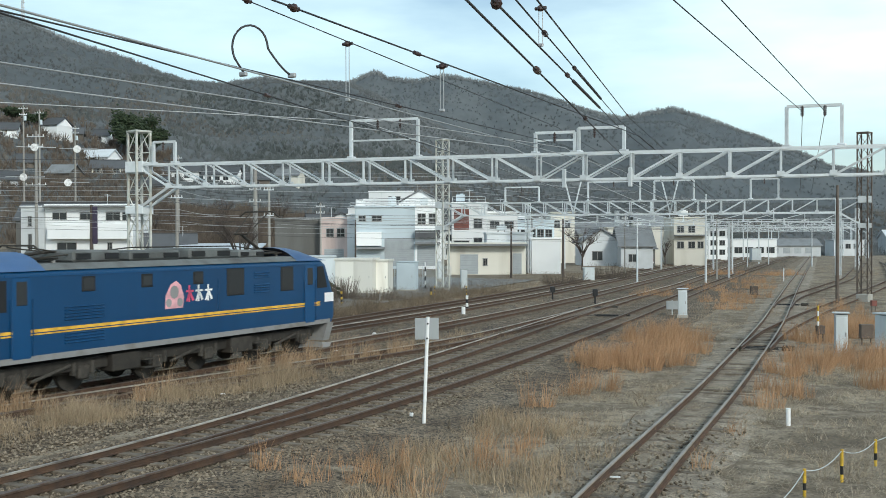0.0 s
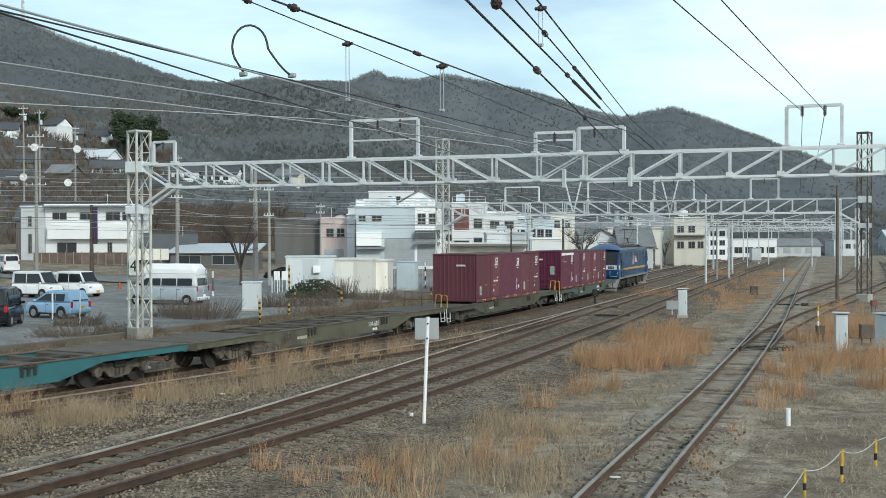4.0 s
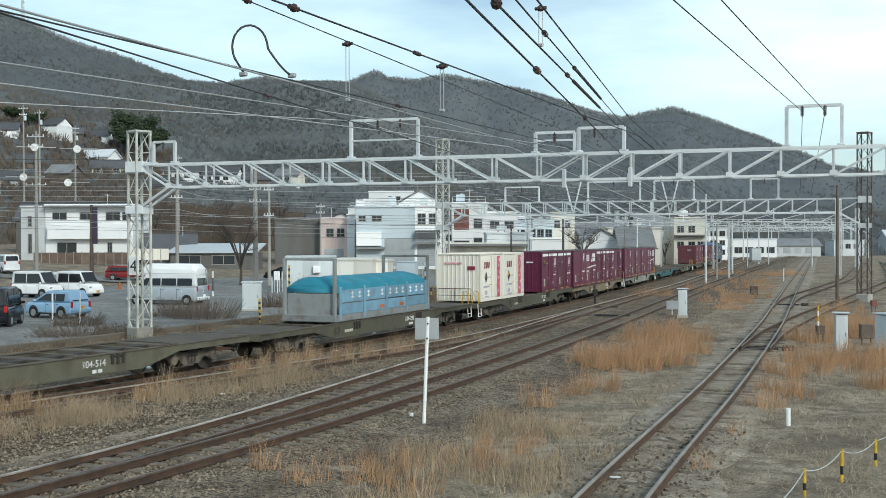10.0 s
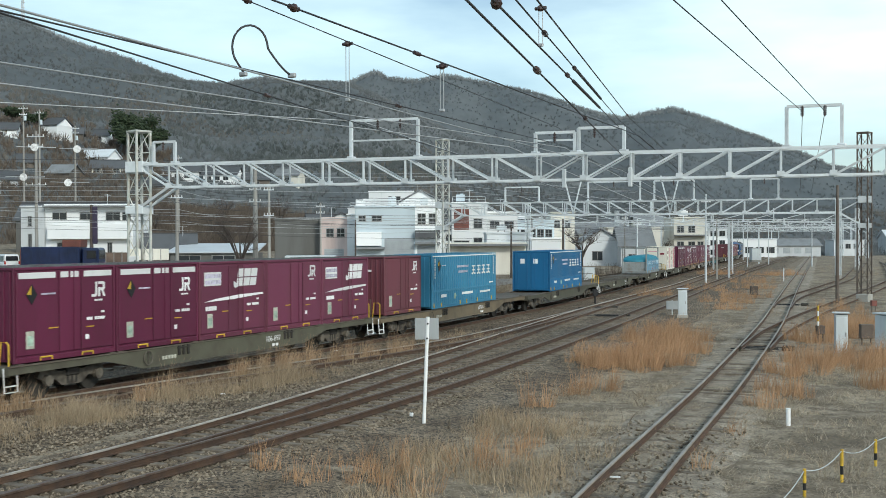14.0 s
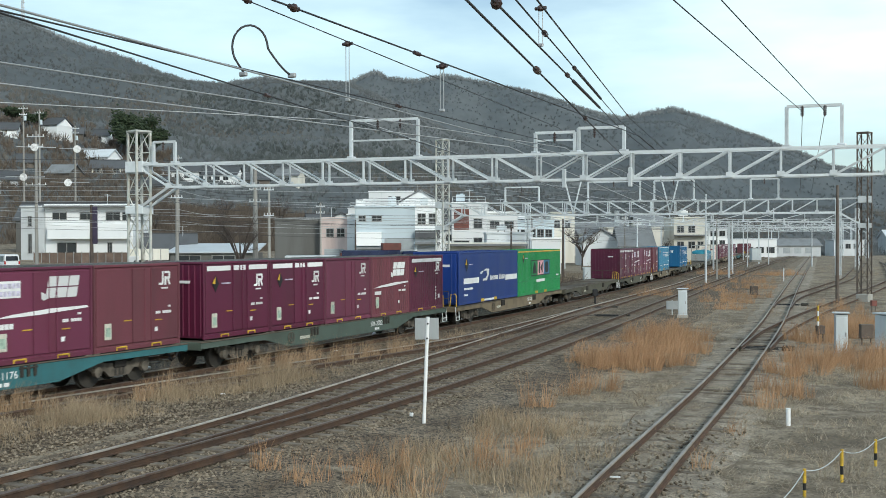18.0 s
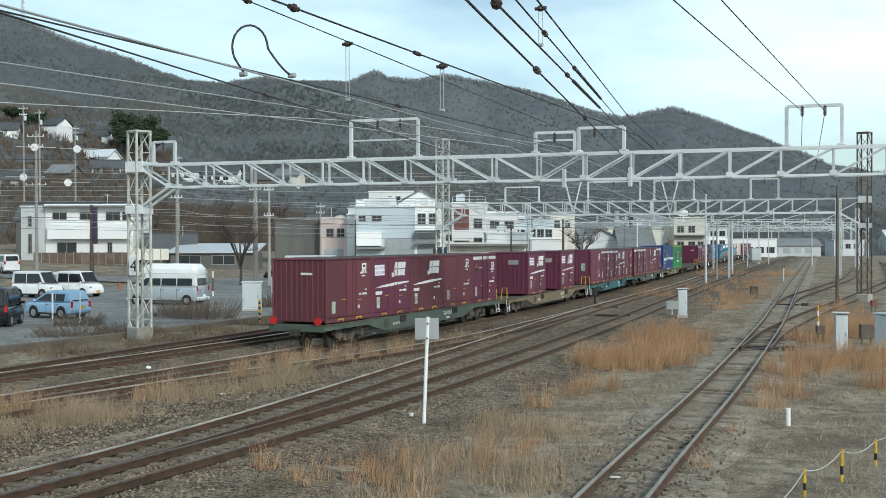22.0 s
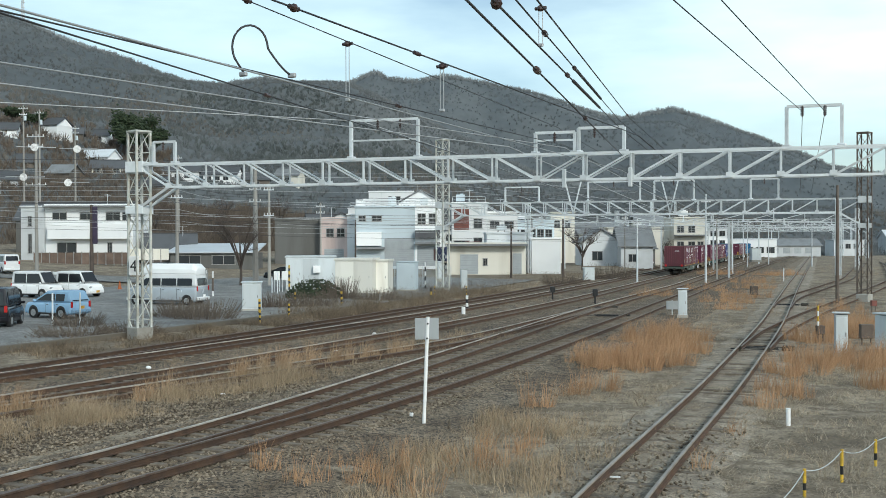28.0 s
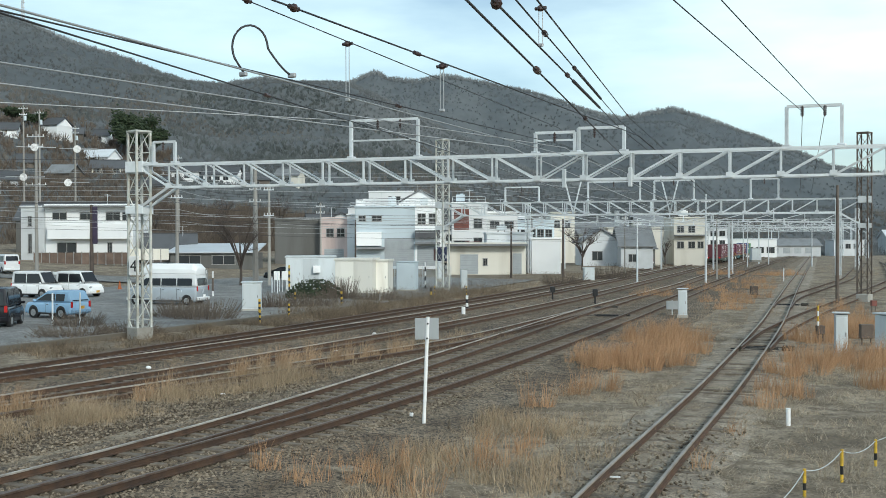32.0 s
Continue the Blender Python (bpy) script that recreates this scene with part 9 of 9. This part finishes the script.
def tree(label, x, y, z, h, spread, seed, leaves=None, name="tree", limbs=7, twig=4):
    """Tapered trunk, forked limbs and fine twigs; leaves: a crown of many small clumps."""
    rng_ = random.Random(seed)
    g = empty(name, label, "tree", "")
    g.matrix_basis = pose(x, y, z, 0, 0, 0)
    part("trunk", Kit().rod((0, 0, -0.4), (0.05 * h * 0.2, 0, h * 0.42), 0.045 * h * 0.55, 9, 0.03 * h * 0.5), M_POLE_DK, g)
    tips = []
    for i in range(limbs):
        a = 6.283 * i / limbs + rng_.uniform(-0.4, 0.4)
        z0 = h * rng_.uniform(0.24, 0.44)
        e = Vector((math.cos(a) * spread * rng_.uniform(0.55, 0.9), math.sin(a) * spread * rng_.uniform(0.55, 0.9), h * rng_.uniform(0.62, 0.98)))
        m_ = Vector((e.x * 0.45, e.y * 0.45, z0 + (e.z - z0) * 0.62))
        limb = part("limb", Kit().rod((0, 0, z0), m_, 0.014 * h, 6, 0.009 * h).rod(m_, e, 0.009 * h, 6, 0.004 * h), M_POLE_DK, g)
        k_ = Kit()
        for j in range(twig * 3):
            b = m_.lerp(e, rng_.random())
            t_ = b + Vector((rng_.gauss(0, 0.16) * spread, rng_.gauss(0, 0.16) * spread, rng_.uniform(0.02, 0.2) * h))
            k_.rod(b, t_, 0.0035 * h, 4, 0.0015 * h)
            tips.append(t_)
            for q in range(2):
                k_.rod(b.lerp(t_, 0.6), b.lerp(t_, 0.6) + Vector((rng_.gauss(0, 0.09) * spread, rng_.gauss(0, 0.09) * spread, rng_.uniform(0.02, 0.1) * h)), 0.0022 * h, 3, 0.001 * h)
        part("twig_spray", k_, M_POLE_DK, limb)
    if leaves:
        cs, rs = [], []
        for p in tips:
            for q in range(11):
                cs.append((p.x + rng_.gauss(0, 0.14) * spread, p.y + rng_.gauss(0, 0.14) * spread, p.z + rng_.gauss(0, 0.06) * h))
                rs.append(rng_.uniform(0.04, 0.09) * spread)
        clump_cloud("crown", cs, rs, leaves, "", "", 0.8, 0.6, "", g)
    return g


def grounded(a, b):
    x, y = axis(a, b)
    return x, y, land(x, y)


tree("bare leafless tree at the edge of the car park", *grounded(-19.1, 105), 6.4, 3.4, 31, None, "tree", 9, 6)
tree("large bare tree beside a grey house", *grounded(19.0, 152), 6.0, 3.4, 37, None, "tree", 9, 6)
tree("small bare tree by the workshop", *grounded(39.5, 198), 5.2, 1.6, 41)
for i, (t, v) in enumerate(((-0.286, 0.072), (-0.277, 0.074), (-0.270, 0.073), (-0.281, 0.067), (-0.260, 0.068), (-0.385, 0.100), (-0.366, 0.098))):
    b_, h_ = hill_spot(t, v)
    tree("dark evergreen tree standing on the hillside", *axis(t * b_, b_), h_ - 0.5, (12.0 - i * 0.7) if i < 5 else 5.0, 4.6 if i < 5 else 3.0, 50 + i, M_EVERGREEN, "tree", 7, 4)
for i in range(16):
    t = random.Random(i + 70).uniform(-0.30, -0.09)
    b_ = foot(t) + random.Random(i + 90).uniform(-14, 45)
    q_ = max(0, (b_ - foot(t)) / (650 - foot(t)))
    tree("bare tree among the hillside houses", *axis(t * b_, b_), slope_1(t, q_)[1] - 0.6, 8.0, 3.8, 100 + i, None, "tree", 7, 4)


def shrub(label, x, y, r, h, material, seed, n=220, stems=60):
    rng_ = random.Random(seed)
    cs, rs = [], []
    for i in range(n):
        a, q = rng_.uniform(0, 6.283), r * math.sqrt(rng_.random())
        top = h * math.sqrt(max(0.05, 1 - (q / r) ** 2))
        cs.append((q * math.cos(a), q * math.sin(a) * 0.7, rng_.uniform(0.05, 1.0) * top))
        rs.append(rng_.uniform(0.02, 0.09 if material == M_EVERGREEN else 0.045))
    g = empty("shrub", label, "shrub", "")
    g.matrix_basis = pose(x, y, land(x, y), 0, 0, YAW)
    clump_cloud("foliage", cs, rs, material, "", "", 0.8, 0.7, "", g)
    k_ = Kit()
    for i in range(stems):
        a, q = rng_.uniform(0, 6.283), r * math.sqrt(rng_.random())
        k_.rod((q * math.cos(a) * 0.7, q * math.sin(a) * 0.5, -0.1), (q * math.cos(a) + rng_.gauss(0, 0.2), q * math.sin(a) * 0.7, h * rng_.uniform(0.5, 1.25)), 0.014, 4, 0.005)
    part("stem", k_, M_SCRUB if material == M_SCRUB else M_POLE_DK, g)
    return g


shrub("dark green bush beside the equipment huts", *axis(-9.6, 83), 2.2, 1.5, M_EVERGREEN, 5, 1700)
shrub("tangled brown bramble bush by the car park", *axis(-15.0, 64), 2.2, 0.9, M_SCRUB, 6, 260, 260)
shrub("tangled brown bramble bush by the huts", *axis(-7.6, 82), 1.6, 1.4, M_SCRUB, 7, 200, 220)
shrub("tangled brown bramble bush beside a cabinet", *axis(-11.0, 72), 1.8, 0.9, M_SCRUB, 8, 200, 220)
shrub("tangled brown bramble bush on the bank", *axis(-18.8, 57), 1.6, 0.7, M_SCRUB, 9, 160, 200)

for a_, b_, r_, h_, sd in ((-13.3, 62, 2.3, 1.0, 21), (-8.6, 73, 2.0, 0.9, 22), (-17.0, 51, 2.2, 0.55, 23), (-14.6, 52, 1.8, 0.6, 24), (-5.0, 80, 2.0, 0.8, 25), (12.0, 112, 2.6, 1.2, 26), (19.5, 128, 3.0, 1.6, 27)):
    shrub("tangled brown bramble and dead weeds beside the line", *axis(a_, b_), r_, h_, M_SCRUB, sd, 200, 260)

# loose stones on the nearer track beds
rng = np.random.default_rng(12)
cs, rs = [], []
for fx, y0, y1, n, w in ((line_cl, 9, 34, 11000, 2.6), (line_cr, 9, 34, 24000, 3.8), (line_e, 9, 26, 1800, 1.4), (line_b, 16, 40, 8000, 2.6), (lambda y: (line_b(y) + line_cl(y)) / 2, 12, 40, 16000, 2.6)):
    for i in range(n):
        y = y0 + (y1 - y0) * rng.random() ** 1.3
        a = rng.uniform(-w, w)
        cs.append((fx(y) + a, y, fall(y) - 0.195 - 0.14 * min(1.0, max(0, abs(a) - 1.4) / 1.1) + 0.05 * max(0, abs(a) - 2.5) + rng.uniform(-0.01, 0.01)))
        rs.append(rng.uniform(0.022, 0.050))
clump_cloud("ballast_stones", cs, rs, leaf_material("crushed_stone", (0.066, 0.047, 0.030), (0.300, 0.248, 0.185)), "loose crushed stones on the track beds", "ballast", 0.7, 0.4, chips=True)


# ---- movement ----
def motions():
    for ob, c, z, half in ROLLING:
        rows = []
        for i in range(33):
            rows.append((float(i), train_pose(c, float(i), z, half)))
        walk(ob, rows)
    for ob, table in ((TRUCK, TRUCK_ROWS), (RED_CAR, RED_ROWS)):
        walk(ob, [(t, pose(*axis(a, b), road_height(a, b), 0, 0, YAW + turn)) for t, a, b, turn in table])


motions()
